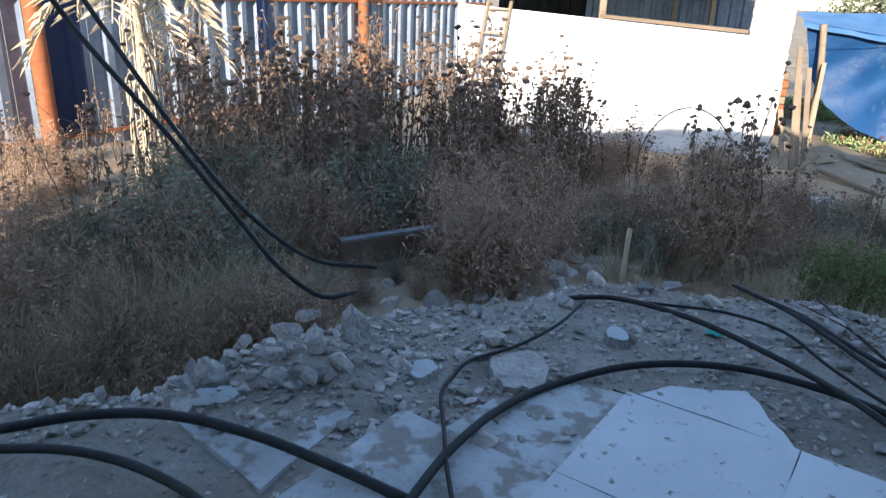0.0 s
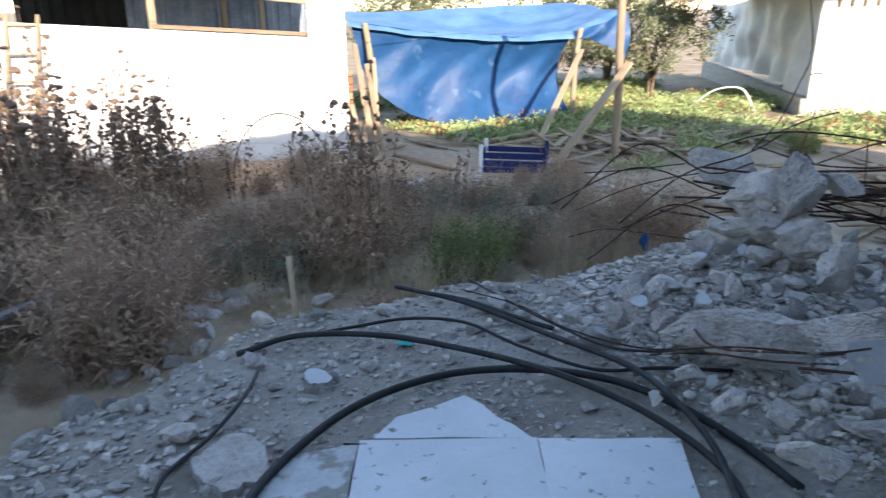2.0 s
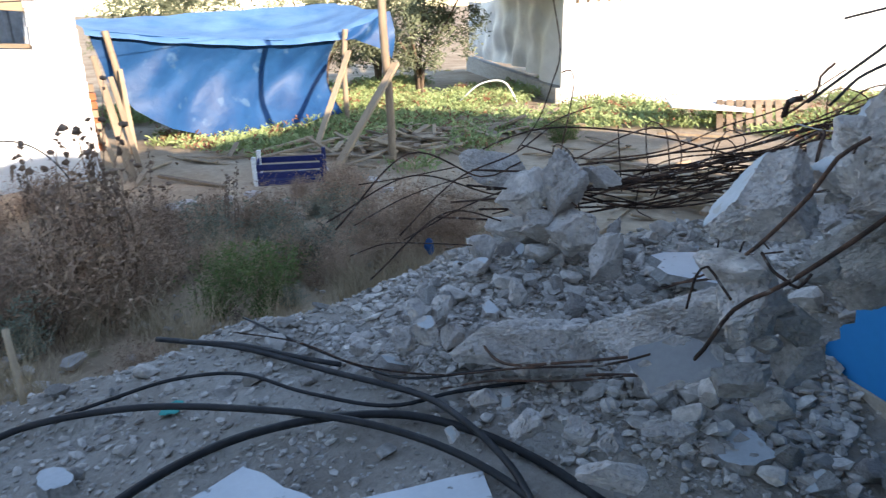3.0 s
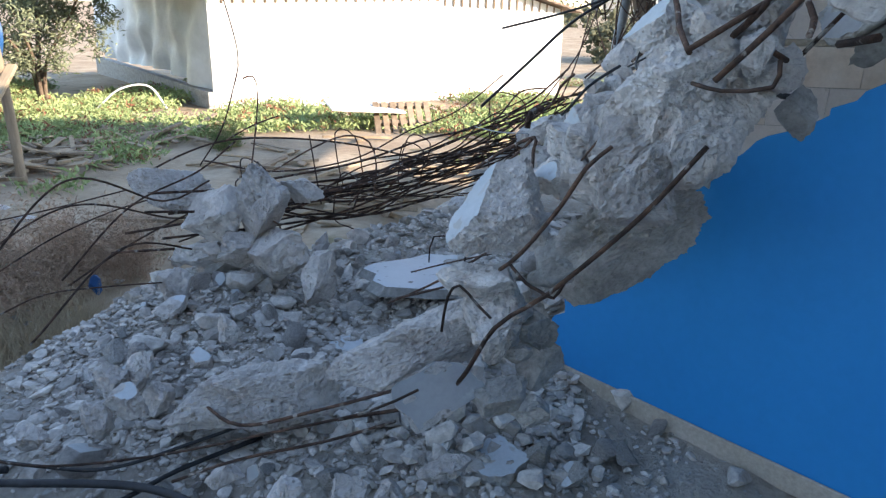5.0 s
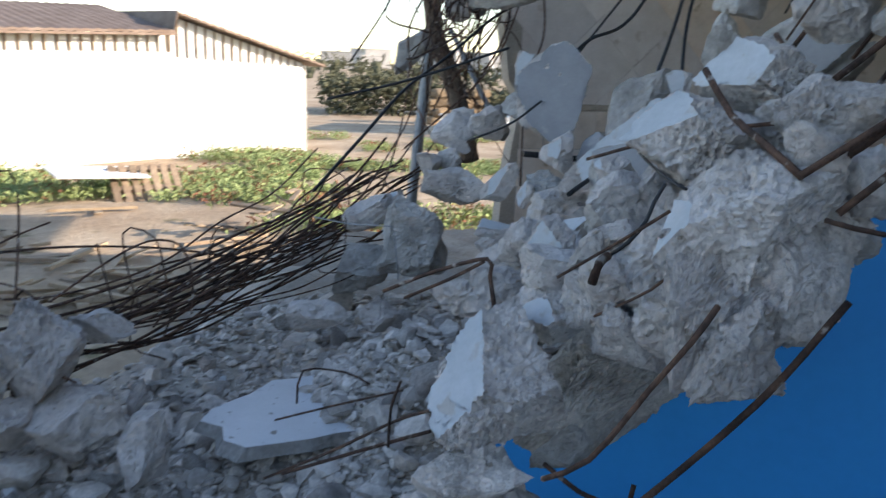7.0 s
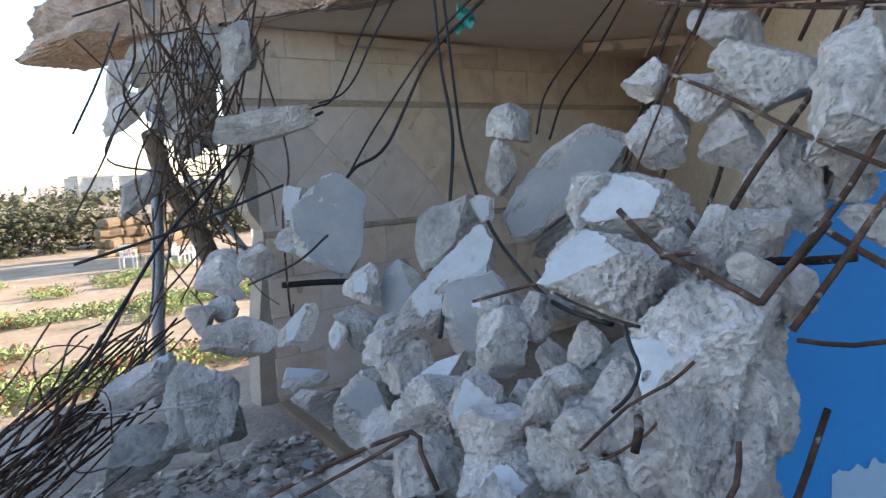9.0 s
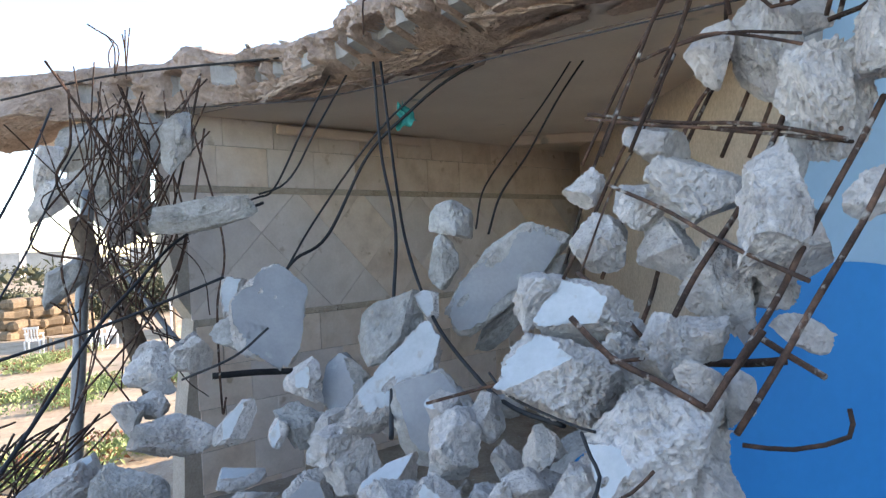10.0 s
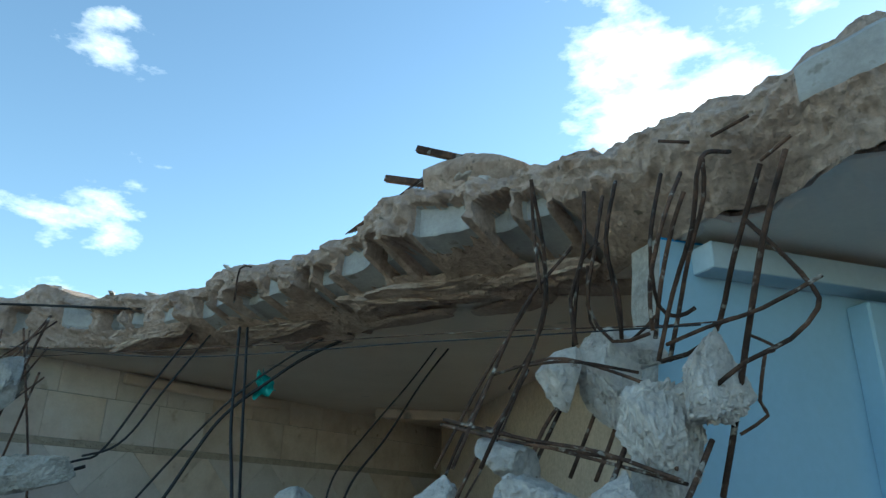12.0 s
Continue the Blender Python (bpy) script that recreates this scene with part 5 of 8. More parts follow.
rock(3.322, 0.045, 1.493, 0.050, 0.067, 0.035, 86, -17, -134, paint=(0.32, 0.31, 0.90), cut=0.40)
rock(3.877, 0.273, 1.165, 0.091, 0.104, 0.073, 86, -17, -134, paint=(-0.09, 0.35, 0.90), cut=0.40)
rock(3.831, 0.088, 1.134, 0.126, 0.139, 0.101, 86, -27, -133, grey=True, paint=(-0.07, 0.27, 0.90), cut=0.40, plaster=PLASTER_GREY)
rock(3.226, 0.326, 1.232, 0.254, 0.096, 0.048, 85, -45, -132, paint=(0.38, 0.48, 0.80), cut=0.50, boxy=0.75, level=6, label="long broken slab of plastered concrete")
rock(2.954, 0.413, 1.181, 0.137, 0.151, 0.041, 86, -22, -134, paint=(0.04, 0.09, 1.00), cut=0.30, plaster=PLASTER_GREY, grey=True, boxy=0.75)
rock(3.667, 0.292, 0.973, 0.093, 0.127, 0.083, 86, 32, -137)
rock(3.842, 0.322, 1.002, 0.114, 0.108, 0.076, 86, -7, -135, grey=True)
rock(3.866, 0.418, 0.989, 0.047, 0.065, 0.038, 86, 3, -135, paint=(-0.30, 0.20, 0.90), cut=0.40)
rock(3.363, 0.419, 0.920, 0.114, 0.114, 0.103, 86, -27, -133)
rock(3.521, 0.518, 0.765, 0.127, 0.180, 0.076, 86, 15, -136, paint=(0.06, 0.22, 1.00), cut=0.50, plaster=PLASTER_GREY, level=5)
rock(3.849, 0.564, 0.750, 0.108, 0.051, 0.046, 86, -7, -135)
rock(4.399, 0.834, 0.682, 0.195, 0.213, 0.098, 86, -35, -133, grey=True, boxy=0.75, level=6)
rock(4.797, 1.016, 0.712, 0.179, 0.090, 0.081, 86, -22, -134)
rock(4.823, 0.896, 0.768, 0.119, 0.079, 0.071, 86, -7, -135, paint=(-0.09, 0.63, 0.60), cut=0.50)
rock(4.894, 0.505, 1.185, 0.130, 0.101, 0.091, 86, -17, -134)
rock(4.799, 0.336, 1.227, 0.117, 0.102, 0.092, 86, -7, -135)
rock(4.769, 0.681, 0.979, 0.088, 0.088, 0.080, 86, 3, -135)
rock(4.768, 0.536, 1.016, 0.084, 0.077, 0.069, 86, 3, -135)
rock(4.424, 0.625, 0.930, 0.230, 0.102, 0.082, 86, -11, -134, level=6)
rock(4.174, 0.442, 0.992, 0.069, 0.132, 0.028, 86, 30, -137, paint=(-0.32, 0.17, 0.90), cut=0.40)
rock(4.813, 0.502, 1.105, 0.085, 0.057, 0.051, 86, -7, -135)
rock(4.979, 0.275, 2.352, 0.093, 0.180, 0.056, 86, 11, -136, grey=True)
rock(4.908, 0.168, 1.959, 0.297, 0.094, 0.076, 86, -5, -135, grey=True, boxy=0.75, level=6, label="broken hollow block end dangling from bent bars")
rock(6.128, 0.572, 2.321, 0.101, 0.166, 0.081, 86, 3, -135)
rock(6.053, 0.586, 2.120, 0.104, 0.190, 0.062, 85, 40, -138)
rock(5.919, 0.567, 1.620, 0.102, 0.188, 0.072, 86, 23, -137, grey=True)
rock(5.808, 0.285, 1.978, 0.087, 0.149, 0.070, 86, -7, -135)
rock(5.962, 0.248, 2.522, 0.080, 0.107, 0.064, 86, 3, -135)
rock(2.745, 0.579, 1.264, 0.056, 0.056, 0.051, 86, 3, -135, paint=(-0.20, 0.50, 0.80), cut=0.50)
rock(2.685, 0.612, 1.175, 0.090, 0.098, 0.081, 86, -17, -134)
rock(2.684, 0.819, 1.059, 0.152, 0.101, 0.091, 86, -27, -133, level=6)
rock(2.530, 0.845, 1.115, 0.060, 0.074, 0.048, 86, 23, -137, paint=(-0.20, 0.25, 0.95), cut=0.40)
rock(2.826, 0.870, 0.966, 0.113, 0.068, 0.061, 86, -7, -135)
rock(2.427, 0.887, 1.072, 0.082, 0.063, 0.057, 86, 3, -135)
rock(2.358, 0.813, 1.130, 0.057, 0.076, 0.051, 86, 3, -135)
rock(2.640, 0.519, 1.242, 0.055, 0.071, 0.050, 86, 3, -135)
rock(2.466, 0.635, 1.171, 0.043, 0.064, 0.034, 86, -17, -134)
rock(2.346, 0.651, 1.237, 0.054, 0.054, 0.048, 86, -7, -135)
rock(2.316, 0.768, 1.178, 0.057, 0.050, 0.045, 86, 13, -136)
rock(2.210, 0.851, 1.115, 0.069, 0.058, 0.052, 86, 3, -135)
rock(2.627, 0.434, 1.260, 0.049, 0.041, 0.037, 86, 3, -135, grey=True)
rock(3.306, 0.277, 1.126, 0.079, 0.095, 0.071, 75, -12, -101)
rock(3.427, 0.455, 1.017, 0.121, 0.088, 0.079, 74, -22, -98)
rock(2.936, 0.609, 1.028, 0.107, 0.063, 0.056, 73, -31, -95, paint=(-0.08, 0.86, 0.40), cut=0.50)
rock(3.033, 0.763, 0.853, 0.084, 0.084, 0.076, 75, -12, -101)
rock(2.719, 0.663, 0.966, 0.081, 0.106, 0.073, 74, -22, -98)
rock(4.108, 1.339, 0.365, 0.147, 0.080, 0.072, 75, -2, -103)
rock(3.947, 1.066, 0.411, 0.091, 0.078, 0.070, 75, -2, -103)
rock(4.696, 1.055, 0.437, 0.206, 0.143, 0.114, 74, -22, -98, grey=True)
rock(4.458, 0.784, 0.592, 0.180, 0.195, 0.126, 75, 17, -109, grey=True)
rock(4.107, 0.465, 0.764, 0.111, 0.055, 0.028, 75, 7, -106, paint=(-0.14, 0.79, 0.50), cut=0.50)
rock(5.164, 0.394, 1.192, 0.096, 0.096, 0.086, 75, -2, -103)
rock(5.021, 0.237, 1.201, 0.102, 0.111, 0.092, 74, -22, -98)
rock(4.957, 0.992, 0.672, 0.100, 0.067, 0.060, 75, -2, -103)
rock(5.277, 1.324, 0.369, 0.215, 0.072, 0.050, 73, -31, -95, paint=(0.40, 0.69, 0.50), cut=0.50)
rock(3.598, 2.890, 0.517, 0.241, 0.125, 0.113, 71, 5, -82, level=6)
rock(3.416, 2.559, 0.440, 0.175, 0.166, 0.150, 71, -4, -78)
rock(3.393, 2.287, 0.543, 0.134, 0.190, 0.120, 71, 0, -80, level=5)
rock(3.491, 2.127, 0.586, 0.115, 0.067, 0.060, 70, 19, -87)
rock(3.341, 2.635, 0.264, 0.128, 0.067, 0.060, 71, -5, -78)
rock(3.297, 2.402, 0.325, 0.099, 0.097, 0.087, 71, 0, -80)
rock(3.282, 2.176, 0.320, 0.167, 0.129, 0.116, 71, 14, -85)
rock(3.253, 2.099, 0.412, 0.043, 0.033, 0.010, 71, 10, -83, paint=(-0.07, 0.39, 0.90), cut=0.30, label="small white plaster chip on a rubble lump")
rock(3.210, 1.956, 0.245, 0.101, 0.147, 0.081, 67, 33, -93)
rock(3.424, 2.015, 0.335, 0.035, 0.074, 0.025, 70, 19, -87)
rock(3.009, 2.594, 0.212, 0.082, 0.109, 0.074, 71, 0, -80)
rock(2.899, 2.550, 0.183, 0.076, 0.047, 0.042, 71, -9, -77, paint=(0.12, 0.69, 0.60), cut=0.50)
flake(3.56, 1.35, 0.185, 0.44, 0.36, -60, "tilted white floor slab fragment covered in grit", TILE)
flake(3.035, 2.069, 0.030, 0.204, 0.091, -69, "flat flake of white plaster on the rubble")
flake(2.981, 1.759, 0.030, 0.077, 0.095, -75, "flat flake of white plaster on the rubble")
rock(2.394, 2.469, 0.079, 0.091, 0.099, 0.073, 71, 10, -83, paint=(-0.24, 0.77, 0.60), cut=0.40)
rock(2.567, 2.840, -0.004, 0.083, 0.061, 0.055, 71, -4, -78)
rock(2.538, 2.706, -0.004, 0.069, 0.095, 0.062, 71, 0, -80)
rock(2.534, 2.930, -0.053, 0.088, 0.074, 0.066, 71, 0, -80)
rock(2.422, 2.706, -0.027, 0.089, 0.081, 0.073, 71, 0, -80)
rock(2.322, 2.294, 0.089, 0.061, 0.063, 0.055, 71, 0, -80)
rock(2.744, 2.208, 0.179, 0.053, 0.074, 0.037, 71, -9, -77)
rock(2.564, 2.235, 0.136, 0.045, 0.046, 0.031, 71, 0, -80, paint=(0.00, 0.80, 0.60), cut=0.40)
rock(1.957, 1.195, 0.462, 0.137, 0.079, 0.009, 69, -19, -55, paint=(0.04, 0.09, 1.00), cut=0.10, plaster=PLASTER_GREY, boxy=0.75, name="plaster_flake", label="loose sheet of grey plaster beside the beam")
flake(2.260, 1.045, 0.030, 0.111, 0.128, -81, "flat pale stone flake on the floor")
rock(1.611, 1.238, 0.252, 0.098, 0.045, 0.036, 71, 2, -63)
rock(1.764, 1.593, 0.201, 0.058, 0.052, 0.047, 71, 2, -63)
rock(1.795, 1.774, 0.219, 0.055, 0.037, 0.033, 71, 2, -63)
rock(1.764, 1.403, 0.250, 0.058, 0.047, 0.042, 71, 2, -63)
rock(1.739, 1.296, 0.259, 0.040, 0.040, 0.036, 71, 2, -63)
rock(1.844, 1.163, 0.288, 0.081, 0.036, 0.029, 71, 2, -63)
rock(1.852, 1.713, 0.191, 0.022, 0.028, 0.009, 71, 2, -63, paint=(0.00, 0.30, 1.00), cut=0.30)
rock(1.604, 1.770, 0.184, 0.026, 0.029, 0.013, 71, 2, -63, paint=(0.00, 0.30, 1.00), cut=0.30)
rock(2.124, 2.275, 0.203, 0.069, 0.063, 0.056, 71, 2, -63, paint=(-0.10, 0.60, 0.70), cut=0.45)
rock(2.068, 2.349, 0.159, 0.049, 0.067, 0.044, 70, -8, -59)
rock(2.241, 2.403, 0.213, 0.059, 0.059, 0.047, 71, 2, -63)
rock(2.324, 2.349, 0.200, 0.053, 0.072, 0.042, 71, 2, -63)
rock(2.039, 2.580, 0.089, 0.051, 0.051, 0.041, 71, 2, -63)
rock(2.139, 0.989, 0.495, 0.043, 0.031, 0.028, 71, 2, -63, grey=True)
rock(2.285, 0.947, 0.505, 0.072, 0.080, 0.064, 70, -17, -56, grey=True)
rock(2.028, 1.027, 0.418, 0.092, 0.058, 0.052, 70, -8, -59, grey=True)
rock(2.099, 0.935, 0.325, 0.068, 0.051, 0.046, 71, 2, -63, grey=True)
rock(2.308, 0.922, 0.380, 0.082, 0.082, 0.074, 71, 2, -63, grey=True)
rock(-0.298, 2.432, 0.227, 0.064, 0.093, 0.051, 73, -1, -1)
rock(-0.801, 2.210, 0.140, 0.078, 0.063, 0.050, 72, -11, 2)
rock(-0.878, 2.155, 0.127, 0.049, 0.034, 0.027, 73, -1, -1)
rock(-0.435, 2.377, 0.204, 0.045, 0.061, 0.036, 73, -1, -1)
rock(-0.567, 2.434, 0.207, 0.064, 0.041, 0.021, 72, 18, -8)
rock(-0.743, 2.429, 0.150, 0.045, 0.028, 0.012, 71, -20, 5)
rock(-0.605, 2.318, 0.169, 0.060, 0.024, 0.014, 73, -1, -1)
rock(-0.562, 2.203, 0.140, 0.048, 0.034, 0.024, 72, 18, -8)
rock(-0.438, 2.201, 0.146, 0.034, 0.034, 0.027, 73, -1, -1)
rock(-0.493, 2.496, 0.244, 0.053, 0.027, 0.016, 73, -1, -1)
rock(-0.174, 2.644, 0.244, 0.045, 0.027, 0.013, 71, -20, 5)
flake(-0.789, 2.234, 0.030, 0.106, 0.090, 20, "flat broken tile piece by the floor edge")
flake(-0.026, 2.475, 0.030, 0.056, 0.077, -0, "flat broken tile piece on the dusty floor")
rock(-0.105, 2.209, 0.203, 0.048, 0.032, 0.016, 73, -1, -1)
flake(0.838, 2.832, 0.030, 0.056, 0.088, -18, "flat flake of white plaster on the dusty floor")
rock(0.588, 2.817, 0.197, 0.043, 0.043, 0.035, 73, -1, -1)
rock(1.027, 2.789, 0.150, 0.053, 0.022, 0.013, 73, -1, -1)
flake(0.342, 2.477, 0.030, 0.121, 0.157, -9, "worn slab of concrete half buried in dust", CONCRETE)
rebar([(2.054, 1.523, 0.264), (1.990, 1.196, 0.417), (1.948, 1.053, 0.665), (1.911, 0.923, 0.787), (1.865, 0.731, 1.008), (1.847, 0.605, 1.188)], 0.0064)
rebar([(2.157, 2.035, 0.215), (2.009, 1.824, 0.238), (2.007, 1.573, 0.319), (2.016, 1.299, 0.424)], 0.0056)
rebar([(1.870, 3.232, 0.040), (1.916, 2.835, 0.080), (1.860, 2.417, 0.120), (1.929, 2.075, 0.150), (1.772, 1.610, 0.395), (1.807, 1.367, 0.462), (1.840, 1.236, 0.523)], 0.004)
rebar([(1.628, 1.826, 0.319), (1.636, 1.647, 0.402), (1.698, 1.442, 0.438), (1.745, 1.275, 0.485)], 0.004)
rebar([(2.000, 1.050, 0.811), (1.936, 0.994, 0.884), (1.920, 0.905, 1.017), (1.888, 0.857, 1.117), (1.912, 0.801, 1.166)], 0.0056)
rebar([(2.220, 0.872, 1.036), (2.080, 0.827, 1.141), (2.032, 0.766, 1.224), (1.992, 0.703, 1.258)], 0.0032)
rebar([(2.050, 1.209, 0.592), (2.062, 1.195, 0.694), (2.056, 1.162, 0.735), (2.014, 1.107, 0.700), (1.956, 1.065, 0.690)], 0.004)
rebar([(2.060, 1.023, 0.803), (1.997, 0.979, 0.780), (1.974, 0.945, 0.771), (1.952, 0.905, 0.762), (1.968, 0.881, 0.801)], 0.0048)
rebar([(1.982, 0.615, 1.374), (1.952, 0.569, 1.410), (1.924, 0.532, 1.455), (1.889, 0.495, 1.517)], 0.008)
rebar([(2.697, 0.690, 1.307), (2.483, 0.653, 1.372), (2.267, 0.607, 1.428), (2.099, 0.579, 1.457)], 0.0048)
rebar([(2.074, 1.022, 1.174), (2.031, 0.945, 1.241), (1.961, 0.928, 1.291), (1.934, 0.898, 1.325)], 0.0032)
rebar([(1.981, 0.999, 1.191), (1.977, 0.991, 1.228), (1.996, 0.967, 1.235)], 0.008)
rebar([(1.914, 0.595, 1.321), (1.867, 0.510, 1.431), (1.810, 0.413, 1.573), (1.744, 0.305, 1.730), (1.698, 0.234, 1.856)], 0.0072)
rebar([(1.941, 0.660, 1.380), (1.916, 0.527, 1.476), (1.892, 0.381, 1.582), (1.844, 0.292, 1.725), (1.776, 0.166, 1.909), (1.737, 0.089, 2.024)], 0.0072)
rebar([(2.080, 0.500, 1.539), (2.071, 0.385, 1.635), (2.005, 0.248, 1.804), (1.952, 0.090, 2.026), (1.910, 0.007, 2.182)], 0.0072)
rebar([(1.939, 0.434, 1.506), (1.860, 0.431, 1.456), (1.786, 0.459, 1.424)], 0.0072)
rebar([(2.245, 0.664, 1.550), (2.155, 0.652, 1.465), (2.046, 0.661, 1.427), (1.946, 0.650, 1.378)], 0.0072)
rebar([(2.402, 0.389, 1.635), (2.289, 0.424, 1.571), (2.178, 0.462, 1.480), (2.056, 0.488, 1.412), (1.937, 0.445, 1.367)], 0.0064)
rebar([(2.394, 0.219, 1.874), (2.239, 0.212, 1.797), (2.017, 0.354, 1.698), (1.819, 0.419, 1.614)], 0.0056)
rebar([(2.519, 0.111, 2.109), (2.267, 0.077, 2.047), (2.022, 0.120, 2.000), (1.794, 0.182, 1.923)], 0.0056)
rebar([(2.422, 0.015, 2.092), (2.178, 0.061, 2.018), (1.954, 0.126, 1.961), (1.785, 0.174, 1.916)], 0.0048)
rebar([(2.574, 0.209, 1.605), (2.503, 0.122, 1.805), (2.435, 0.066, 1.985), (2.339, -0.004, 2.175), (2.305, -0.047, 2.273)], 0.0064)
rebar([(2.684, 0.032, 1.644), (2.615, -0.065, 1.966), (2.551, -0.147, 2.185), (2.500, -0.213, 2.350)], 0.0056)
rebar([(2.425, 0.342, 1.626), (2.394, 0.221, 1.842), (2.348, 0.088, 2.036), (2.316, -0.033, 2.240)], 0.0032)
rebar([(1.882, 0.648, 1.318), (1.806, 0.602, 1.311), (1.731, 0.526, 1.329), (1.730, 0.521, 1.380)], 0.0048)
rebar([(2.126, 0.276, 1.398), (1.996, 0.288, 1.409), (1.917, 0.279, 1.420)], 0.0104)
rebar([(2.294, 0.046, 1.903), (2.267, -0.068, 2.088), (2.230, -0.187, 2.213)], 0.0064)
rebar([(2.283, -0.043, 1.989), (2.253, -0.157, 2.146), (2.206, -0.214, 2.262)], 0.0064)
rebar([(2.185, -0.066, 1.945), (2.141, -0.123, 2.088), (2.108, -0.165, 2.199)], 0.0064)
rebar([(2.108, -0.071, 1.935), (2.065, -0.126, 2.074), (2.033, -0.170, 2.214)], 0.0064)
rebar([(2.345, 0.286, 1.360), (2.317, 0.173, 1.521), (2.309, 0.081, 1.677)], 0.0064)
rebar([(2.543, 0.038, 1.596), (2.533, -0.056, 1.738), (2.521, -0.151, 1.885)], 0.0064)
rebar([(2.506, 0.145, 2.090), (2.294, 0.111, 2.039), (2.058, 0.065, 1.998), (1.814, 0.141, 1.954)], 0.0056)
rebar([(2.351, 0.107, 2.232), (2.208, 0.092, 2.264), (2.116, 0.096, 2.263), (1.967, 0.101, 2.209), (1.843, 0.121, 2.151)], 0.0048)
rebar([(2.289, 0.078, 2.257), (2.066, 0.178, 2.235), (1.884, 0.167, 2.191)], 0.0048)
rebar([(1.823, 0.100, 2.272), (1.706, 0.159, 2.291), (1.563, 0.203, 2.312), (1.428, 0.205, 2.371)], 0.0056)
rebar([(1.575, 0.188, 2.546), (1.502, 0.159, 2.444), (1.454, 0.152, 2.359), (1.451, 0.165, 2.306), (1.517, 0.177, 2.237), (1.619, 0.185, 2.192), (1.706, 0.177, 2.133)], 0.0064)
rebar([(1.745, 0.004, 1.893), (1.685, 0.074, 2.050), (1.608, 0.154, 2.280), (1.527, 0.229, 2.506), (1.456, 0.240, 2.689)], 0.008)
rebar([(1.858, 0.044, 2.240), (1.726, 0.008, 2.296), (1.625, 0.107, 2.490), (1.525, 0.164, 2.703)], 0.0072)
rebar([(1.874, 0.022, 2.310), (1.833, 0.062, 2.458), (1.778, 0.094, 2.607), (1.735, 0.106, 2.697)], 0.0064)
rebar([(1.844, 0.011, 2.245), (1.797, 0.057, 2.357), (1.742, 0.093, 2.516), (1.678, 0.139, 2.653), (1.659, 0.192, 2.743)], 0.0064)
rebar([(1.970, 0.025, 2.320), (1.954, 0.070, 2.441), (1.965, 0.125, 2.547), (1.947, 0.148, 2.623)], 0.0064)
rebar([(2.130, -0.003, 2.309), (2.101, 0.037, 2.436), (2.060, 0.068, 2.564), (2.008, 0.056, 2.613)], 0.0056)
rebar([(2.049, 0.053, 2.549), (2.072, -0.004, 2.390), (2.026, -0.037, 2.326), (1.958, -0.041, 2.332), (1.876, -0.007, 2.383)], 0.0048)
rebar([(2.182, 0.103, 2.466), (2.190, 0.125, 2.644), (2.166, 0.185, 2.810)], 0.0056)
rebar([(2.659, -0.062, 1.977), (2.510, -0.100, 2.251), (2.336, -0.148, 2.536)], 0.0056)
rebar([(2.362, -0.023, 2.210), (2.238, -0.020, 2.396), (2.201, 0.016, 2.530), (2.206, 0.072, 2.646)], 0.004)
rebar([(1.671, 0.084, 2.035), (1.602, 0.084, 2.078), (1.613, 0.105, 2.110), (1.580, 0.136, 2.225)], 0.0048)
rebar([(1.616, 0.153, 2.267), (1.556, 0.123, 2.232), (1.579, 0.132, 2.219)], 0.004)
rebar([(1.759, 0.234, 2.803), (1.679, 0.233, 2.777)], 0.0048)
rebar([(1.628, 0.207, 2.792), (1.528, 0.218, 2.819)], 0.0048)
rebar([(1.524, 0.166, 2.710), (1.442, 0.193, 2.748)], 0.0048)
rebar([(5.732, -0.164, 2.667), (3.890, -0.154, 2.532), (2.691, -0.202, 2.470), (1.801, 0.050, 2.335), (1.641, 0.129, 2.319)], 0.0024)
cable([(4.791, -0.644, 2.821), (4.684, -0.363, 2.473), (4.758, -0.189, 2.109), (4.720, -0.027, 2.036), (4.881, 0.177, 1.946), (5.160, 0.352, 1.861)], 0.006)
cable([(4.712, -0.714, 2.820), (4.637, -0.407, 2.440), (4.701, -0.299, 2.209), (4.734, -0.210, 2.109), (4.741, -0.073, 2.064)], 0.006)
cable([(3.914, -1.020, 2.834), (4.131, -0.776, 2.616), (4.320, -0.560, 2.356), (4.517, -0.284, 1.913), (4.505, -0.048, 1.615)], 0.006)
cable([(3.843, -1.086, 2.811), (4.034, -0.861, 2.647), (4.163, -0.717, 2.499), (4.348, -0.542, 2.261), (4.475, -0.328, 1.820), (4.446, -0.094, 1.701), (4.423, 0.014, 1.613)], 0.009)
cable([(4.290, -0.557, 2.767), (4.144, -0.457, 2.234), (3.745, -0.171, 1.832), (3.552, 0.034, 1.495), (3.274, 0.306, 1.248), (2.905, 0.642, 1.171)], 0.008)
cable([(4.259, -0.585, 2.766), (3.950, -0.374, 2.066), (3.637, -0.141, 1.728), (3.287, 0.064, 1.446), (2.842, 0.327, 1.305), (2.572, 0.487, 1.273), (2.351, 0.558, 1.267)], 0.007)
cable([(3.570, -1.589, 2.915), (3.635, -1.289, 2.554), (3.694, -0.991, 2.239), (3.689, -0.745, 2.011), (3.602, -0.569, 1.804)], 0.005)
cable([(3.506, -1.645, 2.914), (3.587, -1.332, 2.553), (3.627, -1.054, 2.207), (3.625, -0.804, 1.981), (3.558, -0.610, 1.776)], 0.006)
cable([(2.504, 0.653, 1.400), (2.405, 0.698, 1.361), (2.222, 0.732, 1.330), (2.151, 0.732, 1.321)], 0.0035)
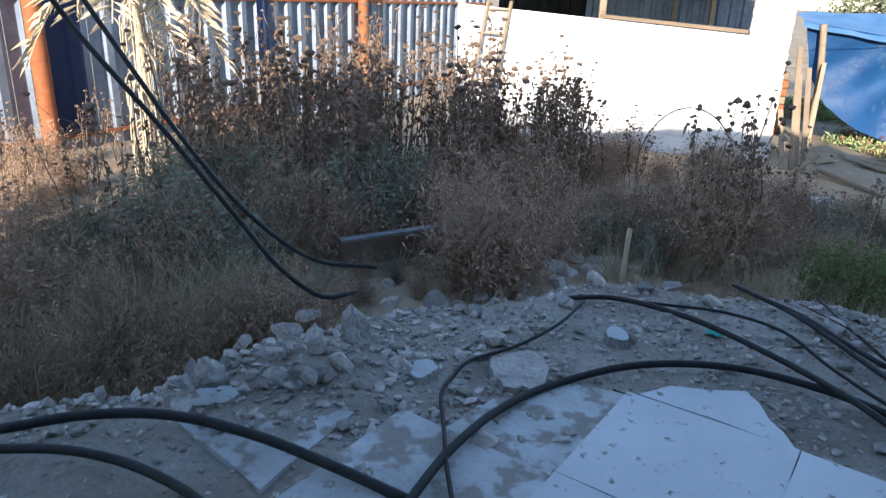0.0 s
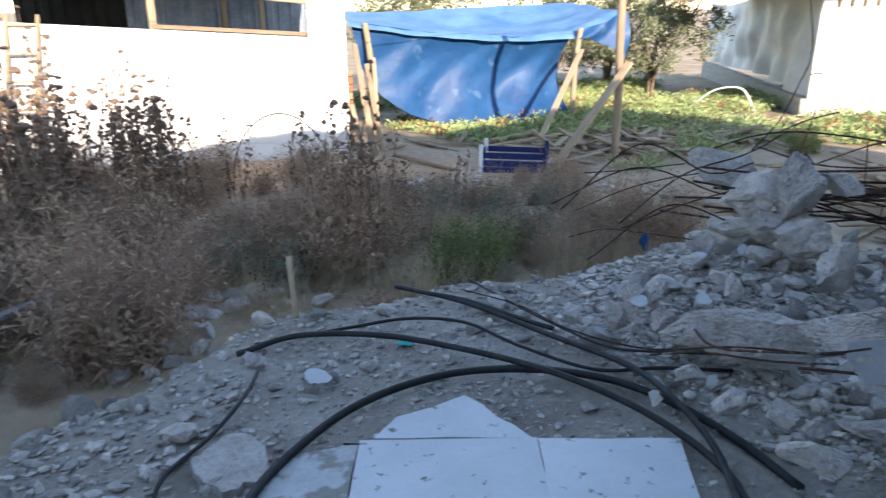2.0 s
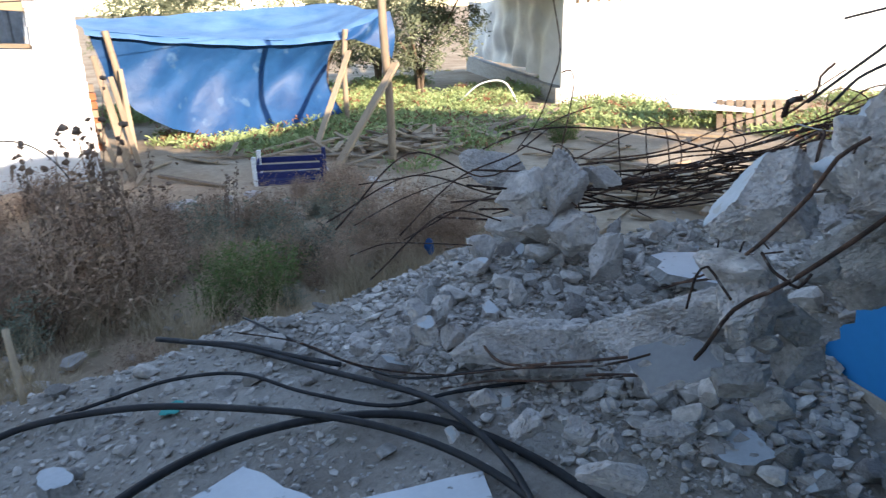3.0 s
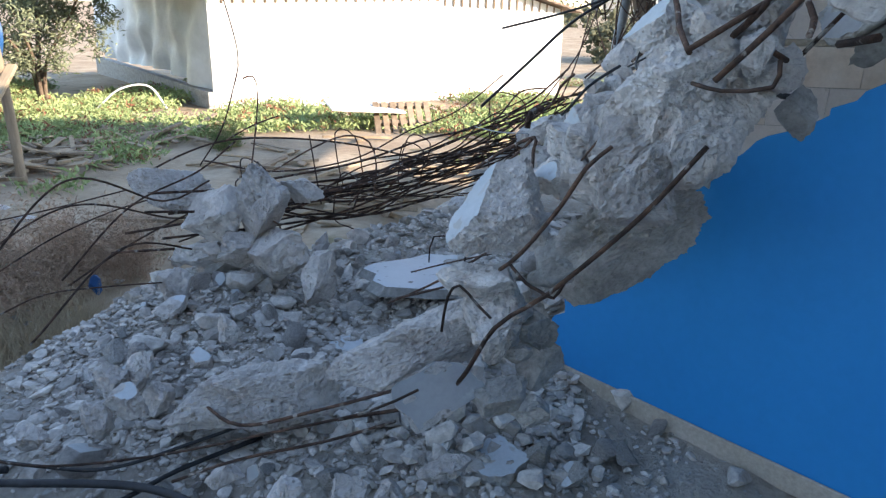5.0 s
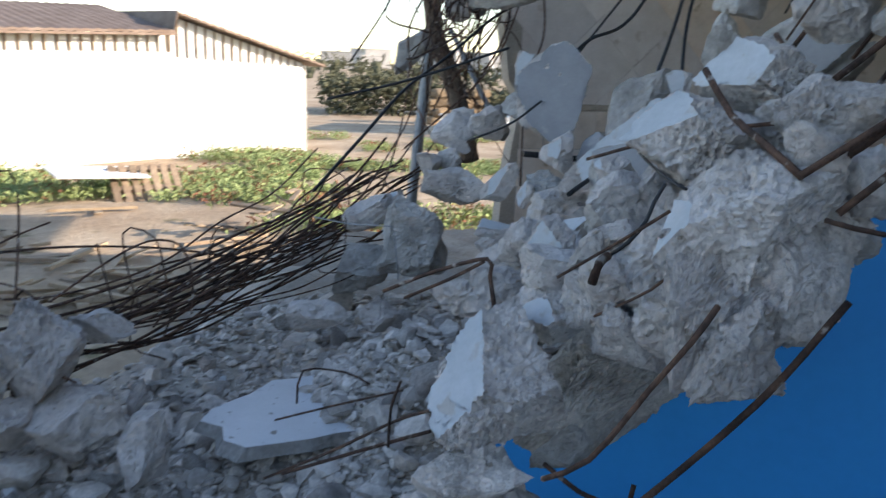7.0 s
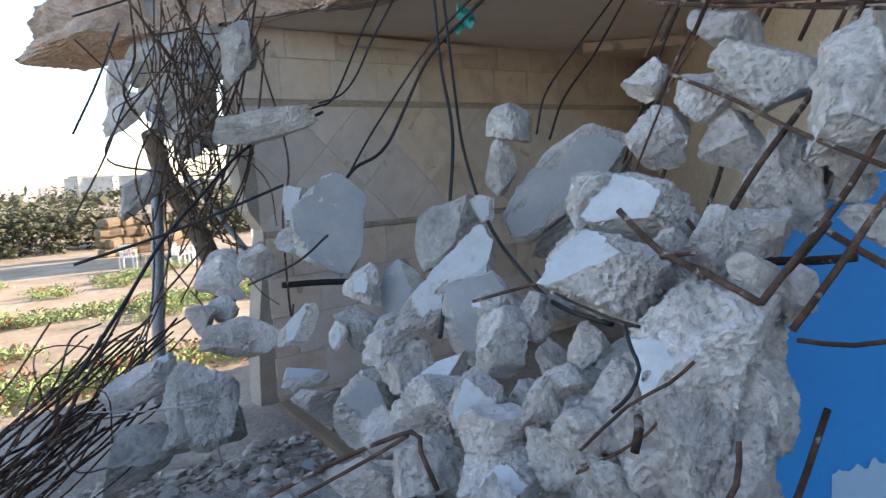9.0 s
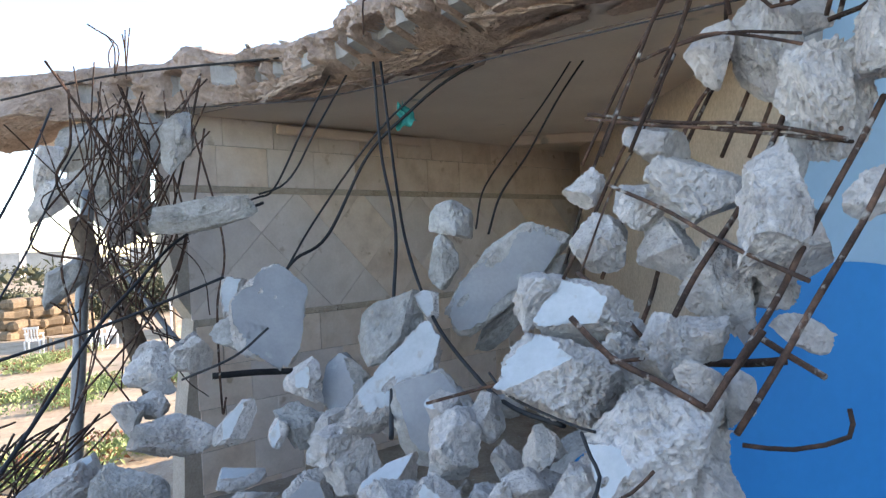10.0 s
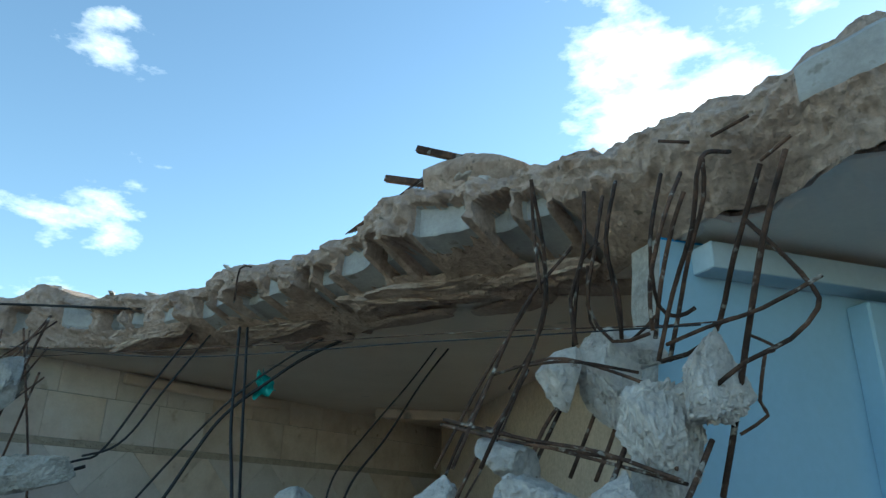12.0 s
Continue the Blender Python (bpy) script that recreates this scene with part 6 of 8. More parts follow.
cable([(2.155, 0.778, 1.330), (2.104, 0.828, 1.303), (2.064, 0.862, 1.280), (2.064, 0.893, 1.240), (2.086, 0.917, 1.210)], 0.004)
cable([(4.355, 1.334, 0.923), (4.538, 1.070, 1.177), (4.741, 0.828, 1.402), (5.021, 0.525, 1.591), (5.128, 0.184, 1.855), (4.726, -0.088, 2.016)], 0.009)
cable([(5.403, 1.051, 1.538), (5.623, 0.817, 1.856), (5.956, 0.546, 2.275), (6.108, 0.232, 2.744)], 0.006)
cable([(5.524, 0.992, 1.972), (5.876, 0.746, 2.321), (6.231, 0.497, 2.735)], 0.007)
cable([(4.591, 1.249, 1.352), (4.478, 0.844, 1.464), (4.319, 0.388, 1.634)], 0.007)
cable([(4.539, 0.508, 1.160), (4.278, 0.379, 1.269), (4.169, 0.260, 1.392)], 0.006)
cable([(6.692, 0.662, 2.853), (6.163, 0.124, 2.988), (5.156, -0.451, 2.964), (4.384, -0.793, 2.940)], 0.008)
cable([(-0.08, 1.60, 0.05), (0.0, 1.78, 0.05), (0.085, 1.94, 0.05), (0.248, 2.169, 0.045), (0.476, 2.382, 0.030), (0.841, 2.525, 0.050), (1.213, 2.498, 0.070), (1.526, 2.361, 0.060), (1.748, 2.135, 0.050), (1.834, 1.877, 0.040), (1.830, 1.583, 0.030), (1.771, 1.320, 0.020)], 0.016)
cable([(0.648, 3.231, 0.030), (0.925, 3.205, 0.050), (1.212, 2.951, 0.070), (1.425, 2.598, 0.080), (1.579, 2.260, 0.080), (1.668, 1.980, 0.060), (1.676, 1.708, 0.050), (1.621, 1.474, 0.040), (1.481, 1.297, 0.040)], 0.014)
cable([(1.654, 3.534, 0.010), (1.781, 3.082, 0.040), (1.836, 2.538, 0.060), (1.870, 2.114, 0.080), (1.808, 1.863, 0.090), (1.726, 1.647, 0.070), (1.630, 1.499, 0.050), (1.455, 1.310, 0.040)], 0.013)
cable([(0.748, 3.275, 0.030), (1.154, 3.121, 0.060), (1.411, 3.027, 0.070), (1.599, 2.835, 0.070), (1.659, 2.516, 0.060), (1.780, 2.194, 0.050), (1.991, 2.032, 0.060), (2.206, 1.845, 0.060)], 0.008)
cable([(0.08, 1.64, 0.05), (0.06, 1.85, 0.05), (0.052, 2.06, 0.045), (0.043, 2.281, 0.040), (0.086, 2.403, 0.040), (0.162, 2.526, 0.050), (0.364, 2.679, 0.040), (0.579, 2.887, 0.050), (0.754, 3.177, 0.040)], 0.008)
cable([(2.043, 3.385, 0.010), (1.954, 2.861, 0.050), (1.907, 2.446, 0.080), (1.913, 2.210, 0.100), (2.052, 2.014, 0.120), (2.189, 1.846, 0.140)], 0.006)
cable([(-1.509, 1.925, 0.050), (-1.390, 1.919, 0.080), (-1.144, 1.983, 0.100), (-0.869, 1.997, 0.100), (-0.570, 1.929, 0.080), (-0.276, 1.808, 0.050), (-0.058, 1.687, 0.040)], 0.018)
cable([(-1.453, 1.838, 0.050), (-1.349, 1.844, 0.060), (-1.130, 1.835, 0.070), (-0.917, 1.788, 0.060), (-0.709, 1.684, 0.050), (-0.579, 1.583, 0.040)], 0.016)
cable([(0.719, 2.379, 0.020), (0.922, 2.213, 0.020), (1.108, 2.049, 0.020), (1.229, 1.930, 0.020)], 0.004)
cable([(1.692, 3.395, 0.020), (1.795, 3.062, 0.050), (1.845, 2.755, 0.060), (1.898, 2.558, 0.060)], 0.012)
cable([(-1.640, 2.651, 1.629), (-1.494, 2.702, 1.473), (-1.328, 2.725, 1.225), (-1.081, 2.726, 0.919), (-0.810, 2.712, 0.569), (-0.644, 2.695, 0.364), (-0.472, 2.702, 0.234), (-0.346, 2.799, 0.220)], 0.011)
cable([(-1.618, 2.915, 1.802), (-1.510, 2.933, 1.536), (-1.299, 2.922, 1.188), (-1.069, 2.909, 0.836), (-0.820, 2.909, 0.527), (-0.553, 2.939, 0.314), (-0.267, 3.016, 0.252)], 0.011)
rebar([(3.508, 2.028, 0.585), (3.983, 1.756, 0.574), (4.607, 1.373, 0.626), (5.166, 0.807, 0.705), (5.496, 0.433, 0.844)], 0.0056)
rebar([(3.612, 3.135, 0.530), (3.692, 2.938, 0.659), (3.868, 2.717, 0.741), (4.031, 2.418, 0.745), (4.189, 2.037, 0.694), (4.450, 1.519, 0.558), (4.835, 1.148, 0.549)], 0.0056)
rebar([(3.588, 2.318, 0.656), (3.760, 2.150, 0.756), (3.905, 2.021, 0.798), (4.014, 1.919, 0.750), (3.981, 1.871, 0.629), (3.924, 1.876, 0.467)], 0.0048)
rebar([(3.871, 2.212, 0.799), (3.828, 2.177, 0.655), (3.765, 2.124, 0.446)], 0.004)
rebar([(3.684, 2.084, 0.502), (4.051, 1.710, 0.437), (4.574, 1.137, 0.409), (5.049, 0.635, 0.590)], 0.004)
rebar([(3.838, 2.640, 1.543), (3.747, 2.528, 1.223), (3.685, 2.539, 1.051), (3.701, 2.630, 0.834), (3.622, 2.726, 0.657)], 0.004)
rebar([(3.710, 2.496, 1.100), (3.723, 2.445, 1.112), (3.699, 2.415, 1.025), (3.622, 2.416, 0.804), (3.534, 2.428, 0.558), (3.422, 2.372, 0.516), (3.327, 2.183, 0.454)], 0.004)
rebar([(3.689, 2.601, 0.784), (3.738, 2.473, 0.859), (3.779, 2.343, 0.909)], 0.004)
rebar([(4.726, 1.063, 0.808), (4.843, 0.885, 1.053), (4.928, 0.767, 1.237), (5.054, 0.655, 1.544)], 0.0048)
rebar([(4.967, 0.910, 0.806), (5.114, 0.778, 1.160), (5.263, 0.698, 1.547)], 0.0048)
rebar([(2.924, 3.434, 0.250), (3.116, 3.235, 0.391), (3.283, 3.063, 0.472), (3.429, 2.924, 0.512)], 0.004)
rebar([(2.628, 3.188, 0.198), (2.778, 3.056, 0.251), (2.919, 2.860, 0.247), (2.970, 2.615, 0.267)], 0.004)
rebar([(3.169, 3.606, 0.427), (3.330, 3.383, 0.465), (3.514, 3.088, 0.533)], 0.004)
rebar([(2.943, 1.570, 0.265), (2.817, 1.367, 0.417), (2.688, 1.194, 0.573), (2.527, 1.111, 0.686)], 0.0048)
rebar([(3.278, 1.534, 0.284), (3.138, 1.336, 0.397), (2.999, 1.124, 0.506)], 0.004)
rebar([(2.866, 1.514, 0.325), (2.747, 1.248, 0.461), (2.596, 1.123, 0.582)], 0.0056)
rebar([(3.307, 1.456, 0.328), (3.303, 1.433, 0.458), (3.275, 1.282, 0.453), (3.179, 1.210, 0.448)], 0.004)
rebar([(2.659, 1.226, 0.506), (2.696, 1.214, 0.607), (2.725, 1.182, 0.674)], 0.004)
tagged(tube("steel_pole", [(5.994, 0.552, 0.246), (6.055, 0.492, 0.800), (6.076, 0.448, 1.225), (6.106, 0.397, 1.655), (6.153, 0.325, 2.200)], 0.042, GALV, 10), "upright grey steel pole at the broken corner", "steel pole")
tagged(tube("wooden_prop", [(5.565, 0.207, 0.913), (5.705, 0.248, 1.223), (5.867, 0.314, 1.506), (6.021, 0.375, 1.742), (6.136, 0.395, 2.017)], 0.065, BARK, 10), "splintered brown wooden prop among hanging bars", "wooden post")
tagged(tube("steel_tube", [(5.410, 0.097, 1.204), (5.658, 0.181, 1.463), (5.940, 0.291, 1.790)], 0.018, GALV, 10), "thin grey tube leaning beside the prop", "steel tube")
tagged(tube("wooden_stake", [(0.963, 3.298, 0.095), (0.993, 3.385, 0.206), (1.024, 3.476, 0.331)], 0.013, WOODLIGHT, 10), "weathered wooden stake standing in the rubble", "stake")
tagged(tube("dark_pipe", [(5.647, -0.209, 0.952), (5.537, -0.459, 0.946), (5.405, -0.731, 0.924)], 0.022, CABLE, 10), "black plastic pipe in the room behind the rubble", "pipe")
rock(2.107, 0.722, 1.076, 0.123, 0.102, 0.092, 72, 7, -89, level=5)
rock(2.283, 0.731, 1.105, 0.144, 0.102, 0.082, 68, -36, -73, level=6)
rock(2.387, 0.907, 0.985, 0.104, 0.079, 0.071, 84, -7, -129, paint=(-0.11, 0.53, 0.80), cut=0.50, level=5)
rock(2.263, 0.827, 1.040, 0.088, 0.100, 0.080, 83, -17, -127, level=5)
rock(2.418, 0.741, 1.070, 0.072, 0.086, 0.065, 84, -7, -129)
rock(2.581, 0.956, 0.967, 0.092, 0.072, 0.065, 84, 3, -130)
rock(2.159, 0.815, 1.014, 0.084, 0.067, 0.061, 84, 3, -130, level=5)
rock(2.829, 0.990, 0.872, 0.095, 0.066, 0.059, 84, -12, -128)
rock(2.341, 0.669, 1.122, 0.059, 0.072, 0.053, 84, 13, -131)
rock(2.179, 1.135, 0.703, 0.130, 0.065, 0.058, 74, -20, -99, level=5)
rock(2.233, 0.912, 0.715, 0.076, 0.044, 0.035, 74, -22, -98, grey=True)
rock(1.984, 0.623, 1.126, 0.093, 0.087, 0.070, 68, -30, -72, level=5)
rebar([(2.905, 1.209, 0.881), (2.750, 1.097, 0.983), (2.596, 0.990, 1.062), (2.564, 0.990, 1.023), (2.513, 0.988, 0.946)], 0.006)
rebar([(2.859, 1.153, 0.874), (2.715, 1.056, 0.973), (2.601, 0.997, 1.053)], 0.005)
tagged(tube("wire", [(4.157, 1.346, 0.836), (3.964, 1.189, 0.843), (3.794, 1.057, 0.871), (3.773, 1.034, 0.847), (3.731, 1.017, 0.654)], 0.003, GALV, 10), "pale bent wire hanging over the rubble", "wire")


for way_down in ([(2.089, 0.349, 2.720), (2.098, 0.253, 2.496), (2.133, 0.247, 2.291), (2.298, 0.266, 1.953)], [(2.030, 0.10, 2.77), (2.020, 0.160, 2.545), (2.073, 0.140, 2.423), (2.063, 0.137, 2.290)],
                 [(1.93, 0.10, 2.78), (1.941, 0.185, 2.573), (1.946, 0.135, 2.455), (1.935, 0.126, 2.310)], [(2.0, 0.02, 2.78), (2.013, 0.097, 2.556), (2.052, 0.062, 2.423), (1.992, 0.036, 2.312), (1.884, 0.035, 2.324)],
                 [(1.80, 0.08, 2.78), (1.814, 0.207, 2.522), (1.824, 0.144, 2.370), (1.773, 0.156, 2.330), (1.732, 0.139, 2.351)], [(1.74, 0.1, 2.76), (1.759, 0.255, 2.568), (1.819, 0.223, 2.410), (1.834, 0.181, 2.294)],
                 [(1.60, 0.12, 2.78), (1.634, 0.345, 2.665), (1.680, 0.305, 2.510), (1.762, 0.231, 2.369), (1.822, 0.198, 2.209)], [(2.2, -0.2, 2.72), (2.228, 0.118, 2.433), (2.323, 0.191, 2.175), (2.389, 0.262, 1.954)]):
    rebar(way_down, 0.006, "rusty ribbed bar hanging from the broken slab edge", "bars hanging from the slab")
tagged(tube("wire", [(6.050, -0.165, 2.770), (4.464, -0.274, 2.565), (2.657, -0.003, 2.392), (1.716, 0.169, 2.297)], 0.0025, CABLE, 5), "thin dark wire stretched below the broken slab", "wire")


# ---- sprung bars, bar tangle at the lost corner column ----
def bar_bundle():
    """The reinforcement of the fallen edge beam: a sheaf of long bars from the left heap to the broken corner."""
    rng = np.random.default_rng(31)
    a, b = np.array([3.35, 2.75, 0.46]), np.array([5.55, 0.7, 0.72])
    for i in range(34):
        s0, s1 = rng.uniform(-0.1, 0.45), rng.uniform(0.75, 1.08)
        sp = rng.normal(0, 1, 3) * np.array([0.10, 0.13, 0.135])
        pts = []
        for f in np.linspace(s0, s1, 6):
            p = a + (b - a) * f
            sag = -0.14 * math.sin(math.pi * min(max(f, 0), 1)) + 0.10 * max(f - 0.6, 0)
            w = 0.3 + 1.0 * abs(f - 0.2)
            pts.append(tuple(p + sp * w + np.array([0, 0, sag]) + rng.normal(0, 0.04, 3)))
        rebar(pts, rng.choice([0.005, 0.006, 0.007]), "long rusty bar sprung out of the collapsed edge beam", "sprung bar bundle")
    for i in range(5):      # loops at the left heap and loose ends that reach over the weeds
        ang = rng.uniform(0.4, 1.3)
        p0 = a + rng.normal(0, 0.12, 3)
        q = p0 + np.array([-0.9 * rng.uniform(0.4, 1), 0.55 * rng.uniform(0.3, 1.2), rng.uniform(-0.5, 0.15)])
        m = (p0 + q) / 2 + np.array([0, 0, rng.uniform(0.0, 0.3)])
        rebar([tuple(p0 + (p0 - q) * 0.3), tuple(p0), tuple(m), tuple(q)], 0.005, "loose rusty bar reaching out over the weeds", "sprung bar bundle")
    for i in range(12):     # stirrups
        f = rng.uniform(0.1, 0.95)
        c = a + (b - a) * f + rng.normal(0, 0.07, 3)
        d = np.array([0.72, -0.69, 0])
        u, v = np.array([0.69, 0.72, 0]) * rng.uniform(0.08, 0.14), np.array([0, 0, 1]) * rng.uniform(0.1, 0.2)
        sk = d * rng.uniform(-0.12, 0.12)
        rebar([tuple(c - u - v), tuple(c + u - v + sk * .3), tuple(c + u + v + sk), tuple(c - u + v + sk * .6), tuple(c - u - v * rng.uniform(-0.2, 0.6))], 0.004, "bent rusty stirrup among the long bars", "stirrups")


def corner_tangle():
    """Bars and wires hanging where the corner column was."""
    rng = np.random.default_rng(44)
    c = np.array([5.55, 0.33])
    for i in range(44):
        top = np.array([*(c + rng.normal(0, [0.3, 0.26])), rng.uniform(2.45, 2.85)])
        low = np.array([*(c + rng.normal(0, [0.2, 0.18]) + np.array([-0.1, 0.02])), rng.uniform(1.25, 1.95) if i % 4 else rng.uniform(0.8, 1.3)])
        mid = (top + low) / 2 + rng.normal(0, [0.14, 0.14, 0.08])
        m2 = mid * 0.5 + low * 0.5 + rng.normal(0, [0.12, 0.12, 0.06])
        pts = [tuple(top), tuple(mid), tuple(m2), tuple(low)]
        if rng.random() < 0.4:
            pts.append(tuple(low + np.array([rng.uniform(-0.35, 0.2), rng.uniform(-0.2, 0.35), rng.uniform(-0.2, 0.15)])))
        rebar(pts, rng.choice([0.004, 0.005, 0.007]), "rusty bar hanging in a tangle from the broken slab corner", "hanging bar tangle")
    for i in range(10):     # curls round the tangle
        z = rng.uniform(1.3, 2.6)
        r = rng.uniform(0.1, 0.26)
        o = c + rng.normal(0, 0.06, 2)
        ph = rng.uniform(0, 6)
        rebar([(o[0] + r * math.cos(ph + t), o[1] + r * math.sin(ph + t), z + 0.05 * t * rng.uniform(-1, 1)) for t in np.linspace(0, rng.uniform(2, 5), 6)], 0.004, "curled tie wire round the hanging bars", "hanging bar tangle")
    for i in range(6):      # bars standing up out of the roof
        x, y = 6.25 + rng.normal(0, 0.06), 0.02 + rng.normal(0, 0.05)
        rebar([(x, y, 3.0), (x + rng.normal(0, 0.05), y, 3.2), (x + rng.normal(0.05, 0.1), y + rng.normal(0, 0.05), 3.33)], 0.005, "starter bar standing out of the roof slab", "roof starter bars")
    rebar([(4.15, -0.38, 2.84), (4.15, -0.39, 3.03), (4.05, -0.38, 3.02)], 0.005, "starter bar standing out of the roof slab", "roof starter bars")
    # the broken capital of the corner column and the beam beyond it
    rock(6.35, 0.0, 2.58, 0.5, 0.2, 0.2, 0, 3, 38, grey=True, level=5, boxy=0.95, rough=0.05, name="corner_beam", label="broken grey concrete edge beam at the slab corner")
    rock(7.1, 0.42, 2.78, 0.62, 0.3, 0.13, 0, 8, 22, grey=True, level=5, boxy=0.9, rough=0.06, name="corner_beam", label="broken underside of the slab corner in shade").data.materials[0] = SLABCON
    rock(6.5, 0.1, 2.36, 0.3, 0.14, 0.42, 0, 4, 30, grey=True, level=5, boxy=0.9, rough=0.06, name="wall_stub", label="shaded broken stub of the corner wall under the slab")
    rock(6.1, 0.1, 2.34, 0.26, 0.16, 0.14, 10, -10, 30, grey=True, name="corner_beam", label="crumbled concrete below the slab corner")
    rock(5.95, 0.12, 2.08, 0.22, 0.14, 0.07, 0, 5, 10, grey=True)
    rock(5.93, 0.14, 1.95, 0.2, 0.12, 0.06, 5, -5, -10, grey=True)


def hanging_cloth():
    """A scrap of turquoise cloth caught on the cables."""
    n = 9
    verts, faces = [], []
    for i in range(n):
        for j in range(n):
            a, b = i / (n - 1) - 0.5, j / (n - 1)
            verts.append((0.085 * a * (0.5 + b) + 0.012 * math.sin(b * 9), 0.03 * math.sin(a * 9 + b * 4), -0.13 * b + 0.015 * math.sin(a * 11)))
    for i in range(n - 1):
        for j in range(n - 1):
            q = i * n + j
            faces.append((q, q + 1, q + n + 1, q + n))
    ob = obj_from("cloth_scrap", verts, faces, CLOTH, smooth=True)
    ob.matrix_world = pose(4.24, -0.70, 2.54, 0, 18, 40)
    tagged(ob, "turquoise cloth scrap caught on hanging cables", "cloth")


def room_debris():
    """Loose timber seen against the tiled wall and in the room."""
    for a, b, w in (((4.6, -0.2, 0.25), (5.4, -0.8, 0.35), 0.09), ((3.9, 0.3, 0.35), (4.9, 0.2, 0.4), 0.07)):
        m, L = beam_m(a, b)
        ob = part("timber", box_bm(w, 0.03, L, None, 0.003), WOODLIGHT if w < 0.06 else WOOD)
        ob.matrix_world = m
        tagged(ob, "broken brown timber piece in the ruined room", "timber", "loose timber")


# ---- floor tiles ----
def floor_tiles():
    o = Vector((1.27, 1.99))
    u, v = Vector((0.814, -0.581)), Vector((0.581, 0.814))
    s = 0.62
    g = 0.004
    whole = [(g, g), (1 - g, g), (1 - g, 1 - g), (g, 1 - g)]
    pieces = [
        (-1, -1, whole), (0, -1, [(g, g), (0.62, g), (0.72, 0.3), (0.80, 1 - g), (g, 1 - g)]),
        (-1, -2, whole), (0, -2, [(g, g), (0.4, 0.1), (0.6, 1 - g), (g, 1 - g)]), (-2, -2, whole), (-2, -3, whole), (-1, -3, whole), (0, -3, whole),
        (-1, 0, [(0.08, g), (0.97, g), (0.60, 0.46), (0.42, 0.33), (0.2, 0.22)]),
        (-2, -1, [(0.30, g), (1 - g, g), (1 - g, 1 - g), (0.62, 0.9), (0.5, 0.6), (0.36, 0.42)]),
        (-3, -2, [(0.1, 0.1), (0.9, g), (0.8, 0.8), (0.2, 0.9)]),
    ]
    rng = np.random.default_rng(8)
    for i, j, poly in pieces:
        pts = [o + u * ((i + a) * s) + v * ((j + b) * s) for a, b in poly]
        c = sum(pts, Vector((0, 0))) / len(pts)
        # rough the broken outlines
        n = []
        for p, q in zip(pts, pts[1:] + pts[:1]):
            n.append(p)
            if poly is not whole and (q - p).length > 0.16:
                for f in (0.25, 0.5, 0.75):
                    n.append(p.lerp(q, f) + Vector((rng.normal(0, 0.005), rng.normal(0, 0.005))))
        z = 0.045
        k = len(n)
        verts = [(p.x - c.x, p.y - c.y, 0.006) for p in n] + [(p.x - c.x, p.y - c.y, -0.02) for p in n]
        faces = [tuple(range(k)), tuple(range(2 * k - 1, k - 1, -1))] + [((a + 1) % k, a, a + k, (a + 1) % k + k) for a in range(k)]
        dusty = i < -1
        ob = obj_from("tile", verts, faces, DUSTYTILE if dusty else TILE, FLOOR)
        ob.matrix_world = pose(c.x, c.y, z - (0.034 if dusty else 0.012), rng.normal(0, 0.35), rng.normal(0, 0.35), 0)


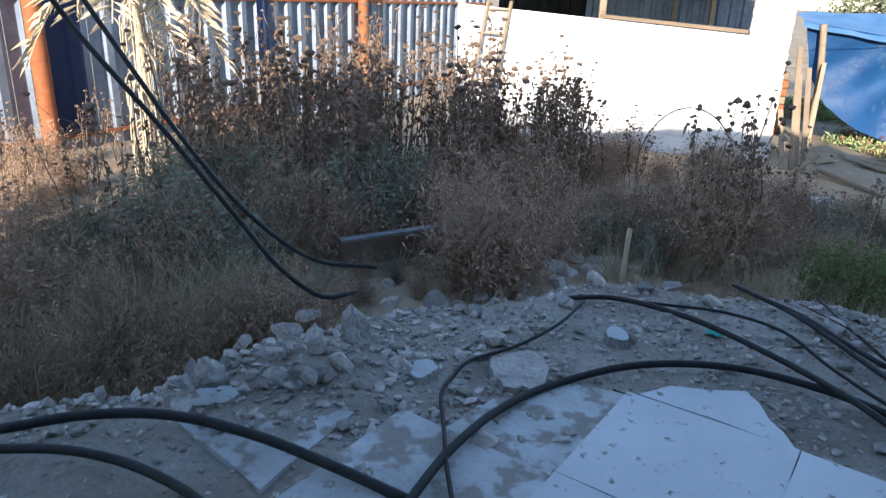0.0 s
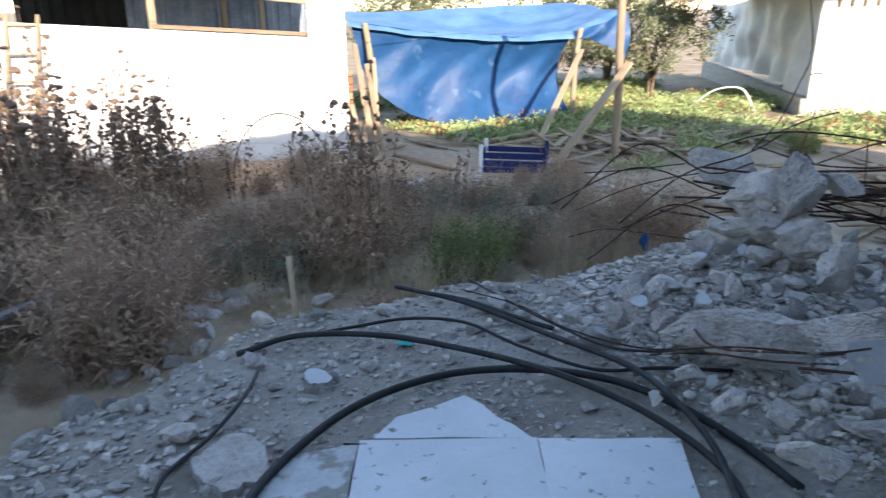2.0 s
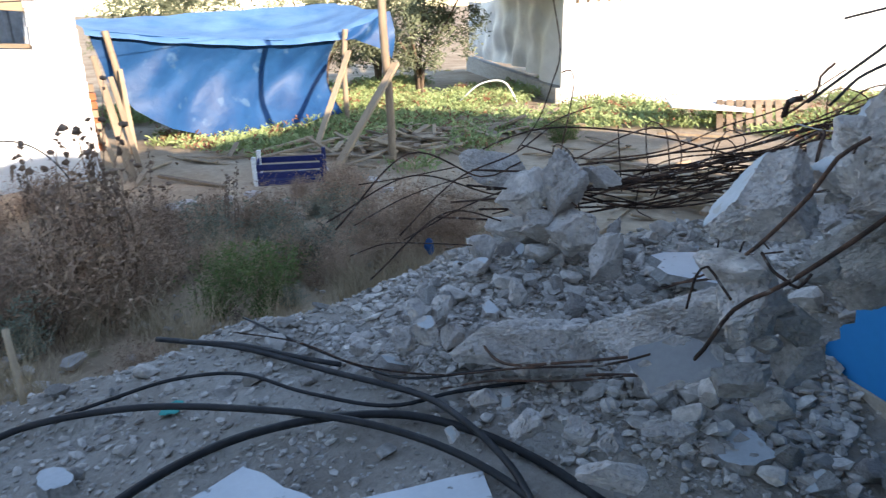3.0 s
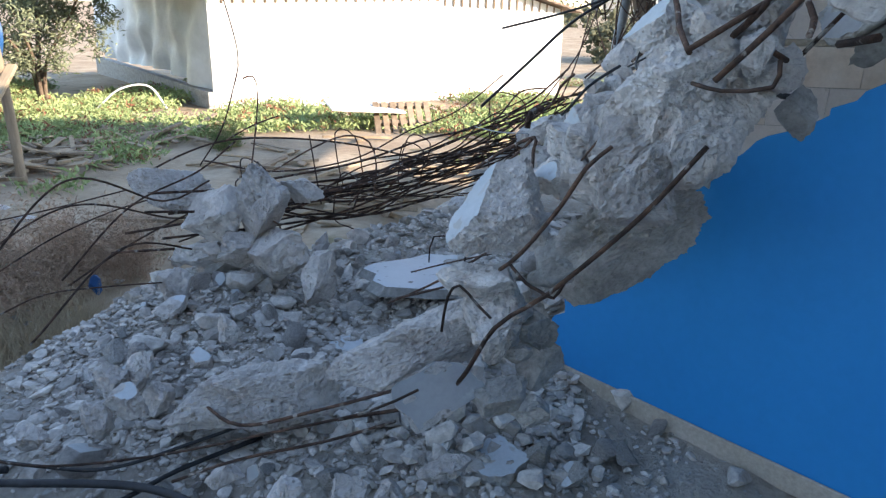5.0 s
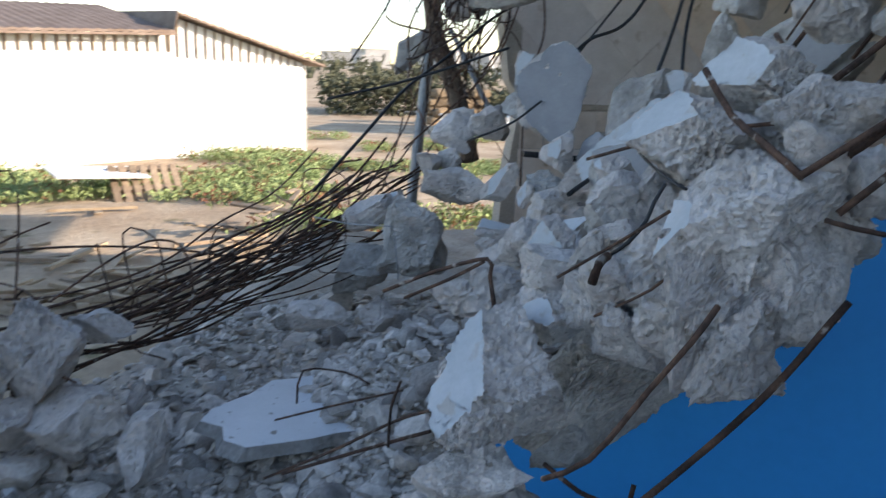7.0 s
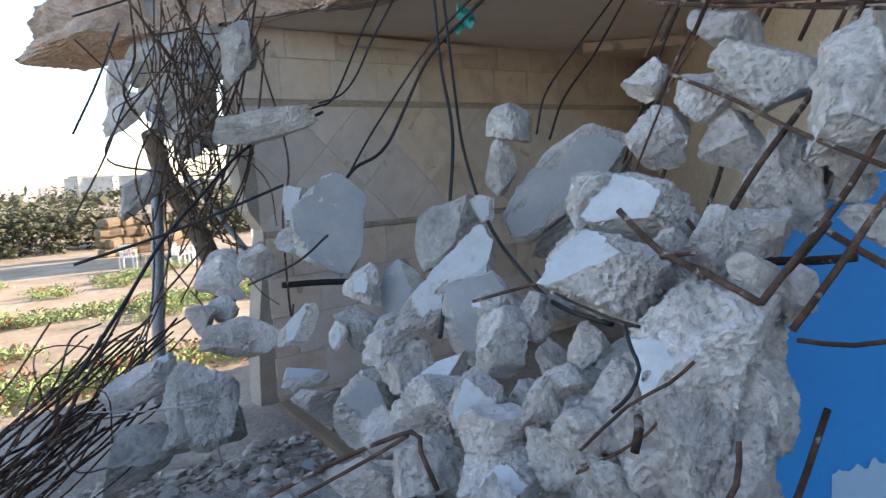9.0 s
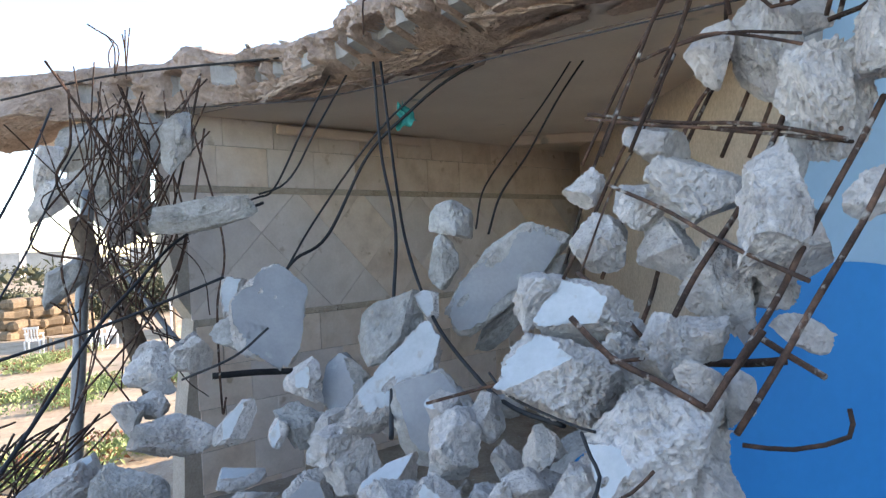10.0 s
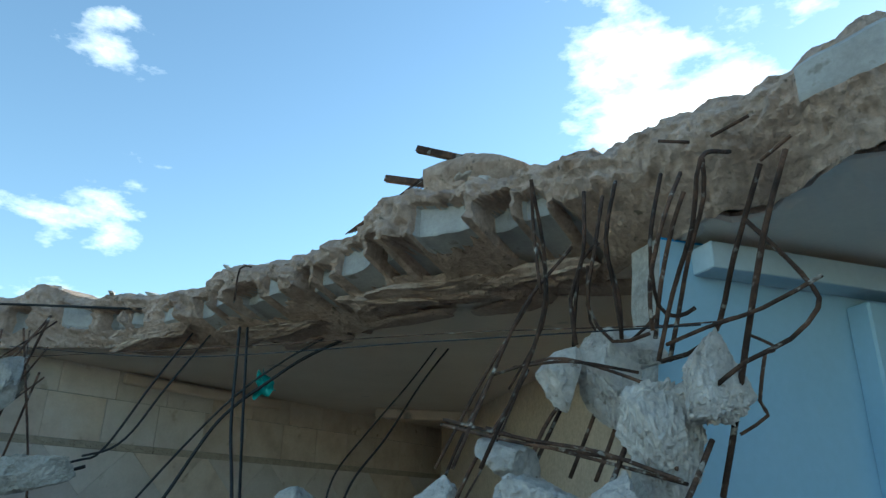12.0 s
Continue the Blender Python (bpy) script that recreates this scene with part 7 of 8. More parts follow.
# ---- loose rubble ----
def scatter_rubble():
    rng = np.random.default_rng(77)
    meshes = []
    for k in range(14):
        v, f, ids = rock_data(900 + k, 2, 15, 0.05, (0.2, 0.3, 0.9) if k % 5 == 0 else None, 0.4)
        me = bpy.data.meshes.new("rubble_stone")
        me.from_pydata([tuple(p) for p in v], [], f)
        me.materials.append(CONCRETE_GREY if k % 3 == 0 else CONCRETE)
        me.materials.append(PLASTER)
        me.polygons.foreach_set("material_index", np.array(ids, dtype=np.int32))
        meshes.append(me)

    rest_v, rest_f, made = [], [], [0, 0]

    def stone(x, y, s, dz=0.0):
        made[0] += 1
        if made[0] % 11 > 3:
            q = rock_data(900 + made[0] % 9, 2, 15, 0.05)[0] * np.array([1, rng.uniform(0.6, 1), rng.uniform(0.4, 0.8)]) * s
            a = rng.uniform(0, 6.28)
            q = np.stack([q[:, 0] * math.cos(a) - q[:, 1] * math.sin(a) + x, q[:, 0] * math.sin(a) + q[:, 1] * math.cos(a) + y, q[:, 2] + yard_z(x, y) + s * 0.3], 1)
            rest_v.append(q)
            rest_f.append(np.array(ico(2)[1]) + made[1])
            made[1] += len(q)
            return
        ob = new("rubble_stone", meshes[rng.integers(len(meshes))])
        sc = np.array([1, rng.uniform(0.6, 1), rng.uniform(0.4, 0.8)]) * s
        ob.matrix_world = Matrix.LocRotScale((x, y, yard_z(x, y) + s * 0.3 + dz), Euler(rng.uniform(0, 6.28, 3) * np.array([0.15, 0.15, 1])), Vector(sc))
        tagged(ob, "small broken concrete stone lying in the rubble", "rubble", "rubble stones")

    spots = [((-0.6, 2.45), (0.35, 0.2), 38, 0.035), ((2.2, 2.75), (0.35, 0.3), 40, 0.045), ((2.9, 2.4), (0.4, 0.35), 60, 0.04), ((3.4, 2.2), (0.4, 0.5), 60, 0.05),
             ((2.45, 1.2), (0.2, 0.35), 55, 0.05), ((2.6, 1.6), (0.3, 0.3), 40, 0.035), ((2.0, 1.8), (0.3, 0.35), 18, 0.035), ((3.2, 0.6), (0.5, 0.5), 60, 0.07), ((4.2, 0.9), (0.6, 0.6), 50, 0.08),
             ((0.3, 3.0), (0.6, 0.3), 30, 0.035), ((1.2, 3.1), (0.6, 0.3), 12, 0.03), ((4.3, -0.6), (0.7, 0.7), 30, 0.08), ((3.9, 2.0), (0.5, 0.4), 30, 0.06),
             ((1.0, 4.3), (0.5, 0.4), 60, 0.045), ((2.4, 4.6), (0.8, 0.5), 60, 0.035), ((3.9, 5.2), (0.8, 0.7), 50, 0.04), ((4.6, 3.1), (0.7, 0.5), 40, 0.05)]
    for (cx, cy), (sx, sy), n, s in spots:
        for i in range(n):
            stone(cx + rng.normal(0, sx), cy + rng.normal(0, sy), s * rng.lognormal(0, 0.45))
    ob = obj_from("rubble", np.concatenate(rest_v), np.concatenate(rest_f), GRAVEL)
    tagged(ob, "loose broken concrete rubble heaped on the floor", "rubble", kind="stuff")
    # gravel and grit: uncountable
    v0, f0 = ico(1)
    verts, faces = [], []
    base = []
    for k in range(12):
        q = v0.copy()
        for i in range(6):
            nn = rng.normal(size=3)
            nn /= np.linalg.norm(nn)
            q -= np.maximum(q @ nn - rng.uniform(0.4, 0.8), 0)[:, None] * nn
        base.append(q)
    allv, allf, off = [], [], 0
    fa = np.array(f0)
    count = 0
    while count < 11500:
        x, y = rng.uniform(-1.6, 5.2), rng.uniform(0.4, 3.9)
        if y > np.interp(x, EDGE_X, EDGE_Y) + 0.45 or (y - 0.935) < (x - 2.98) * 1.23 - 0.1 and x > 1.5 and x < 3.0:
            continue
        dens = 0.35 + 0.65 * max(0, noise.noise(Vector((x * 1.3, y * 1.3, 11))) + 0.35) + (0.5 if 1.9 < x < 4 and 0.9 < y < 2.9 else 0)
        if x < 1.95:
            dens *= 0.45
        if rng.random() > dens:
            continue
        # keep the whole tiles mostly clear
        if -0.1 < (x - 1.27) * 0.814 - (y - 1.99) * 0.581 + 0.62 < 1.0 and (x - 1.27) * 0.581 + (y - 1.99) * 0.814 < 0 and rng.random() < 0.93:
            continue
        s = 0.006 * rng.lognormal(0, 0.6) + 0.003
        if s > 0.035:
            continue
        a = rng.uniform(0, 6.28)
        q = base[rng.integers(12)] * np.array([s * 1.3, s, s * 0.75])
        ca, sa = math.cos(a), math.sin(a)
        q = np.stack([q[:, 0] * ca - q[:, 1] * sa + x, q[:, 0] * sa + q[:, 1] * ca + y, q[:, 2] + floor_z(x, y) + s * 0.35], 1)
        allv.append(q)
        allf.append(fa + off)
        off += len(q)
        count += 1
    fields = (((2.05, 3.9), (1.0, 3.0), 8000, 0.0125), ((-1.5, 0.6), (2.0, 3.2), 1500, 0.015), ((0.6, 2.2), (2.2, 3.5), 900, 0.009), ((2.2, 3.0), (0.75, 1.6), 1200, 0.02), ((3.0, 5.4), (-0.3, 2.2), 2800, 0.022))
    for (x0, x1), (y0, y1), num, mean in fields:
        for i in range(num):
            x, y = rng.uniform(x0, x1), rng.uniform(y0, y1)
            if y > np.interp(x, EDGE_X, EDGE_Y) + 0.5 or (1.5 < x < 2.98 and (y - 0.935) < (x - 2.98) * 1.23 + 0.02):
                continue
            s = min(mean * rng.lognormal(-0.2, 0.5), 0.06)
            a, tl = rng.uniform(0, 6.28), rng.uniform(-0.5, 0.5)
            q = base[rng.integers(12)] * np.array([s * rng.uniform(1, 1.7), s, s * rng.uniform(0.35, 0.8)])
            q[:, 2] += q[:, 0] * tl
            ca, sa = math.cos(a), math.sin(a)
            q = np.stack([q[:, 0] * ca - q[:, 1] * sa + x, q[:, 0] * sa + q[:, 1] * ca + y, q[:, 2] + floor_z(x, y) + s * 0.4], 1)
            allv.append(q)
            allf.append(fa + off)
            off += len(q)
    ob = obj_from("gravel", np.concatenate(allv), np.concatenate(allf), GRAVEL)
    tagged(ob, "grey gravel and grit strewn over the broken floor", "gravel", kind="stuff")


# ---- plants ----
def dry_bush(seed, h=1.0, spread=0.45, stems=70):
    """A dead brown bush: many thin stems, forked twigs, withered leaf scraps and seed heads."""
    rng = np.random.default_rng(seed)
    L = Leafy()
    for i in range(stems):
        a, lean = rng.uniform(0, 6.28), rng.uniform(0.05, 1.0) * spread
        hh = h * rng.uniform(0.45, 1.05) * (1 - 0.35 * lean / max(spread, 0.01))
        b = np.array([rng.normal(0, 0.1), rng.normal(0, 0.1), -0.05])
        tip = np.array([math.cos(a) * lean * h, math.sin(a) * lean * h, hh])
        p = [b + (tip * np.array([f ** 1.3, f ** 1.3, f])) + rng.normal(0, 0.02, 3) * f for f in np.linspace(0, 1, 5)]
        L.stem(p, 0.007)
        for k in range(rng.integers(9, 15)):
            f = rng.uniform(0.25, 1)
            q = b + tip * np.array([f ** 1.3, f ** 1.3, f])
            d = np.array([rng.normal(0, 0.09), rng.normal(0, 0.09), rng.uniform(0.02, 0.16)]) * h
            L.stem([q, q + d], 0.004)
            for r in range(rng.integers(1, 3)):
                e = q + d * rng.uniform(0.3, 1)
                L.leaf(e, rng.normal(0, 0.03, 3) + np.array([0, 0, 0.006]), 0.0075, 1, rng)
            if rng.random() < 0.16:
                L.head(q + d, rng.uniform(0.006, 0.013), 0, rng, 0.9)
    return L.make("dry_bush", [DRYSTEM, DRYLEAF], "withered_leaves")


def umbel_weed(seed, h=1.3):
    """A clump of tall dead stalks, dark seeds packed along them and round heads at the tips."""
    rng = np.random.default_rng(seed)
    L = Leafy()
    for s in range(rng.integers(3, 7)):
        lean = rng.normal(0, 0.11, 2)
        foot = rng.normal(0, 0.07, 2)
        hh = h * rng.uniform(0.6, 1.05)
        spine = [np.array([foot[0] + rng.normal(0, 0.012) + lean[0] * f * hh, foot[1] + rng.normal(0, 0.012) + lean[1] * f * hh, f * hh]) for f in np.linspace(-0.04, 1, 7)]
        L.stem(spine, 0.019)

        def on(f):
            i = min(int(f * 6), 5)
            return spine[i] + (spine[i + 1] - spine[i]) * (f * 6 - i)
        for k in range(rng.integers(16, 30)):      # seeds and shrivelled leaves close along the stalk
            q = on(rng.uniform(0.3, 0.97)) + rng.normal(0, [0.016, 0.016, 0.02])
            if rng.random() < 0.5:
                L.head(q, rng.uniform(0.008, 0.017), 1, rng, 1.2)
            else:
                L.leaf(q, rng.normal(0, 0.03, 3) + np.array([0, 0, -0.03]), 0.012, 1, rng)
        for k in range(rng.integers(1, 4)):
            q = on(rng.uniform(0.45, 0.95))
            d = np.array([rng.normal(0, 0.1), rng.normal(0, 0.1), rng.uniform(0.08, 0.22)])
            L.stem([q, q + d * np.array([0.7, 0.7, 0.4]), q + d], 0.009)
            L.head(q + d, rng.uniform(0.013, 0.026), 1, rng, 0.65)
        L.head(spine[-1], rng.uniform(0.018, 0.034), 1, rng, 0.6)
    ob = L.make("dead_umbel_weed", [DOCKSTEM, DOCKSEED], "seed_spray")
    for c in ob.children:
        tagged(c, "dark dried seed heads", kind="stuff")
    return ob


def grass_tuft(seed, h=0.5, n=140, r=0.22):
    rng = np.random.default_rng(seed)
    L = Leafy()
    for i in range(n):
        b = np.array([rng.normal(0, r * 0.5), rng.normal(0, r * 0.5), -0.03])
        hh = h * rng.uniform(0.4, 1.1)
        d = np.array([rng.normal(0, 0.3), rng.normal(0, 0.3), 1]) * hh
        L.stem([b, b + d * 0.5 + rng.normal(0, 0.01, 3), b + d * np.array([1.3, 1.3, 0.92])], 0.0045)
    return L.make("dry_grass_tuft", [DRYGRASS])


def green_bush(seed, h=0.8, spread=0.45, material=None, n=60, leaf=0.035):
    rng = np.random.default_rng(seed)
    L = Leafy()
    for i in range(n):
        a, lean = rng.uniform(0, 6.28), rng.uniform(0, 1) * spread
        hh = h * rng.uniform(0.4, 1.0)
        tip = np.array([math.cos(a) * lean, math.sin(a) * lean, hh])
        b = np.array([rng.normal(0, 0.06), rng.normal(0, 0.06), -0.04])
        L.stem([b, b + tip * 0.5 + rng.normal(0, 0.02, 3), b + tip], 0.006)
        for k in range(26):
            f = rng.uniform(0.15, 1)
            q = b + tip * f + rng.normal(0, 0.02, 3)
            L.leaf(q, rng.normal(0, 1, 3) * leaf * np.array([1, 1, 0.7]) + np.array([0, 0, leaf * 0.4]), leaf * 0.22, 1, rng)
    return L.make("green_bush", [DRYSTEM, material or GREYGREEN], "leaves")


DRYLEAF = mat("withered_leaf", [(0.25, 0.165, 0.115), (0.46, 0.33, 0.225)], 16, 0.95, 0.1, 40, vary=0.3)


def yard_z(x, y):
    """Ground or rubble skirt under a plant."""
    z = gz(x, y)
    if y < np.interp(x, EDGE_X, EDGE_Y) + 0.9:
        z = max(z, floor_z(x, y))
    return z


def plant_yard():
    rng = np.random.default_rng(101)
    far = pose(0, 0, -400)

    def kinds(make, label, cat, group, n, **kw):
        out = []
        for i in range(n):
            ob = make(1000 + i * 13 + len(label), **kw)
            tagged(ob, label, cat, group)
            out.append(ob)
        return out

    used = {}

    def put(pool, x, y, s, sx=1.0):
        if x < -0.46 * y and y > 3.4:      # kept low before the fence's near end
            s *= 0.6
        if -0.95 < x < 0.15 and 3.4 < y < 4.95:      # only low growth before the trough
            s = min(s, 0.32)
        ob = pool[rng.integers(len(pool))]
        m = Matrix.LocRotScale((x, y, yard_z(x, y) - 0.02), Euler((rng.normal(0, 0.06), rng.normal(0, 0.06), rng.uniform(0, 6.28))), Vector((s * sx, s * sx, s)))
        if ob.name not in used:
            used[ob.name] = 1
            ob.matrix_world = m
        else:
            c = copy_thing(ob, Matrix.Identity(4))
            c.matrix_world = m

    bush = kinds(dry_bush, "dead brown bush of thin brittle stems in the yard", "dry bush", "dry bushes", 5)
    umbel = kinds(umbel_weed, "tall dead weed with dark round seed heads", "weed", "seed head weeds", 6)
    tuft = kinds(grass_tuft, "tuft of dry straw-coloured grass", "grass", "dry grass tufts", 4)
    grey = kinds(green_bush, "low grey-green bush among dead weeds", "bush", "grey-green bushes", 3)
    gree = kinds(green_bush, "fresh green leafy bush at the rubble edge", "bush", "green bushes", 2, material=GREEN)
    # the dense dead thicket before the fence
    for i in range(44):
        x, y = rng.uniform(-4.6, 1.0), rng.uniform(3.6, 9.0)
        if y < np.interp(x, EDGE_X, EDGE_Y) + 0.75 or (x + 8.5) * 0.864 - (y - 2.0) * 0.502 < 0.5:
            continue
        if abs(x + 0.42 * y) < 0.3 and y > 4.5:
            continue
        put(bush, x, y, rng.uniform(0.6, 1.1), 1.15)
    for x, y, s in ((-0.1, 4.35, 1.0), (0.25, 4.55, 1.05), (0.55, 4.5, 0.9), (-0.5, 4.7, 0.9), (-1.9, 3.7, 1.05), (-2.3, 3.4, 1.1), (-1.7, 4.3, 1.0), (-2.7, 4.0, 1.2), (-2.9, 4.6, 1.2), (-1.3, 5.0, 0.9), (0.3, 5.2, 1.0), (0.9, 5.1, 0.8), (-2.2, 2.75, 1.0),
                    (-2.8, 3.1, 1.1), (0.0, 5.8, 0.9), (0.7, 6.2, 0.8), (2.0, 5.05, 1.0), (2.2, 5.25, 1.1), (1.85, 5.3, 0.9), (2.35, 4.95, 0.7), (4.3, 4.1, 0.8), (4.55, 4.35, 0.85), (4.7, 3.9, 0.7), (4.15, 4.5, 0.7), (5.0, 4.1, 0.6), (4.0, 4.0, 0.5)):
        put(bush, x, y, s)
    for i in range(26):
        x, y = rng.uniform(-2.9, -0.2), rng.uniform(4.3, 6.4)
        put(grey, x, y, rng.uniform(0.7, 1.15), 1.1)
    for i in range(60):
        x, y = rng.uniform(0.9, 5.4), rng.uniform(4.1, 7.0)
        put((bush, tuft, bush, grey, umbel)[i % 5], x, y, rng.uniform(0.18, 0.4), 1.3)
    for i in range(40):
        x = rng.uniform(-2.4, -0.2)
        put(tuft, x, np.interp(x, EDGE_X, EDGE_Y) + rng.uniform(0.5, 1.7), rng.uniform(0.8, 1.4))
    # weeds down to the broken edge of the floor
    for i in range(34):
        x = rng.uniform(-2.7, -0.6)
        y = np.interp(x, EDGE_X, EDGE_Y) + rng.uniform(0.28, 1.0)
        put((bush, bush, tuft)[i % 3], x, y, rng.uniform(0.4, 0.75), 1.1)
    for x, y, s in ((-2.0, 4.4, 1.25), (-2.4, 4.9, 1.35), (-1.6, 5.2, 1.2), (-0.6, 5.6, 1.2), (-2.9, 5.4, 1.4), (-3.3, 5.1, 1.4), (-0.9, 6.1, 1.3), (-1.2, 5.7, 1.3)):
        put(umbel, x, y, s)
    for i in range(38):
        x, y = rng.uniform(0.8, 3.5), rng.uniform(5.2, 8.6)
        put(bush, x, y, rng.uniform(0.35, 0.7), 1.3)
    for i in range(30):
        x, y = rng.uniform(3.3, 5.6), rng.uniform(4.2, 6.3)
        put(bush if i % 4 else grey, x, y, rng.uniform(0.3, 0.6), 1.3)
    for i in range(46):
        x, y = rng.uniform(-4.2, 0.6), rng.uniform(5.5, 9.0)
        if (x + 8.5) * 0.864 - (y - 2.0) * 0.502 < 0.7:
            continue
        if abs(x + 0.42 * y) < 0.25:
            continue
        put(umbel, x, y, rng.uniform(1.0, 1.45))
    for x, y, s in ((0.9, 7.4, 1.15), (1.1, 7.6, 1.2), (1.3, 7.2, 1.0), (1.5, 7.5, 1.1), (1.25, 7.9, 1.1), (0.6, 7.6, 1.1), (0.3, 7.2, 1.2), (1.8, 7.4, 0.9), (2.1, 7.2, 0.75), (2.6, 7.0, 0.65), (2.1, 5.2, 1.15), (2.3, 5.35, 1.2), (2.0, 5.4, 1.0), (2.45, 5.2, 1.05), (2.9, 6.4, 0.7),
                    (-0.4, 7.8, 1.4), (0.0, 8.2, 1.4), (3.2, 6.0, 0.75), (3.6, 5.6, 0.6)):
        put(umbel, x, y, s)
    for i in range(16):
        put(umbel, rng.uniform(-1.9, -0.6), rng.uniform(6.6, 8.4), rng.uniform(1.0, 1.4))
    for i in range(9):
        put(umbel, rng.normal(1.25, 0.16), rng.normal(7.1, 0.2), rng.uniform(0.9, 1.15))
        put(umbel, rng.normal(0.5, 0.2), rng.normal(7.6, 0.2), rng.uniform(0.9, 1.2))
    for i in range(64):
        x, y = rng.uniform(-2.6, 3.2), rng.uniform(3.3, 5.4)
        if y < np.interp(x, EDGE_X, EDGE_Y) + 0.45:
            continue
        put(tuft, x, y, rng.uniform(0.5, 1.1))
    for x, y, s in ((-0.9, 3.75, 1.2), (-1.1, 3.6, 1.1), (-0.7, 3.95, 1.1), (-1.4, 3.45, 1.1), (-0.5, 4.05, 1.0), (3.45, 3.85, 0.9), (3.6, 3.75, 0.9), (3.75, 3.7, 0.8), (3.3, 3.95, 0.8), (3.9, 3.75, 0.8), (3.55, 4.05, 0.7)):
        put(tuft, x, y, s)
    for x, y, s in ((-0.9, 5.6, 0.9), (-1.3, 6.0, 1.0), (-0.3, 6.0, 0.9), (-0.7, 6.5, 1.0), (-1.8, 5.4, 0.9), (0.6, 5.6, 0.6), (1.4, 5.4, 0.7), (1.6, 5.0, 0.6), (-2.3, 4.9, 0.7), (3.4, 5.6, 0.7), (2.7, 5.9, 0.6), (-0.1, 6.9, 0.8), (3.9, 5.3, 0.6), (4.6, 5.2, 0.6)):
        put(grey, x, y, s)
    for x, y, s in ((2.85, 4.3, 0.75), (3.15, 4.45, 0.65), (2.65, 4.5, 0.6), (3.0, 4.8, 0.55), (-2.2, 3.1, 0.4), (9.8, 5.65, 0.7), (9.95, 5.5, 0.6), (9.6, 5.5, 0.6)):
        put(gree, x, y, s)


def green_field():
    """Low fresh weeds over the sunlit part of the yard."""
    rng = np.random.default_rng(55)
    L = Leafy()
    n = 0
    while n < 7500:
        x, y = rng.uniform(6.5, 24), rng.uniform(-6, 17)
        # barn footprint and its far side stay bare
        if (x - 20.0) * 0.79 + (y - 0.68) * 0.61 > -0.15 and y > 0.5:
            if not (x < 19 and y > 9):
                continue
        if x < 9.3 and y < 3.6:
            continue
        d = noise.noise(Vector((x * 0.35, y * 0.35, 2))) + 0.5 * noise.noise(Vector((x * 1.1, y * 1.1, 6)))
        near = (x - 20.0) * 0.79 + (y - 0.68) * 0.61
        want = 0.24 if y < 0.6 else (-0.1 if near > -4.2 or y > 8.0 else 0.22)
        if d < want:
            continue
        n += 1
        z = gz(x, y)
        hh = rng.uniform(0.1, 0.34) * (1.15 if near > -3.5 else 0.8)
        mi = 1 if rng.random() < 0.14 else 0
        for k in range(14):
            q = np.array([x + rng.normal(0, 0.10), y + rng.normal(0, 0.10), z + rng.uniform(0, 0.7) * hh])
            L.leaf(q, np.array([rng.normal(0, 0.07), rng.normal(0, 0.07), rng.uniform(0.02, 0.12)]) * 0.8, 0.015, mi, rng)
    ob = L.make("green_weeds", [WEEDLIT, DRYLEAF_RED])
    tagged(ob, "low fresh green weeds on the sunlit ground", "weeds", kind="stuff")
    # litter of straw and twigs over the bare yard
    L = Leafy()
    for i in range(5200):
        x, y = rng.uniform(-3, 14), rng.uniform(0.6, 10)
        if y < np.interp(x, EDGE_X, EDGE_Y) + 0.6:
            continue
        q = np.array([x, y, yard_z(x, y) + 0.012])
        a = rng.uniform(0, 6.28)
        d = np.array([math.cos(a), math.sin(a), rng.normal(0, 0.12)]) * rng.uniform(0.05, 0.22)
        L.stem([q, q + d * 0.5, q + d], 0.006)
    ob = L.make("straw_litter", [DRYGRASS])
    tagged(ob, "dry straw and twigs littering the yard", "litter", kind="stuff")


DRYLEAF_RED = mat("reddish_dry_weed", [(0.20, 0.085, 0.05), (0.30, 0.15, 0.09)], 9, 0.95, 0.1, 40, vary=0.3)


def tree(name, x, y, h, crown_r, seed, label):
    rng = np.random.default_rng(seed)
    t = empty(name, Matrix.Translation((x, y, gz(x, y))))
    limbs = []
    for k in range(4):
        a = k * 1.6 + rng.uniform(0, 0.6)
        pts = [(0.06 * math.cos(a), 0.06 * math.sin(a), -0.1), (0.15 * math.cos(a), 0.15 * math.sin(a), h * 0.25), (crown_r * 0.4 * math.cos(a), crown_r * 0.4 * math.sin(a), h * 0.5), (crown_r * 0.7 * math.cos(a), crown_r * 0.7 * math.sin(a), h * 0.75)]
        tube("limb" if k else "trunk", pts, 0.05 if k else 0.075, BARK, 7, t, 0.2, 0.35)
        limbs.append(np.array(pts[-1]))
    L = Leafy()
    cl = []
    for i in range(70):
        a, rr, zz = rng.uniform(0, 6.28), crown_r * math.sqrt(rng.random()), rng.uniform(0.26, 1.0)
        rr *= math.sqrt(max(0.05, 1 - ((zz - 0.62) / 0.42) ** 2))
        cl.append(np.array([rr * math.cos(a), rr * math.sin(a), zz * h]))
    for c in cl:
        s = rng.uniform(0.18, 0.4)
        for k in range(130):
            q = c + rng.normal(0, s * 0.5, 3)
            L.leaf(q, rng.normal(0, 0.07, 3), 0.02, 0, rng)
        L.stem([c * np.array([0.5, 0.5, 0.8]), c], 0.02, 1)
    cr = L.make("crown", [OLIVE, BARK])
    cr.parent = t
    tagged(t, label, "tree")


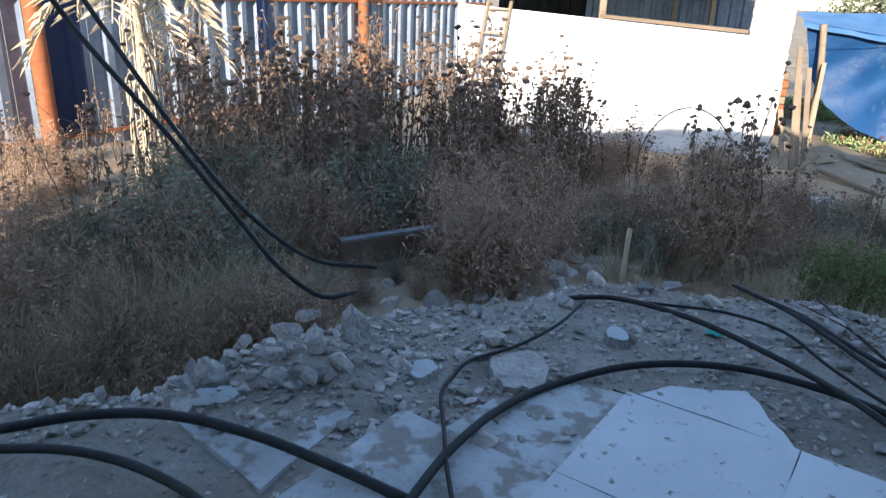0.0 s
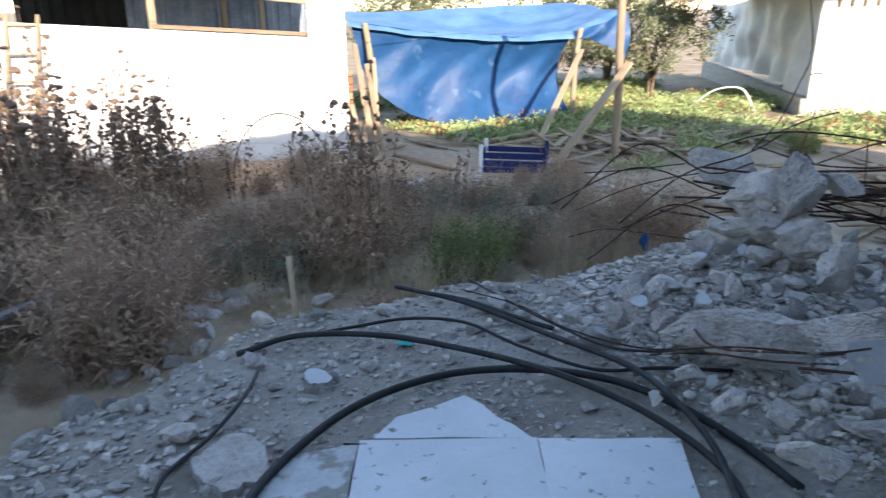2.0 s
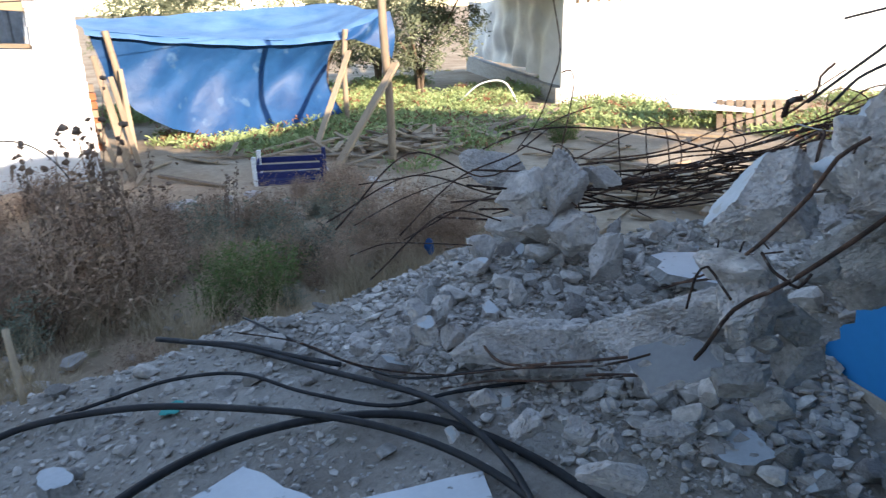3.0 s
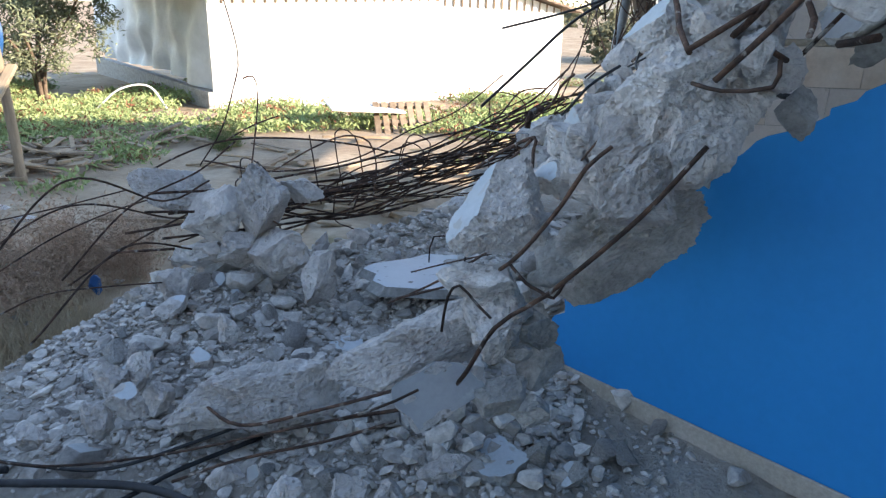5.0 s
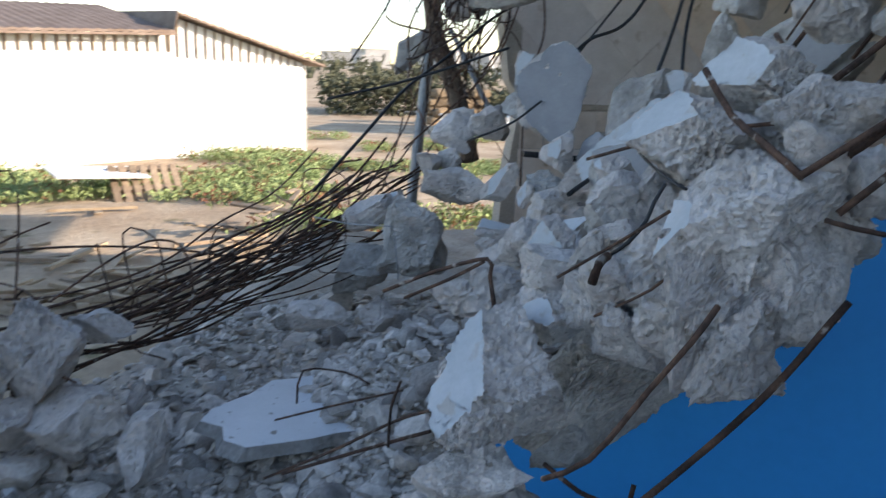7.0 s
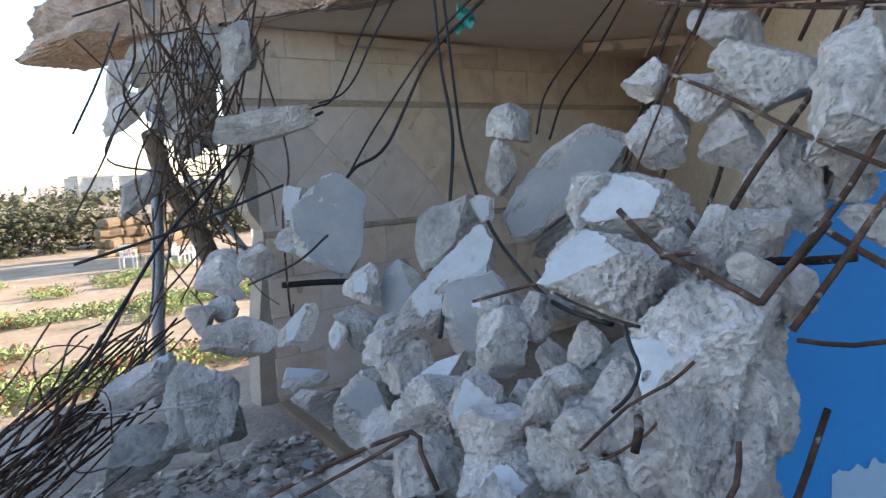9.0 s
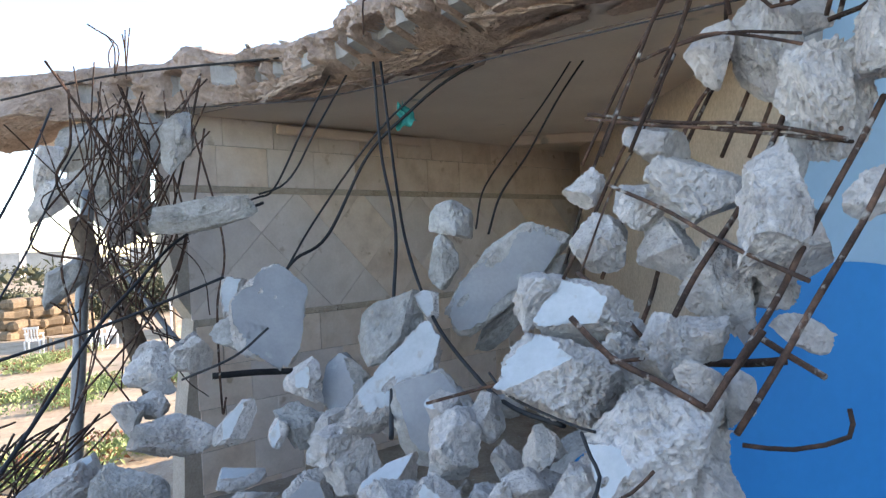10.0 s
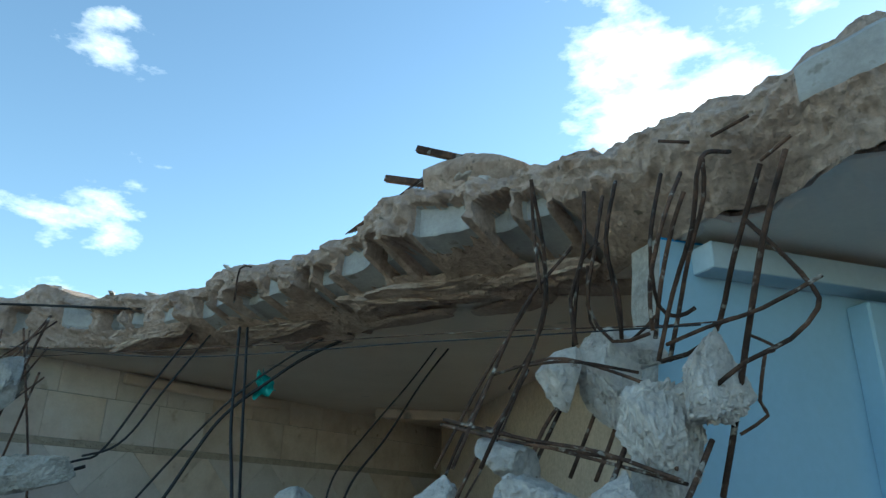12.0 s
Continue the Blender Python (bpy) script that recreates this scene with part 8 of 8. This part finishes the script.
def dead_palm():
    """A dried-up young palm by the fence with pale drooping fronds."""
    t = empty("dead_palm", Matrix.LocRotScale((-3.02, 7.2, -0.5), None, (1.2, 1.2, 0.9)))
    rng = np.random.default_rng(4)
    tube("trunk", [(0, 0, -0.1), (0.02, 0, 0.8), (0.0, 0.02, 1.6), (0.03, 0, 2.3)], 0.065, STRAW_PALE, 9, t, 0.2, 0.8)
    for k in range(11):
        a = k * 0.58 + rng.uniform(0, 0.3)
        L = Leafy()
        r = rng.uniform(0.5, 0.9)
        spine = [np.array([math.cos(a) * r * f, math.sin(a) * r * f, 2.2 + 0.45 * math.sin(f * 2.2) - 0.75 * f * f - (0.0 if k % 3 else 0.5 * f)]) for f in np.linspace(0, 1, 9)]
        L.stem(spine, 0.035)
        for i in range(1, 9):
            for s in range(7):
                q = spine[i - 1] + (spine[i] - spine[i - 1]) * s / 7
                side = np.array([-math.sin(a), math.cos(a), 0]) * (1 if s % 2 else -1)
                L.leaf(q, side * 0.16 + np.array([math.cos(a) * 0.12, math.sin(a) * 0.12, -0.16]) + rng.normal(0, 0.03, 3), 0.012, 0, rng)
        fr = L.make("frond", [STRAW_PALE])
        fr.parent = t
    for k in range(60):      # dry leaf sheaths hanging down the trunk
        a = rng.uniform(0, 6.28)
        z = rng.uniform(0.3, 2.1)
        tube("sheath", [(0.05 * math.cos(a), 0.05 * math.sin(a), z), (0.12 * math.cos(a), 0.12 * math.sin(a), z - 0.1), (0.13 * math.cos(a), 0.13 * math.sin(a), z - rng.uniform(0.3, 0.6))], 0.012, STRAW_PALE, 4, t, 0.2, 0.4)
    tagged(t, "dead young palm with pale dried drooping fronds", "palm")


STRAW_PALE = mat("pale_dried_palm", [(0.46, 0.37, 0.25), (0.62, 0.53, 0.39)], 9, 0.9, 0.4, 40)


def scrap_wood():
    rng = np.random.default_rng(66)
    mesh = []
    for L, w, th in ((0.5, 0.07, 0.02), (0.8, 0.09, 0.022), (1.1, 0.06, 0.04), (0.35, 0.1, 0.025)):
        for ma in (WOOD, WOODLIGHT):
            bm = box_bm(L, w, th, None, 0.004)
            me = bpy.data.meshes.new("board")
            bm.to_mesh(me)
            bm.free()
            me.materials.append(ma)
            mesh.append(me)

    def lay(cx, cy, sx, sy, n, hz, group, label, light=False):
        for i in range(n):
            x, y = cx + rng.normal(0, sx), cy + rng.normal(0, sy)
            me = mesh[rng.integers(4) * 2 + 1] if light and rng.random() < 0.7 else mesh[rng.integers(len(mesh))]
            ob = new("scrap_board", me)
            z = yard_z(x, y) + 0.03 + rng.uniform(0, 1.2 * hz)
            ob.matrix_world = pose(x, y, z, rng.normal(0, 9), rng.normal(0, 7), rng.uniform(0, 360))
            tagged(ob, label, "board", group)

    lay(8.2, 7.5, 0.9, 0.55, 100, 0.1, "scrap boards by the shelter", "weathered scrap board in a heap by the tarpaulin")
    lay(10.1, 7.2, 0.9, 0.45, 95, 0.1, "scrap boards by the shelter", "weathered scrap board in a heap by the tarpaulin")
    lay(6.3, 8.9, 0.8, 0.6, 16, 0.02, "scrap boards by the shelter", "weathered scrap board lying on the sandy yard")
    lay(11.6, 7.0, 0.6, 0.4, 14, 0.06, "scrap boards by the barn", "broken board lying in the weeds near the barn")
    lay(7.1, 2.9, 0.5, 0.4, 34, 0.08, "scrap boards behind the rubble", "pale broken board behind the collapsed beam", True)
    lay(8.0, 4.2, 1.2, 0.7, 26, 0.03, "scrap boards behind the rubble", "weathered scrap board lying on the sandy yard")
    lay(9.3, 1.9, 0.4, 0.3, 14, 0.07, "scrap boards behind the rubble", "broken board lying on the bare ground", False)
    rock(1.0, 8.3, -0.45, 0.2, 0.12, 0.08, 0, 0, 20)
    for i in range(20):
        x, y = rng.uniform(3.6, 6.5), rng.uniform(5.6, 7.6)
        rock(x, y, gz(x, y) + 0.02, rng.uniform(0.04, 0.16), rng.uniform(0.04, 0.12), rng.uniform(0.03, 0.06), 0, 0, rng.uniform(0, 360), level=2, label="pale broken stone lying on the sandy yard")
    for i in range(40):
        x, y = rng.uniform(0.1, 1.5), rng.uniform(3.9, 5.6)
        rock(x, y, yard_z(x, y) + 0.03, rng.uniform(0.05, 0.14), rng.uniform(0.05, 0.1), rng.uniform(0.03, 0.07), 0, 0, rng.uniform(0, 360), level=2)


def yard_odds():
    """A dark metal trough in the weeds, a wire hoop, a blue bag scrap."""
    tr = empty("metal_trough")
    part("front_panel", box_bm(0.9, 0.02, 0.2, Matrix.Translation((0, 0, 0.1)), 0.004), RUST_TIN, tr)
    part("rim", box_bm(0.94, 0.06, 0.025, Matrix.Translation((0, 0.02, 0.21)), 0.004), GALV, tr)
    part("side_panel", box_bm(0.02, 0.4, 0.2, Matrix.Translation((-0.45, 0.2, 0.1)), 0.004), RUST_TIN, tr)
    tr.matrix_world = pose(-0.24, 4.87, -0.41, 3, -2, 24)
    tagged(tr, "dark rusty metal trough half hidden in dry weeds", "trough")
    hoop = [(2.9 + 0.52 * math.cos(t) * 0.95, 8.0 - 0.3 * math.cos(t), -0.5 + 0.85 * math.sin(t)) for t in np.linspace(0, math.pi, 9)]
    tagged(tube("wire_hoop", hoop, 0.008, CABLE, 6), "arched black hose standing by the white wall", "hose")
    tagged(tube("white_hose", [(13.2, 9.9, -0.6), (13.3, 9.4, -0.2), (13.5, 8.9, -0.15), (13.6, 8.6, -0.6)], 0.02, WHITEPLASTIC, 6), "white hose arched over the green weeds", "hose")
    v, f, ids = rock_data(7, 2, 7, 0.1)
    ob = obj_from("blue_bag", v * np.array([0.05, 0.04, 0.09]), f, TARP)
    ob.matrix_world = pose(4.05, 3.75, -0.28)
    tagged(ob, "scrap of blue plastic bag in dry weeds", "bag")
    for x, y, z in ((1.32, 2.9, 0.06), (1.1, 4.15, -0.2)):
        ob = obj_from("plastic_twine", v * np.array([0.07, 0.05, 0.008]), f, CLOTH)
        ob.matrix_world = pose(x, y, floor_z(x, y) + 0.012, 0, 0, 30)
        tagged(ob, "tangle of turquoise plastic twine on the rubble", "twine", "plastic twine")
    w = [(0.0, 9.9, 1.75), (2.5, 9.2, 1.60), (5.5, 8.6, 1.72), (9.0, 8.2, 1.9)]
    tagged(tube("wire", w, 0.006, CABLE, 5), "thin wire strung across the yard", "wire")


bar_bundle()
corner_tangle()
hanging_cloth()
room_debris()
floor_tiles()
plant_yard()
green_field()
tree("olive_tree", 14.3, 11.9, 3.4, 1.7, 5, "grey-green olive tree beside the barn")
tree("olive_tree", 12.6, 13.6, 3.6, 1.8, 6, "grey-green olive tree beside the barn")
tree("olive_tree", 16.8, 15.5, 3.2, 1.9, 7, "grey-green olive tree beside the barn")
tree("olive_tree", 10.5, 16.5, 3.0, 1.8, 9, "grey-green olive tree behind the tarpaulin")
dead_palm()
scrap_wood()
yard_odds()
scatter_rubble()
